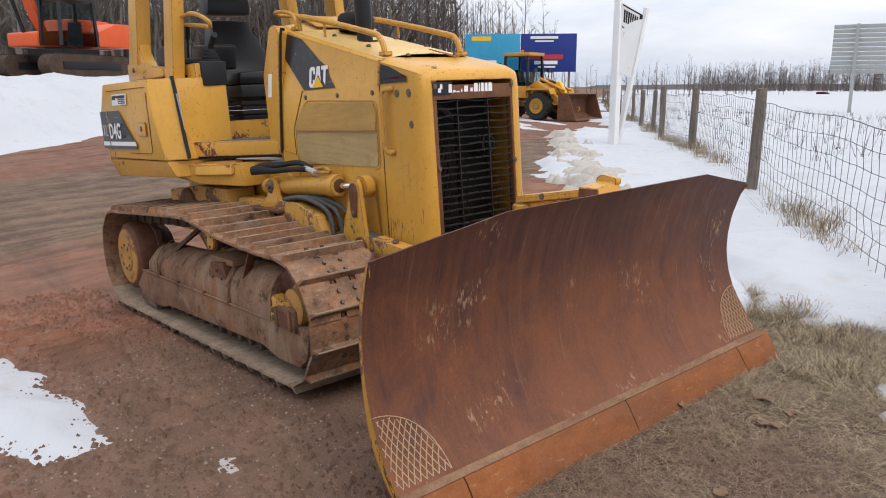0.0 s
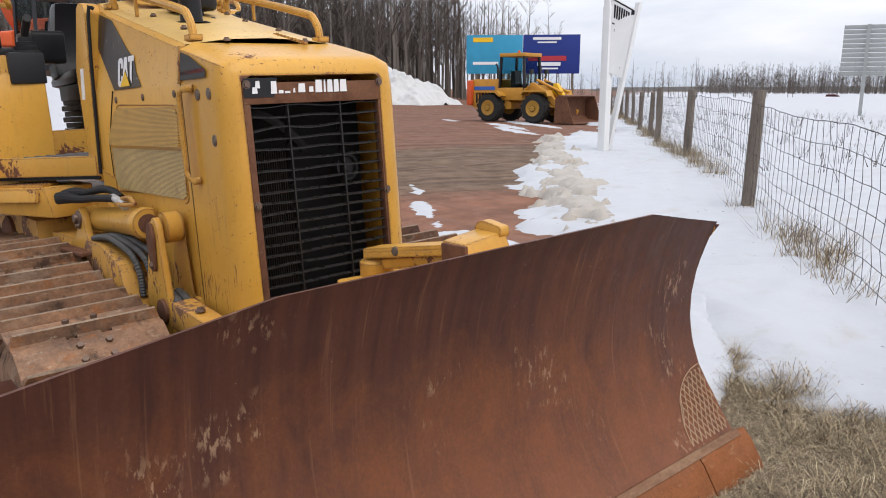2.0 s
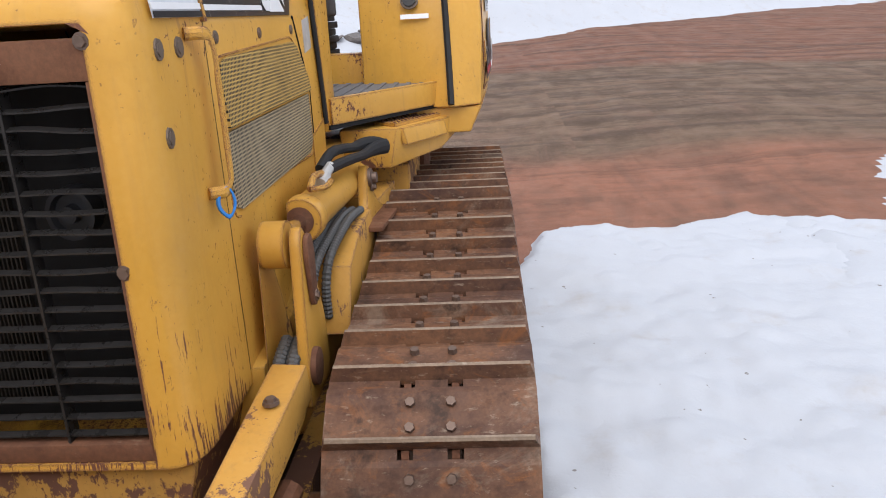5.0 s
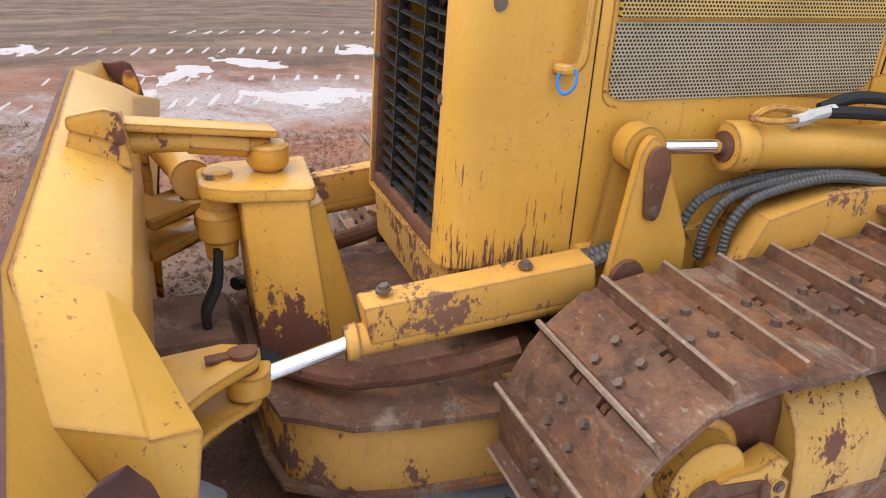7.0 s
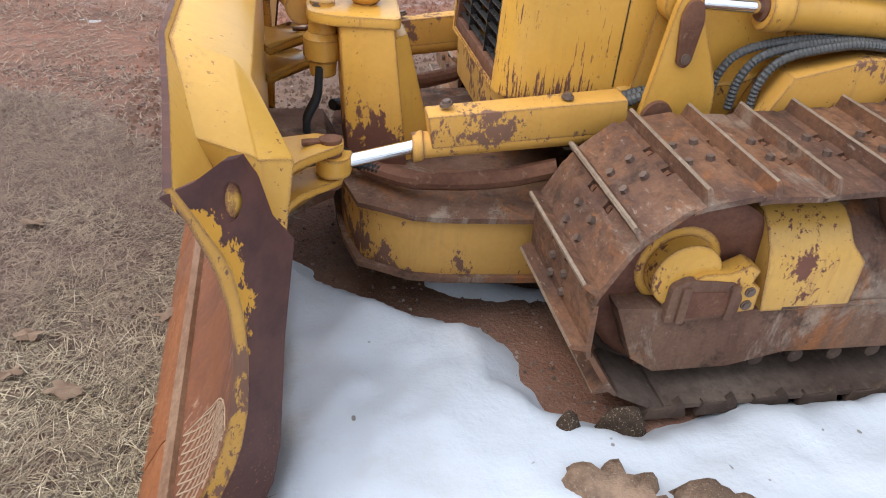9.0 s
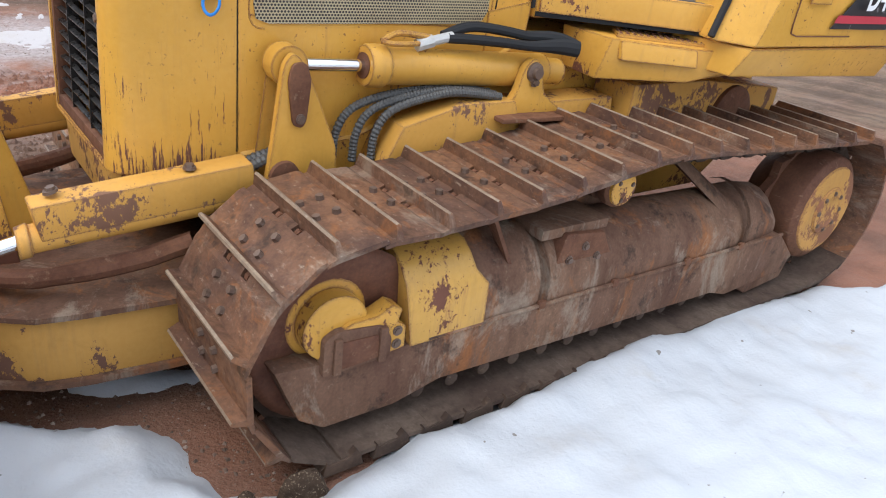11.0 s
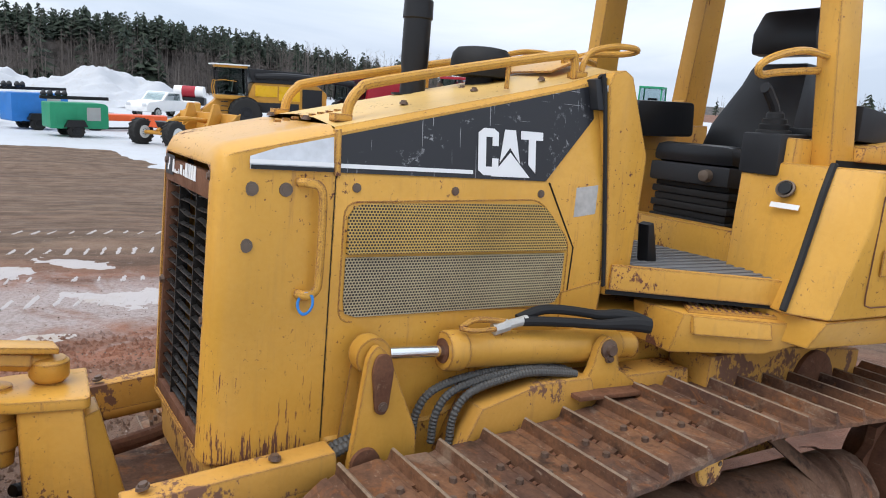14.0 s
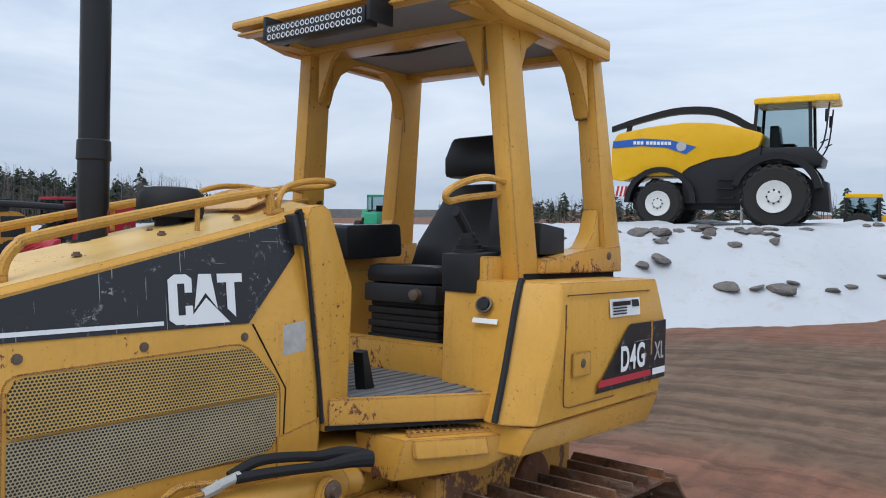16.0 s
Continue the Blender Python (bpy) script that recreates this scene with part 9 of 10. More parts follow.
def low_trailer():
    h = root("rake_trailer", at(-4.32, -39.0, 175), "orange low trailer with white-rimmed wheels", "trailer")
    for s in (1, -1):
        wheel("wheel", h, (-1.2, s * 0.8, 0.42), 0.42, 0.25, RIM_W, 14, 0.55)
    bm = B()
    box(bm, -1.8, 2.2, -0.6, 0.6, 0.55, 0.85)
    part("bed", bm, ORANGE, h, bevel=0.02)


low_trailer()


def red_machine(x, y, yaw, label, cabbed=True, length=5.0):
    h = root("red_combine", at(x, y, yaw), label, "farm machine", "red machines in the far yard")
    for s in (1, -1):
        wheel("front_wheel", h, (1.4, s * 1.25, 0.85), 0.85, 0.55, REDP, 16, 0.45)
        wheel("rear_wheel", h, (-1.8, s * 1.1, 0.55), 0.55, 0.4, REDP, 16, 0.45)
    bm = B()
    prism(bm, rounded([(-length / 2, 1.1), (-length / 2, 2.5), (-length / 2 + 0.5, 3.0), (0.8, 3.0), (1.1, 1.6), (0.6, 0.9)], 0.12), "y", -1.2, 1.2)
    part("body", bm, REDP, h, "", 0.04)
    if cabbed:
        window_cab(h, 1.0, 2.3, -0.85, 0.85, 1.6, 3.1, BLACK, 0.06, REDP)
    bm = B()
    prism(bm, [(1.6, 1.2), (3.2, 0.35), (3.0, 0.2), (1.4, 0.8)], "y", -0.7, 0.7)
    part("feeder", bm, REDP, h)
    bm = B()
    prism(bm, [(3.0, 0.15), (3.1, 0.9), (3.4, 0.8), (4.0, 0.2)], "y", -2.6, 2.6)
    hd = part("header", bm, REDP, h)
    for k in range(8):
        bm = B()
        y = -2.4 + 0.68 * k
        hexa(bm, [(3.6, y - 0.15, 0.2), (3.6, y + 0.15, 0.2), (3.6, y + 0.15, 0.55), (3.6, y - 0.15, 0.55)], [(4.8, y - 0.02, 0.12), (4.8, y + 0.02, 0.12), (4.8, y + 0.02, 0.16), (4.8, y - 0.02, 0.16)])
        part("snout", bm, REDP, hd)


red_machine(-20.1, -42.3, 5, "red combine with a corn header")
red_machine(-25.4, -38.2, 10, "red combine parked in the far row")


def green_machine():
    h = root("green_tractor", at(-41.5, -38.7, 30), "green tractor parked far off in the yard", "tractor")
    for x, r in ((1.4, 0.6), (-1.2, 0.9)):
        for s in (1, -1):
            wheel("wheel", h, (x, s * 1.1, r), r, 0.5, RIM_Y, 16, 0.5)
    bm = B()
    prism(bm, rounded([(-0.4, 0.9), (-0.4, 1.9), (1.9, 1.8), (2.1, 0.9)], 0.1), "y", -0.5, 0.5)
    part("bonnet", bm, GREENP, h, "", 0.03)
    window_cab(h, -2.0, -0.4, -0.85, 0.85, 1.5, 3.1, GREENP, 0.06)
    for s in (1, -1):
        bm = B()
        prism(bm, [(-2.3, 1.4), (-1.9, 2.0), (-0.6, 2.0), (-0.2, 1.4)], "y", s * 0.9, s * 1.3)
        part("fender", bm, GREENP, h)


green_machine()


def pickup(x, y, yaw, mat, label, z=None):
    h = root("pickup_truck", at(x, y, yaw, z), label, "truck", "road vehicles")
    for xx in (-1.6, 1.7):
        for s in (1, -1):
            wheel("wheel", h, (xx, s * 0.8, 0.38), 0.38, 0.26, GALV, 12, 0.6)
    bm = B()
    prism(bm, rounded([(-2.7, 0.5), (-2.7, 1.15), (-0.9, 1.15), (-0.7, 1.75), (0.6, 1.78), (1.2, 1.2), (2.5, 1.08), (2.7, 0.8), (2.7, 0.45)], 0.08), "y", -0.9, 0.9)
    part("body", bm, mat, h, "", 0.04)
    for s in (1, -1):
        bm = B()
        prism(bm, [(-0.6, 1.2), (-0.5, 1.66), (0.55, 1.68), (1.0, 1.22)], "y", s * 0.9, s * 0.91)
        part("side_window", bm, GLASSM, h)
    bm = B()
    hexa(bm, [(1.19, -0.75, 1.22), (1.21, -0.75, 1.24), (1.21, 0.75, 1.24), (1.19, 0.75, 1.22)], [(0.66, -0.7, 1.72), (0.68, -0.7, 1.74), (0.68, 0.7, 1.74), (0.66, 0.7, 1.72)])
    part("windscreen", bm, GLASSM, h)
    for s in (1, -1):
        bm = B()
        box(bm, 2.66, 2.72, s * 0.5, s * 0.82, 0.82, 1.0)
        part("headlamp", bm, GLASS, h, bevel=0.01)


pickup(-9.42, -53.1, 38, WHITEP, "white pickup truck parked on packed snow")
pickup(-49.4, 126.2, 10, DARKRED, "dark red car on the far highway", -1.26)
tank = root("tank_trailer", at(-12.3, -57.8, 150, -1.05) @ Matrix.Scale(0.62, 4), "white and red tank on a trailer", "tank")
bm = B()
cyl(bm, (-1.8, 0, 2.3), (1.8, 0, 2.3), 0.7, seg=20)
part("tank_shell", bm, WHITEP, tank, bevel=0.05)
bm = B()
cyl(bm, (-0.8, 0, 2.3), (0.8, 0, 2.3), 0.72, seg=20)
part("tank_band", bm, REDP, tank)
bm = B()
box(bm, -1.9, 1.9, -0.6, 0.6, 0.7, 1.6)
part("tank_frame", bm, BLACK, tank, bevel=0.03)


# -- dark drill rig at the yard's edge --
def drill_rig():
    h = root("drill_rig", at(2.7, -40.6, 180), "dark steel rig with lamps and a mast", "machine")
    for s in (1, -1):
        wheel("wheel", h, (0.6, s * 0.9, 0.55), 0.55, 0.35, BLACK, 14, 0.5)
    bm = B()
    box(bm, -1.6, 1.6, -0.6, 0.6, 0.6, 1.0)
    part("bed", bm, BLACK, h, bevel=0.02)
    for x, z in ((-0.9, 3.4), (-0.6, 3.0), (0.2, 2.2), (0.7, 1.8)):
        bm = B()
        tube(bm, [(x, 0, 0.9), (x + 0.05, 0, z)], 0.07, 6, 1)
        mast = part("mast", bm, BLACK, h)
        for k in range(3):
            bm = B()
            box(bm, x - 0.25, x + 0.25, -0.2, 0.2, z - 0.25 - 0.6 * k, z - 0.05 - 0.6 * k)
            part("lamp_box", bm, PLASTIC, mast, bevel=0.03)


drill_rig()


def spreader():
    h = root("manure_spreader", at(-47.3, 30.7, 60), "red and black spreader by the snow pile", "farm machine")
    for s in (1, -1):
        wheel("wheel", h, (0, s * 0.9, 0.4), 0.4, 0.3, RIM_W, 14, 0.55)
    bm = B()
    prism(bm, [(-2.2, 0.6), (-2.3, 1.1), (1.6, 1.1), (1.5, 0.6)], "y", -0.7, 0.7)
    part("box", bm, BLACK, h, bevel=0.03)
    bm = B()
    prism(bm, rounded([(1.6, 0.3), (1.6, 1.2), (2.0, 2.0), (2.4, 1.9), (2.6, 0.4)], 0.1), "y", -0.8, 0.8)
    part("red_blower", bm, ORANGE, h, "", 0.03)


spreader()


# -- signs --
def dealer_sign():
    gz = ground_z(-5.97, 11.08)
    h = root("dealer_sign", Matrix.Translation((0.27, 0.09, -0.19)), "white wooden dealer sign leaning on tall white posts", "sign")
    top = [(-5.99, 11.07), (-6.13, 11.25)]
    for (x, y), z1, w in ((top[0], 3.25, 0.085), (top[1], 3.75, 0.075)):
        bm = B()
        box(bm, x - w, x + w, y - w, y + w, gz - 0.2, z1)
        part("post", bm, WHITEP, h, bevel=0.01)
    lean = lambda z: Vector((-6.02 + 0.205 * (z - 0.7), 11.36))
    bm = B()
    hexa(bm, [(lean(0.3).x + dx, 11.36 + dy, 0.3) for dx, dy in ((-0.05, -0.05), (0.05, -0.05), (0.05, 0.05), (-0.05, 0.05))], [(lean(3.3).x + dx, 11.36 + dy, 3.3) for dx, dy in ((-0.05, -0.05), (0.05, -0.05), (0.05, 0.05), (-0.05, 0.05))])
    part("leaning_post", bm, WHITEP, h, bevel=0.006)
    # the boards hang between the near posts and the leaning one
    def P(u, z, o):
        q = Vector((-5.93, 11.05)).lerp(lean(z), u)
        return (q.x + o, q.y - o * 0.2, z)
    def board(name, mat, parent, u0, u1, z00, z01, z10, z11, o, th=0.03):
        bm = B()
        hexa(bm, [P(u0, z00, o), P(u1, z10, o), P(u1, z11, o), P(u0, z01, o)], [P(u0, z00, o + th), P(u1, z10, o + th), P(u1, z11, o + th), P(u0, z01, o + th)])
        return part(name, bm, mat, parent)
    main = board("board", WHITEP, h, 0.0, 1.0, 1.95, 3.42, 1.82, 3.13, 0.0)
    rail = lambda u, za, zb: za + (zb - za) * u
    band = lambda u0, u1, k0, k1: (rail(u0, 1.95 + 1.47 * k0, 1.82 + 1.31 * k0), rail(u0, 1.95 + 1.47 * k1, 1.82 + 1.31 * k1), rail(u1, 1.95 + 1.47 * k0, 1.82 + 1.31 * k0), rail(u1, 1.95 + 1.47 * k1, 1.82 + 1.31 * k1))
    board("frame_bar", BLACK, main, 0.03, 0.97, *band(0.03, 0.97, 0.965, 0.985), 0.032, 0.006)
    board("frame_bar", BLACK, main, 0.03, 0.97, *band(0.03, 0.97, 0.655, 0.675), 0.032, 0.006)
    board("corner_mark", BLACK, main, 0.74, 0.97, *band(0.74, 0.97, 0.66, 0.98), 0.032, 0.006)
    for u in (0.08, 0.17, 0.26, 0.35, 0.44, 0.53, 0.62):
        board("text_bar", BLACK, main, u, u + 0.06, *band(u, u + 0.06, 0.74, 0.92), 0.032, 0.006)
    for k, n in ((0.50, 8), (0.32, 9), (0.12, 6)):
        for i in range(n):
            u = 0.12 + 0.085 * i
            board("text_bar", PLASTIC, main, u, u + 0.05, *band(u, u + 0.05, k, k + 0.10), 0.032, 0.006)


dealer_sign()


def billboard():
    a, b = Vector((-48.3, 45.8)), Vector((-40.9, 52.8))
    mid = (a + b) / 2
    yaw = math.degrees(math.atan2((b - a).y, (b - a).x))
    h = root("billboard", at(mid.x, mid.y, yaw, 0.0), "wide billboard with a teal half and a navy half", "billboard")
    W, z0, z1 = (b - a).length / 2, 2.75, 6.15
    for nm, x0, x1, mt in (("teal_panel", -W, -0.02, TEAL), ("navy_panel", 0.02, W, NAVY)):
        bm = B()
        box(bm, x0, x1, -0.06, 0.06, z0, z1)
        part(nm, bm, mt, h, bevel=0.02)
    def bars(name, mat, rows):
        for x0, x1, za, zb in rows:
            bm = B()
            box(bm, x0, x1, -0.085, -0.065, za, zb)
            part(name, bm, mat, h)
    bars("yellow_bar", YELLOWDECAL, [(-W + 0.6, -W + 2.4, z1 - 0.62, z1 - 0.22)])
    bars("white_bar", WHITE, [(0.9, 3.4, z1 - 0.45, z1 - 0.22), (1.3, 3.0, z1 - 0.72, z1 - 0.6), (1.3, 3.4, z0 + 0.68, z0 + 1.0), (1.6, 3.2, z0 + 0.38, z0 + 0.52), (-W + 0.6, -W + 2.9, z0 + 0.8, z0 + 1.05)])
    bars("red_bar", RED, [(0.5, 3.9, z0 + 1.12, z0 + 1.55)])
    for x in (-W + 0.6, -1.2, 1.2, W - 0.6):
        bm = B()
        box(bm, x - 0.1, x + 0.1, 0.06, 0.26, -0.6, z1)
        part("post", bm, WOODGREY, h)


billboard()


def road_sign():
    a, b = Vector((-18.2, 52.5)), Vector((-10.5, 55.6))
    yaw = math.degrees(math.atan2((b - a).y, (b - a).x))
    mid = (a + b) / 2
    h = root("road_sign", at(mid.x, mid.y, yaw, -0.38), "back of a large ribbed aluminium road sign", "sign")
    W = (b - a).length / 2
    for k in range(11):
        bm = B()
        z = 2.65 + 0.3 * k
        box(bm, -W, W, -0.03, 0.03, z, z + 0.27)
        part("slat", bm, GALV, h, bevel=0.01)
    for x in (-W + 1.45, W - 1.45):
        bm = B()
        box(bm, x - 0.11, x + 0.11, -0.35, -0.13, -1.0, 5.95)
        part("post", bm, GALV, h)


road_sign()


# -- fence --
def fence():
    posts = [(7.0, -2.07, 0.08), (3.5, 2.2, 0.0), (-0.155, 6.665, 0.04), (-3.7, 11.05, 0.03), (-6.79, 14.7, 0.0), (-8.5, 16.85, 0.05), (-11.14, 20.1, 0.03), (-14.07, 23.76, 0.0), (-17.2, 27.62, 0.02), (-20.8, 32.1, 0.0), (-25.2, 37.5, 0.0), (-33.0, 47.25, 0.0), (-43.7, 60.7, 0.0)]
    h = root("wire_fence", Matrix.Identity(4), "woven wire fence on weathered grey wooden posts", "fence")
    rng = random.Random(11)
    for x, y, lean in posts:
        bm = B()
        g = ground_z(x, y)
        top = g + 1.36 + rng.uniform(-0.05, 0.1)
        pts = [(x, y, g - 0.2), (x + lean * 0.4, y + 0.01, g + 0.5), (x + lean, y, top)]
        r = rng.uniform(0.062, 0.082)
        tube(bm, pts, r, 9, 3)
        for v in bm.verts:
            v.co += Vector((fbm(v.co.x * 9, v.co.z * 2, 1.0), fbm(v.co.y * 9, v.co.z * 2, 1.0, 3), 0)) * 0.012
        part("post", bm, WOODGREY, h)
    heights = [0.10, 0.24, 0.38, 0.53, 0.70, 0.88, 1.06, 1.24]
    for i, ((x0, y0, _), (x1, y1, _)) in enumerate(zip(posts, posts[1:])):
        bm = B()
        L = math.hypot(x1 - x0, y1 - y0)
        far = i > 4
        n = max(2, int(L / (0.16 if not far else 0.3)))
        col = []
        for k in range(n + 1):
            t = k / n
            x, y = x0 + (x1 - x0) * t, y0 + (y1 - y0) * t
            g = ground_z(x, y) - 0.05 * math.sin(math.pi * t)
            col.append([(x + 0.02 * fbm(x * 2, y, 1.0, z * 7), y, g + z + 0.015 * fbm(x, z, 2.0, 4)) for z in heights])
        r = 0.0031 if not far else 0.0036
        for k in range(n):
            for a, b in zip(col[k], col[k + 1]):
                cyl(bm, a, b, r if a is not col[k][-1] else r * 1.3, seg=3, caps=False)
        for c in col:
            for a, b in zip(c, c[1:]):
                cyl(bm, a, b, r * 0.8, seg=3, caps=False)
        o = link_mesh("wire_panel", bm, WIRE, h, recalc=False)


fence()

# -- far highway --
bm = B()
hexa(bm, [(-200, 112, -2.2), (200, 122, -2.2), (200, 146, -2.2), (-200, 136, -2.2)], [(-200, 118, -1.26), (200, 128, -1.26), (200, 140, -1.26), (-200, 130, -1.26)])
thing("road", bm, ASPHALT, "grey highway across the field", "road", kind="structure")

# -- stones on the bank --
def stones():
    rng = random.Random(5)
    spots = []
    for k in range(64):
        t = rng.random()
        i = min(len(BANK_FOOT) - 2, int(rng.triangular(0, 7, 3.5)))
        a, b = Vector(BANK_FOOT[i]), Vector(BANK_FOOT[i + 1])
        p = a.lerp(b, t)
        nrm = Vector((-(b - a).y, (b - a).x)).normalized()
        if nrm.x > 0:
            nrm = -nrm
        d = rng.choice((rng.uniform(1.0, 3.0), rng.uniform(3.0, 4.6), rng.uniform(3.6, 4.6)))
        q = p + nrm * d
        spots.append((q.x, q.y, rng.choice((0.09, 0.12, 0.15, 0.18, 0.22, 0.27))))
    for x, y, r in spots:
        z = bank_z(x, y)
        if z is None:
            continue
        bm = B()
        bmesh.ops.create_icosphere(bm, subdivisions=2, radius=1.0)
        sx, sy, sz = r * rng.uniform(1.0, 1.7), r * rng.uniform(0.8, 1.2), r * rng.uniform(0.35, 0.6)
        sd = rng.uniform(0, 50)
        for v in bm.verts:
            v.co *= 1 + 0.22 * noise.noise(v.co * 1.3 + Vector((sd, 0, 0)))
        for q in range(9):
            # split faces
            n = Vector((rng.gauss(0, 1), rng.gauss(0, 1), rng.gauss(0.2, 0.8))).normalized()
            h = rng.uniform(0.55, 0.8)
            for v in bm.verts:
                e = v.co.dot(n) - h
                if e > 0:
                    v.co -= n * e
        for v in bm.verts:
            v.co = Vector((v.co.x * sx, v.co.y * sy, v.co.z * sz))
        bmesh.ops.rotate(bm, verts=bm.verts, matrix=Matrix.Rotation(rng.uniform(0, 6), 3, "Z") @ Matrix.Rotation(rng.uniform(-0.4, 0.4), 3, "X"))
        ob = thing("boulder", bm, ROCK, "grey field stone half sunk in the snow bank", "stone", "stones on the snow bank", angle=22)
        ob.location = (x, y, z + sz * 0.2)


stones()

# ---- grass, weeds, gravel, woods ----
def straw_mat():
    m = Mat("dead_grass").world()
    i = m.island()
    c = m.ramp(i, (0.0, (0.05, 0.036, 0.024)), (0.35, (0.19, 0.14, 0.085)), (0.75, (0.40, 0.31, 0.185)), (1.0, (0.66, 0.55, 0.36)))
    # brown and rotted toward the yard, bleached toward the snow
    rot = m.math("ADD", m.math("MULTIPLY", m.axis(1), 0.22), m.math("MULTIPLY", m.noise(1.3, 4), 0.9))
    c = m.mix(m.ramp(rot, (0.40, 0.78), (0.72, 0.08)), c, m.mix(i, (0.10, 0.055, 0.038), (0.27, 0.165, 0.115)))
    return m.done(c, 0.8)


STRAW = straw_mat()
STALK = plain("dark_weed_stalk", (0.075, 0.055, 0.042), 0.9, 0, 0.3)


def raw(name, vs, fs, mat, label, category, kind="stuff"):
    me = bpy.data.meshes.new(name)
    me.from_pydata(vs, [], fs)
    me.materials.append(mat)
    return tagged(new(name, me), label, category, kind=kind)


def grass(name, poly, n, length, label, seed, upright=0.25, width=0.0024, clump=2.0):
    rng = random.Random(seed)
    xs, ys = [p[0] for p in poly], [p[1] for p in poly]
    vs, fs = [], []
    while len(fs) < n:
        x, y = rng.uniform(min(xs), max(xs)), rng.uniform(min(ys), max(ys))
        d = edge_dist(poly, x, y) + 0.22 * fbm(x, y, 1.4, 31)
        if d < 0 or rng.random() > 0.55 + 0.6 * max(0.0, 0.4 + fbm(x, y, clump, 12)):
            continue
        a = rng.uniform(0, 2 * math.pi) * 0.9 + 3 * fbm(x, y, 2.4, 40)
        l = length * rng.uniform(0.5, 1.3)
        up = l * upright * rng.uniform(0.0, 1.4) * (0.5 + 1.2 * max(0, fbm(x, y, clump, 12) + 0.3))
        dx, dy = math.cos(a) * l, math.sin(a) * l
        w = width * rng.uniform(0.7, 1.5)
        z = ground_z(x, y) + 0.004
        i = len(vs)
        vs += [(x - dy / l * w, y + dx / l * w, z), (x + dy / l * w, y - dx / l * w, z), (x + dx * 0.6 + dy / l * w * 0.7, y + dy * 0.6 - dx / l * w * 0.7, z + up), (x + dx * 0.6 - dy / l * w * 0.7, y + dy * 0.6 + dx / l * w * 0.7, z + up), (x + dx, y + dy, z + up * 0.8)]
        fs += [(i, i + 1, i + 2, i + 3), (i + 3, i + 2, i + 4)]
    return raw(name, vs, fs, STRAW, label, "grass")


VERGE_GRASS = [(2.46, -1.1), (2.9, -1.15), (4.2, -2.2), (6.5, -2.0), (6.5, 2.9), (4.5, 2.65), (3.2, 2.4), (2.5, 2.45), (2.1, 2.7), (1.85, 2.6), (2.3, 1.9), (2.5, 1.35)]
grass("dead_grass", VERGE_GRASS, 400000, 0.085, "matted straw-coloured dead grass in front of the blade", 1, 0.17, 0.0011)
grass("dead_grass_tufts", [(2.5, 1.25), (3.6, 0.9), (4.4, 1.4), (3.6, 2.4), (2.3, 2.6), (1.95, 2.5)], 46000, 0.11, "taller pale tufts of dead grass", 2, 0.42, 0.0013, 3.0)
grass("thin_grass", [(2.35, -4.4), (6.5, -4.4), (6.5, -1.9), (4.2, -2.1), (2.9, -1.2)], 26000, 0.07, "thin dead grass on the dirt", 3, 0.25)


def gravel(name, x0, x1, y0, y1, n, seed, mat, label, sizes=(0.0025, 0.003, 0.004, 0.004, 0.006, 0.009)):
    rng = random.Random(seed)
    vs, fs = [], []
    for k in range(n):
        x, y = rng.uniform(x0, x1), rng.uniform(y0, y1)
        r = rng.choice(sizes)
        z = ground_z(x, y) + r * 0.3
        i = len(vs)
        a = rng.uniform(0, 3)
        for q in range(4):
            b = a + q * math.pi / 2
            vs.append((x + r * rng.uniform(0.7, 1.3) * math.cos(b), y + r * rng.uniform(0.7, 1.3) * math.sin(b), z - r * 0.3))
        vs.append((x + r * rng.uniform(-0.3, 0.3), y, z + r * rng.uniform(0.5, 0.9)))
        fs += [(i, i + 1, i + 4), (i + 1, i + 2, i + 4), (i + 2, i + 3, i + 4), (i + 3, i, i + 4)]
    raw(name, vs, fs, mat, label, "gravel")


def pebble_mat():
    m = Mat("small_pebbles").world()
    return m.done(m.ramp(m.island(), (0.0, (0.06, 0.038, 0.028)), (0.6, (0.17, 0.11, 0.08)), (1.0, (0.30, 0.23, 0.19))), 0.8)


PEBBLE = pebble_mat()
gravel("gravel", -1.5, 3.0, -3.2, -1.1, 9000, 3, PEBBLE, "fine gravel scattered on the dirt")
gravel("gravel_under_frame", 1.3, 2.4, -1.2, 1.2, 2500, 4, PEBBLE, "grit on the bare soil under the push frame")
gravel("gravel_far", -4.0, 5.0, -8.0, -3.0, 7000, 5, PEBBLE, "fine gravel scattered over the yard")
gravel("soil_clods", -2.5, 3.2, -3.6, -1.05, 9000, 6, DIRT, "loose crumbs of damp soil beside the track", (0.006, 0.008, 0.010, 0.013, 0.018, 0.024))
gravel("mulch", 2.5, 5.5, -2.2, 2.4, 16000, 7, PEBBLE, "brown mulch among the dead grass", (0.004, 0.006, 0.008, 0.010))


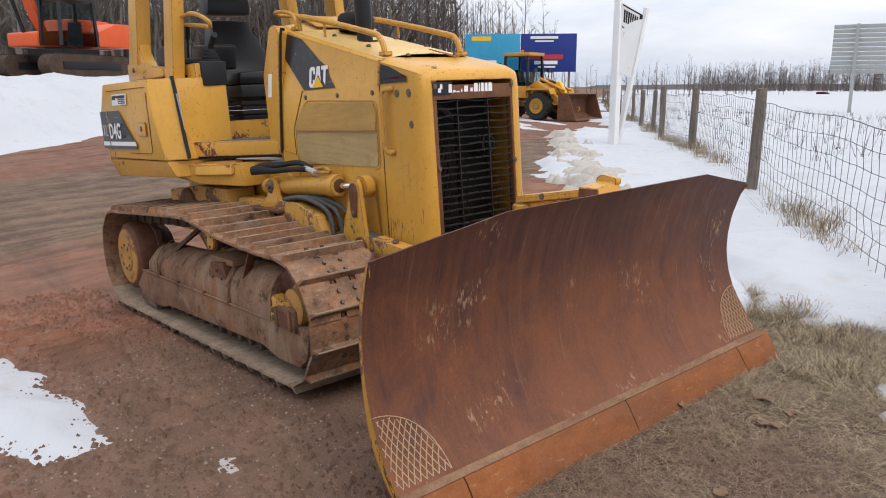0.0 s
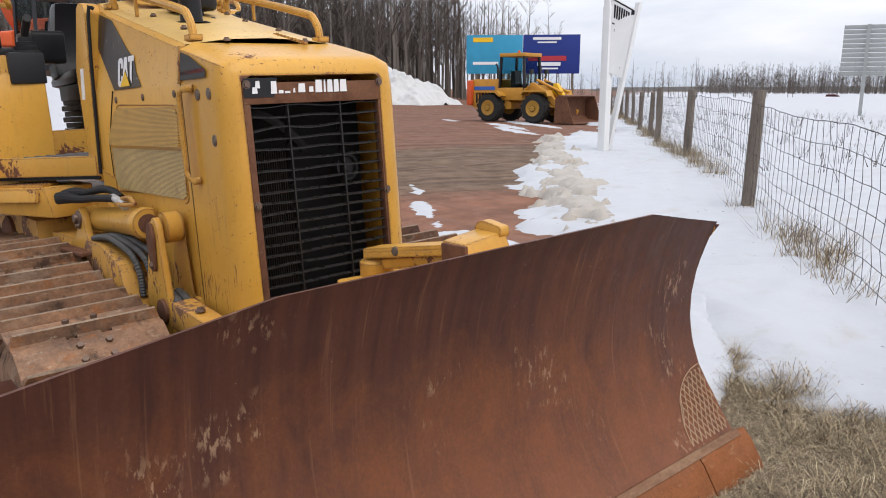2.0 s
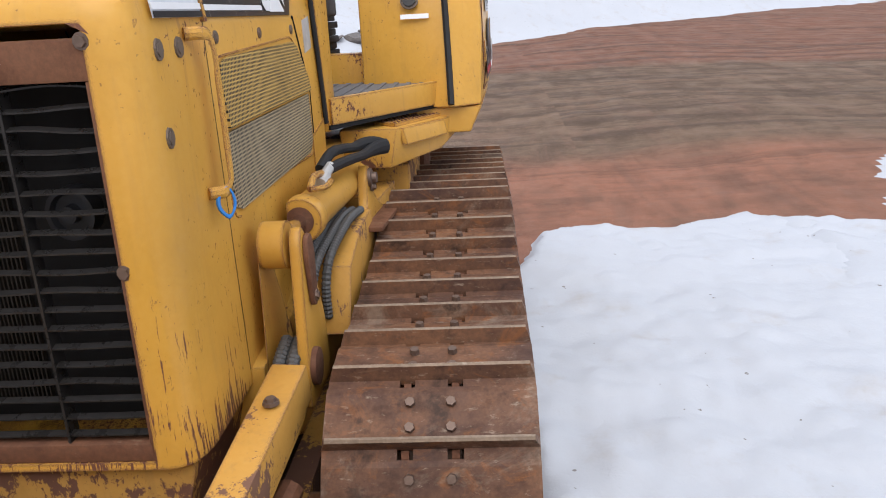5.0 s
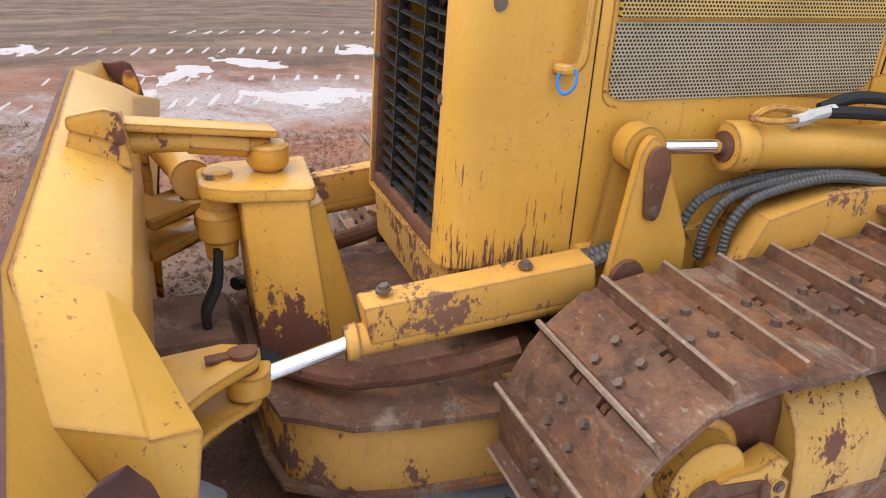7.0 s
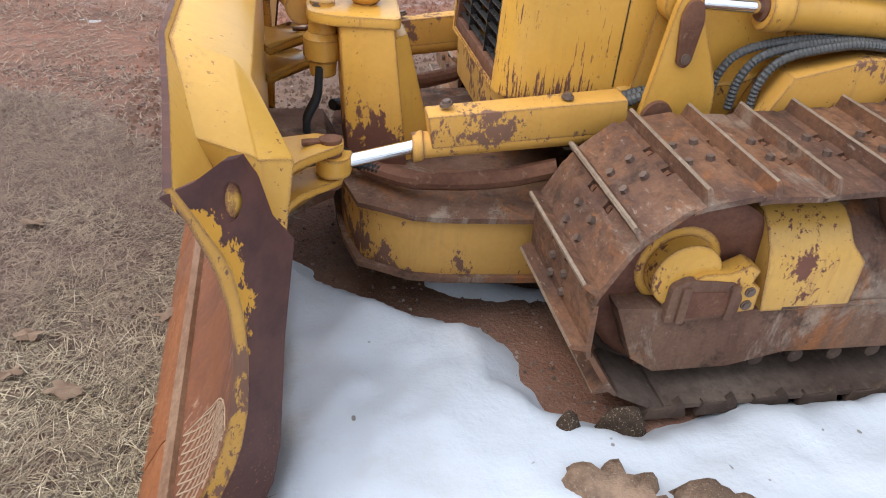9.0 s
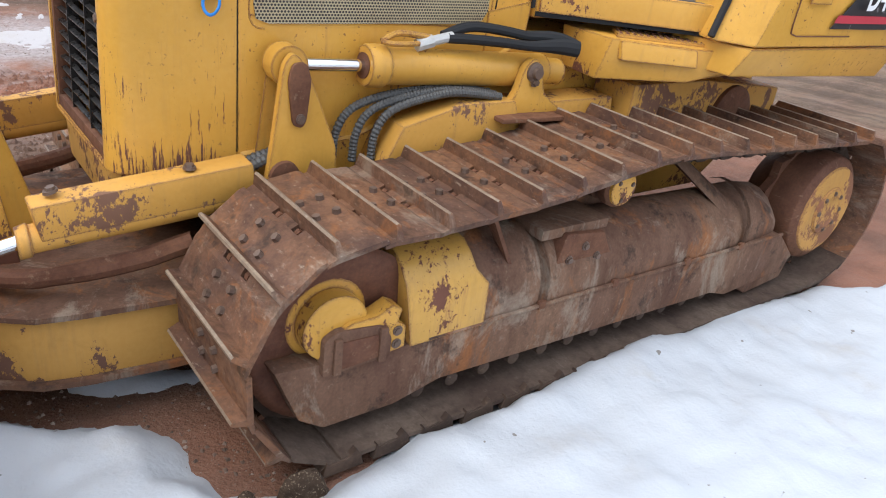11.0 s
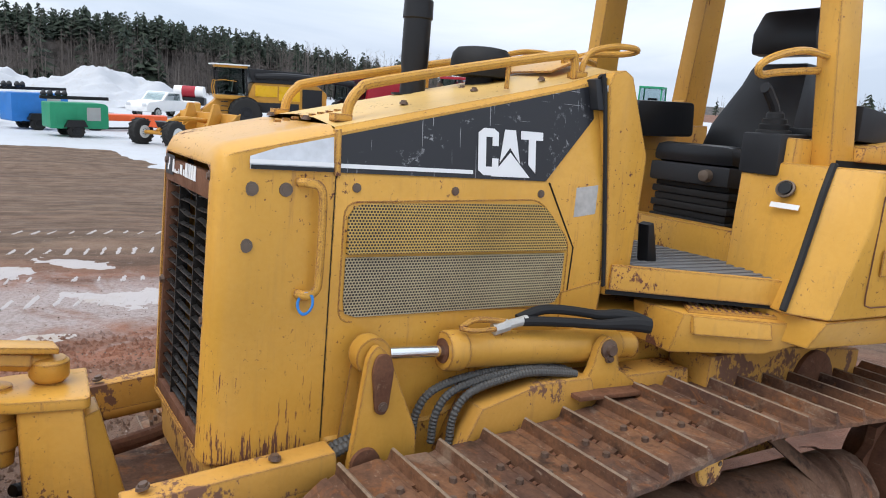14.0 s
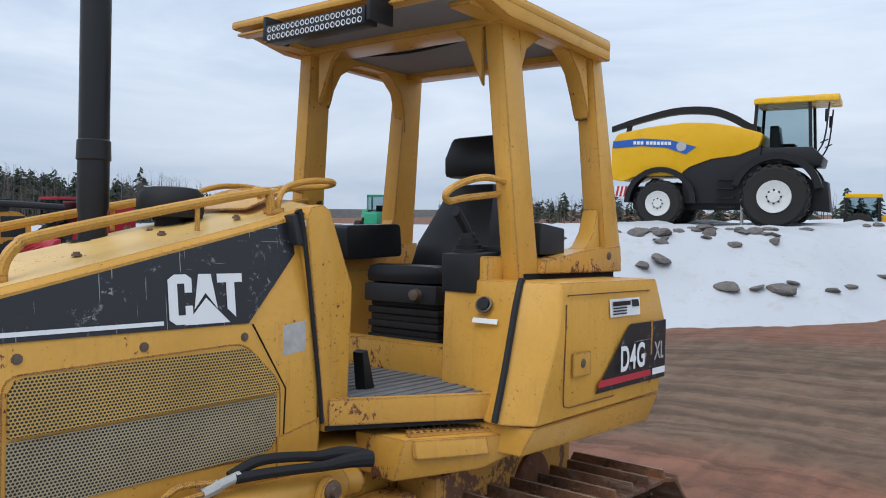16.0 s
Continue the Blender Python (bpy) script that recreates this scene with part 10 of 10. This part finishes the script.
def prints(name, mat, rows, label, h=0.012):
    """Bars pressed by track grousers: each row is start, end, count, bar length and turn."""
    rng = random.Random(8)
    vs, fs = [], []
    for (x0, y0), (x1, y1), n, bl, turn in rows:
        for k in range(n):
            if rng.random() < 0.12:
                continue
            t = k / max(1, n - 1)
            cx, cy = x0 + (x1 - x0) * t + rng.uniform(-0.02, 0.02), y0 + (y1 - y0) * t + rng.uniform(-0.02, 0.02)
            a = math.atan2(y1 - y0, x1 - x0) + radians(turn) + rng.uniform(-0.06, 0.06)
            l, w = bl * rng.uniform(0.55, 1.05) / 2, rng.uniform(0.026, 0.05)
            m = 7
            ca, sa = math.cos(a), math.sin(a)
            i = len(vs)
            for q in range(m + 1):
                u = -l + 2 * l * q / m
                ww = w * (0.6 + 0.6 * rng.random()) * (0.3 if q in (0, m) else 1)
                for v, zz in ((-ww, -0.012), (0, h), (ww, -0.012)):
                    x, y = cx + u * ca - v * sa, cy + u * sa + v * ca
                    vs.append((x, y, ground_z(x, y) + zz))
            for q in range(m):
                for e in (0, 1):
                    fs.append((i + 3 * q + e, i + 3 * q + e + 1, i + 3 * q + e + 4, i + 3 * q + e + 3))
    o = raw(name, vs, fs, mat, label, "ground")
    o.data.polygons.foreach_set("use_smooth", [True] * len(fs))


prints("snow_in_track_prints", SLUSH, [((4.6, -4.9), (-1.5, -4.4), 34, 0.42, 78), ((4.4, -7.0), (-1.5, -6.5), 34, 0.42, 78), ((3.2, -5.6), (-0.6, -5.3), 20, 0.3, 80), ((2.0, -8.2), (-4.0, -7.4), 30, 0.4, 75)], "snow left in the prints of track grousers")
prints("grouser_prints", DIRT, [((-1.3, -1.85), (0.35, -1.6), 10, 0.42, 84), ((0.5, -1.75), (1.5, -1.7), 6, 0.3, 80)], "soil pressed into bars by track grousers", 0.05)
for k, (cx, cy, rx, ry) in enumerate(((2.6, -5.3, 0.5, 0.3), (1.0, -4.7, 0.6, 0.3), (3.9, -7.0, 0.5, 0.3), (4.3, -3.9, 0.22, 0.12), (3.6, -3.1, 0.10, 0.06), (1.78, -1.72, 0.09, 0.05), (-0.2, -6.6, 0.6, 0.35), (1.6, -6.0, 0.6, 0.3), (1.9, -3.6, 0.3, 0.14))):
    poly = [(cx + rx * math.cos(a), cy + ry * math.sin(a)) for a in [2 * math.pi * i / 12 for i in range(12)]]
    snow("ice_patch", poly, cx - rx - 0.3, cx + rx + 0.3, cy - ry - 0.3, cy + ry + 0.3, 0.035, 0.010, SLUSH, "thin patch of grey melting ice", 0.38 if rx > 0.4 else 0.08, 2.2, 40.0 + k, holes=0.5 if rx > 0.4 else 0.0)


def fallen_leaves():
    """Lobed brown leaves lying on the grass."""
    for k, (x, y, size, turn) in enumerate(((3.20, 0.37, 0.045, 20), (3.04, 0.64, 0.055, 140), (3.21, 0.55, 0.035, 80), (2.78, 0.30, 0.04, 220), (3.35, -0.35, 0.04, 300))):
        bm = B()
        z = ground_z(x, y) + 0.03
        ring = []
        for i in range(22):
            a = 2 * math.pi * i / 22
            r = size * (0.55 + 0.45 * abs(math.cos(a * 3.5)) ** 0.7) * (1.0 if abs(math.sin(a)) < 0.9 else 0.8)
            b = a + radians(turn)
            ring.append(bm.verts.new((x + r * math.cos(b) * 1.3, y + r * math.sin(b) * 0.75, z + 0.010 * math.sin(3 * a))))
        c = bm.verts.new((x, y, z + 0.004))
        for i in range(22):
            bm.faces.new((ring[i], ring[(i + 1) % 22], c))
        bmesh.ops.solidify(bm, geom=list(bm.faces), thickness=0.0015)
        thing("fallen_leaf", bm, LEAF, "dry pale brown leaf lying on dead grass", "leaf", "leaves on the grass")


LEAF = plain("dry_leaf", (0.36, 0.24, 0.16), 0.8, 0, 0.3, 40)
fallen_leaves()


def weeds():
    rng = random.Random(21)
    vs, fs = [], []
    def blade(x, y, z, dx, dy, h, w):
        i = len(vs)
        vs.extend([(x - w, y, z), (x + w, y, z), (x + dx, y + dy, z + h)])
        fs.append((i, i + 1, i + 2))
    line = [(3.5, 2.2), (-0.155, 6.665), (-3.7, 11.05), (-6.79, 14.7), (-14.07, 23.76), (-20.8, 32.1), (-43.7, 60.7)]
    for (x0, y0), (x1, y1) in zip(line, line[1:]):
        L = math.hypot(x1 - x0, y1 - y0)
        for k in range(int(L * 8)):
            t = rng.random()
            if fbm(x0 + (x1 - x0) * t, y0 + (y1 - y0) * t, 0.5, 3) < -0.12:
                continue
            cx, cy = x0 + (x1 - x0) * t + rng.gauss(0, 0.12), y0 + (y1 - y0) * t + rng.gauss(0, 0.12)
            g = ground_z(cx, cy) + 0.05
            for q in range(30):
                blade(cx + rng.gauss(0, 0.07), cy + rng.gauss(0, 0.07), g, rng.gauss(0, 0.12), rng.gauss(0, 0.12), rng.uniform(0.08, 0.34), 0.0032)
    raw("fence_grass", vs, fs, STRAW, "tall dead grass along the fence line", "grass")
    vs, fs = [], []
    for k in range(1500):
        x, y = rng.uniform(-30, 22), rng.uniform(5, 45)
        # only on the field side of the fence
        if (x + 0.34) * 0.76 + (y - 6.69) * 0.65 < 0.7:
            continue
        g = ground_z(x, y) + 0.08
        h = rng.uniform(0.2, 0.75)
        for q in range(rng.randint(2, 6)):
            dx, dy = rng.gauss(0, 0.22), rng.gauss(0, 0.22)
            blade(x + rng.gauss(0, 0.05), y + rng.gauss(0, 0.05), g, dx * h, dy * h, h * rng.uniform(0.5, 1), 0.0045)
    raw("field_weeds", vs, fs, STALK, "dark dead weeds standing out of the snow", "weeds")


weeds()


# -- woods --
def bark_mat(name, a, b):
    m = Mat(name).world()
    return m.done(m.mix(m.island(), a, b), 0.9)


BARK = bark_mat("bare_tree_bark", (0.05, 0.04, 0.034), (0.15, 0.128, 0.11))
TWIG = bark_mat("bare_twigs", (0.085, 0.068, 0.062), (0.16, 0.13, 0.12))
PINE = bark_mat("pine_needles", (0.012, 0.022, 0.014), (0.035, 0.05, 0.03))


def limb(vs, fs, p, q, r0, r1):
    d = (q - p)
    u = d.orthogonal().normalized()
    v = d.normalized().cross(u)
    i = len(vs)
    for c, r in ((p, r0), (q, r1)):
        for k in range(3):
            a = 2.094 * k
            w = c + (u * math.cos(a) + v * math.sin(a)) * r
            vs.append(w.to_tuple())
    for k in range(3):
        fs.append((i + k, i + (k + 1) % 3, i + 3 + (k + 1) % 3, i + 3 + k))


def bare_tree(vs, fs, tv, tf, base, H, rng, fine=1.0):
    """Trunk with rising limbs in one list, thin twigs in the other."""
    lean = Vector((rng.gauss(0, 0.03), rng.gauss(0, 0.03), 1))
    pts = [base + Vector((lean.x * H * t + rng.gauss(0, 0.05) * H * 0.1, lean.y * H * t + rng.gauss(0, 0.05) * H * 0.1, H * t)) for t in (0, 0.3, 0.55, 0.78, 1.0)]
    r = H * rng.uniform(0.008, 0.014)
    for k in range(4):
        limb(vs, fs, pts[k], pts[k + 1], r * (1 - 0.23 * k), r * (1 - 0.23 * (k + 1)))
    for k in range(int(rng.randint(9, 15) * fine)):
        t = rng.uniform(0.3, 0.98)
        i = min(3, int(t * 4))
        p = pts[0].lerp(pts[4], t)
        a = rng.uniform(0, 6.283)
        l = H * rng.uniform(0.10, 0.24) * (1.2 - t)
        q = p + Vector((math.cos(a) * l, math.sin(a) * l, l * rng.uniform(0.6, 1.4)))
        limb(vs, fs, p, q, r * 0.4 * (1.1 - t), r * 0.12)
        for j in range(int(5 * fine)):
            s = p.lerp(q, rng.uniform(0.3, 1))
            b = rng.uniform(0, 6.283)
            m = l * rng.uniform(0.25, 0.6)
            e = s + Vector((math.cos(b) * m * 0.7, math.sin(b) * m * 0.7, m * rng.uniform(0.5, 1.2)))
            i0 = len(tv)
            w = r * 0.10
            tv.extend([(s.x - w, s.y, s.z), (s.x + w, s.y + w, s.z), e.to_tuple()])
            tf.append((i0, i0 + 1, i0 + 2))


def pine_tree(vs, fs, base, H, rng):
    """A ragged crown of drooping needle clumps in uneven whorls."""
    R = H * rng.uniform(0.28, 0.46)
    for k in range(70):
        t = rng.uniform(0.12, 1.0)
        a = rng.uniform(0, 6.283)
        l = R * (1.04 - t) ** 0.65 * rng.uniform(0.35, 1.25) + 0.1
        p = base + Vector((0, 0, H * t))
        q = p + Vector((math.cos(a) * l, math.sin(a) * l, -l * rng.uniform(0.0, 0.35)))
        n = Vector((-math.sin(a), math.cos(a), 0)) * l * rng.uniform(0.18, 0.32)
        i = len(vs)
        up = Vector((0, 0, H * 0.035))
        mid = p.lerp(q, 0.6)
        vs.extend([(p + up).to_tuple(), (mid + n - up * 0.3).to_tuple(), q.to_tuple(), (mid - n - up * 0.3).to_tuple(), (mid + up).to_tuple()])
        fs.extend([(i, i + 1, i + 4), (i + 1, i + 2, i + 4), (i + 2, i + 3, i + 4), (i + 3, i, i + 4)])


def woods(name, area, n, h0, h1, pines, label, seed, fine=1.0, base=0.0):
    rng = random.Random(seed)
    vs, fs, tv, tf, pv, pf = [], [], [], [], [], []
    xs, ys = [p[0] for p in area], [p[1] for p in area]
    k = 0
    while k < n:
        x, y = rng.uniform(min(xs), max(xs)), rng.uniform(min(ys), max(ys))
        if not inside(area, x, y):
            continue
        k += 1
        b = Vector((x, y, (base(x) if callable(base) else base) - 0.3))
        if rng.random() < pines:
            pine_tree(pv, pf, b, rng.uniform(h0, h1) * 1.05, rng)
            limb(vs, fs, b, b + Vector((0, 0, h1 * 0.8)), h1 * 0.012, h1 * 0.003)
        else:
            bare_tree(vs, fs, tv, tf, b, rng.uniform(h0, h1), rng, fine)
    raw(name, vs, fs, BARK, label, "woods")
    if tv:
        raw(name + "_twigs", tv, tf, TWIG, "thin bare twigs of " + label, "woods")
    if pv:
        raw(name + "_pines", pv, pf, PINE, "dark ragged pines in " + label, "woods")


woods("lane_woods", [(-60, 46), (-66, 36), (-64, 20), (-60, 6), (-95, 6), (-95, 50), (-76, 66), (-64, 62)], 760, 9, 19, 0.0, "the bare grey wood beyond the lane", 3, 1.5, 0.6)
woods("lane_edge", [(-70, 62), (-62, 54), (-58, 62), (-70, 84), (-85, 95), (-84, 80)], 70, 8, 15, 0.0, "the thin trees beside the billboard", 4, 1.0, -0.1)
woods("hill_front", [(-72, -104), (-30, -112), (10, -110), (50, -112), (50, -126), (-30, -128), (-76, -118)], 800, 6, 10, 0.03, "the dense bare wood at the foot of the hill", 5, 1.1, -2.0)
woods("hill_crest", [(-90, -124), (-30, -128), (60, -130), (60, -146), (-90, -146)], 1500, 2.4, 5.4, 0.8, "the pines along the hill's crest", 15, 0.8, lambda x: 5.6 - 6.6 * smooth(20, 95, -x))
woods("yard_woods", [(-150, -120), (-95, -70), (-92, -15), (-120, -10), (-170, -100)], 520, 3, 5.5, 0.2, "the mixed wood behind the parked machines", 6, 0.7, -0.3)
woods("field_woods", [(-98, 163), (-50, 176), (0, 184), (60, 160), (70, 185), (-50, 208), (-108, 190)], 1500, 5, 9.5, 0.0, "the low bare wood across the highway", 7, 1.2, -1.5)
woods("roadside_scrub", [(-82, 92), (-60, 72), (-46, 82), (-50, 120), (-90, 120)], 90, 3, 6.5, 0.0, "the low scrub past the billboard", 8, 0.8, -0.7)


# -- low wooded rise that closes the distance, and snow piles --
def rise(name, pts, h, mat, label, depth=60):
    bm = B()
    rng = random.Random(2)
    front, topv, back = [], [], []
    path = curve_pts([(a, b, 0) for a, b in pts], 8)
    for i, p in enumerate(path):
        d = (path[min(i + 1, len(path) - 1)] - path[max(0, i - 1)]).normalized()
        n = Vector((-d.y, d.x, 0))
        if n.dot(p) < 0:
            n = -n
        hh = (h(p.x) if callable(h) else h) * (0.85 + 0.3 * fbm(p.x, p.y, 0.02, 5))
        front.append(bm.verts.new((p.x, p.y, -3.0)))
        topv.append(bm.verts.new((p.x + n.x * depth * 0.5, p.y + n.y * depth * 0.5, hh)))
        back.append(bm.verts.new((p.x + n.x * depth, p.y + n.y * depth, hh * 1.05)))
    for i in range(len(path) - 1):
        bm.faces.new((front[i], front[i + 1], topv[i + 1], topv[i]))
        bm.faces.new((topv[i], topv[i + 1], back[i + 1], back[i]))
    ob = link_mesh(name, bm, mat)
    return tagged(ob, label, "backdrop", kind="structure")


def far_wood_mat():
    """Bare stems seen from afar: upright grey-brown streaks."""
    m = Mat("far_wood_tone").world()
    st = m.noise(1.0, 3, 0.6, m.stretch(0.9, 0.9, 0.06))
    c = m.ramp(st, (0.32, (0.035, 0.030, 0.027)), (0.5, (0.075, 0.064, 0.058)), (0.68, (0.13, 0.115, 0.104)))
    c = m.mix(m.ramp(m.noise(0.06, 4), (0.45, 0.0), (0.6, 0.7)), c, (0.05, 0.05, 0.045))
    return m.done(c, 0.95)


FAR_WOOD = far_wood_mat()
rise("backdrop_hill", [(-260, -150), (-120, -142), (-75, -128), (0, -124), (120, -130), (260, -160)], lambda x: 8.4 - 7.0 * smooth(20, 95, -x), FAR_WOOD, "dark wooded hill behind the yard", 24)
rise("backdrop_lane", [(-96, 4), (-92, 20), (-92, 50), (-100, 90)], 13.0, FAR_WOOD, "dim wood floor behind the bare trees", 20)
rise("backdrop_field", [(-260, 300), (-100, 260), (80, 250), (300, 180)], 2.2, FAR_WOOD, "low dark wooded horizon across the field", 60)


def snow_pile(x, y, r, h, seed, mat, label):
    n = 64
    vs, fs = [], []
    for i in range(n + 1):
        for j in range(n + 1):
            u, v = -1 + 2 * i / n, -1 + 2 * j / n
            d = math.hypot(u, v)
            z = h * max(-0.1, 1 - d ** 1.15 + 0.25 * fbm(u * 3, v * 3, 1.0, seed) + 0.09 * fbm(u * 13, v * 13, 1.0, seed + 3) * max(0.0, 1.2 - d)) if d < 1.25 else -0.2 * h
            xx, yy = x + u * r, y + v * r * 0.6
            vs.append((xx, yy, ground_z(xx, yy) + z))
    for i in range(n):
        for j in range(n):
            a = i * (n + 1) + j
            fs.append((a, a + n + 1, a + n + 2, a + 1))
    o = raw("snow_pile", vs, fs, mat, label, "snow pile")
    o.data.polygons.foreach_set("use_smooth", [True] * len(fs))


snow_pile(-52.6, 40.3, 7.5, 3.2, 1.0, SNOW_OLD, "dirty ploughed snow heap by the lane")
snow_pile(4.2, -77.6, 12, 4.2, 2.0, SNOW, "large ploughed snow heap in the far yard")
snow_pile(-8.4, -74.1, 11, 3.4, 3.0, SNOW, "ploughed snow heap beside the combine")
snow_pile(12, -70, 12, 3.6, 4.0, SNOW, "ploughed snow heap at the yard's edge")
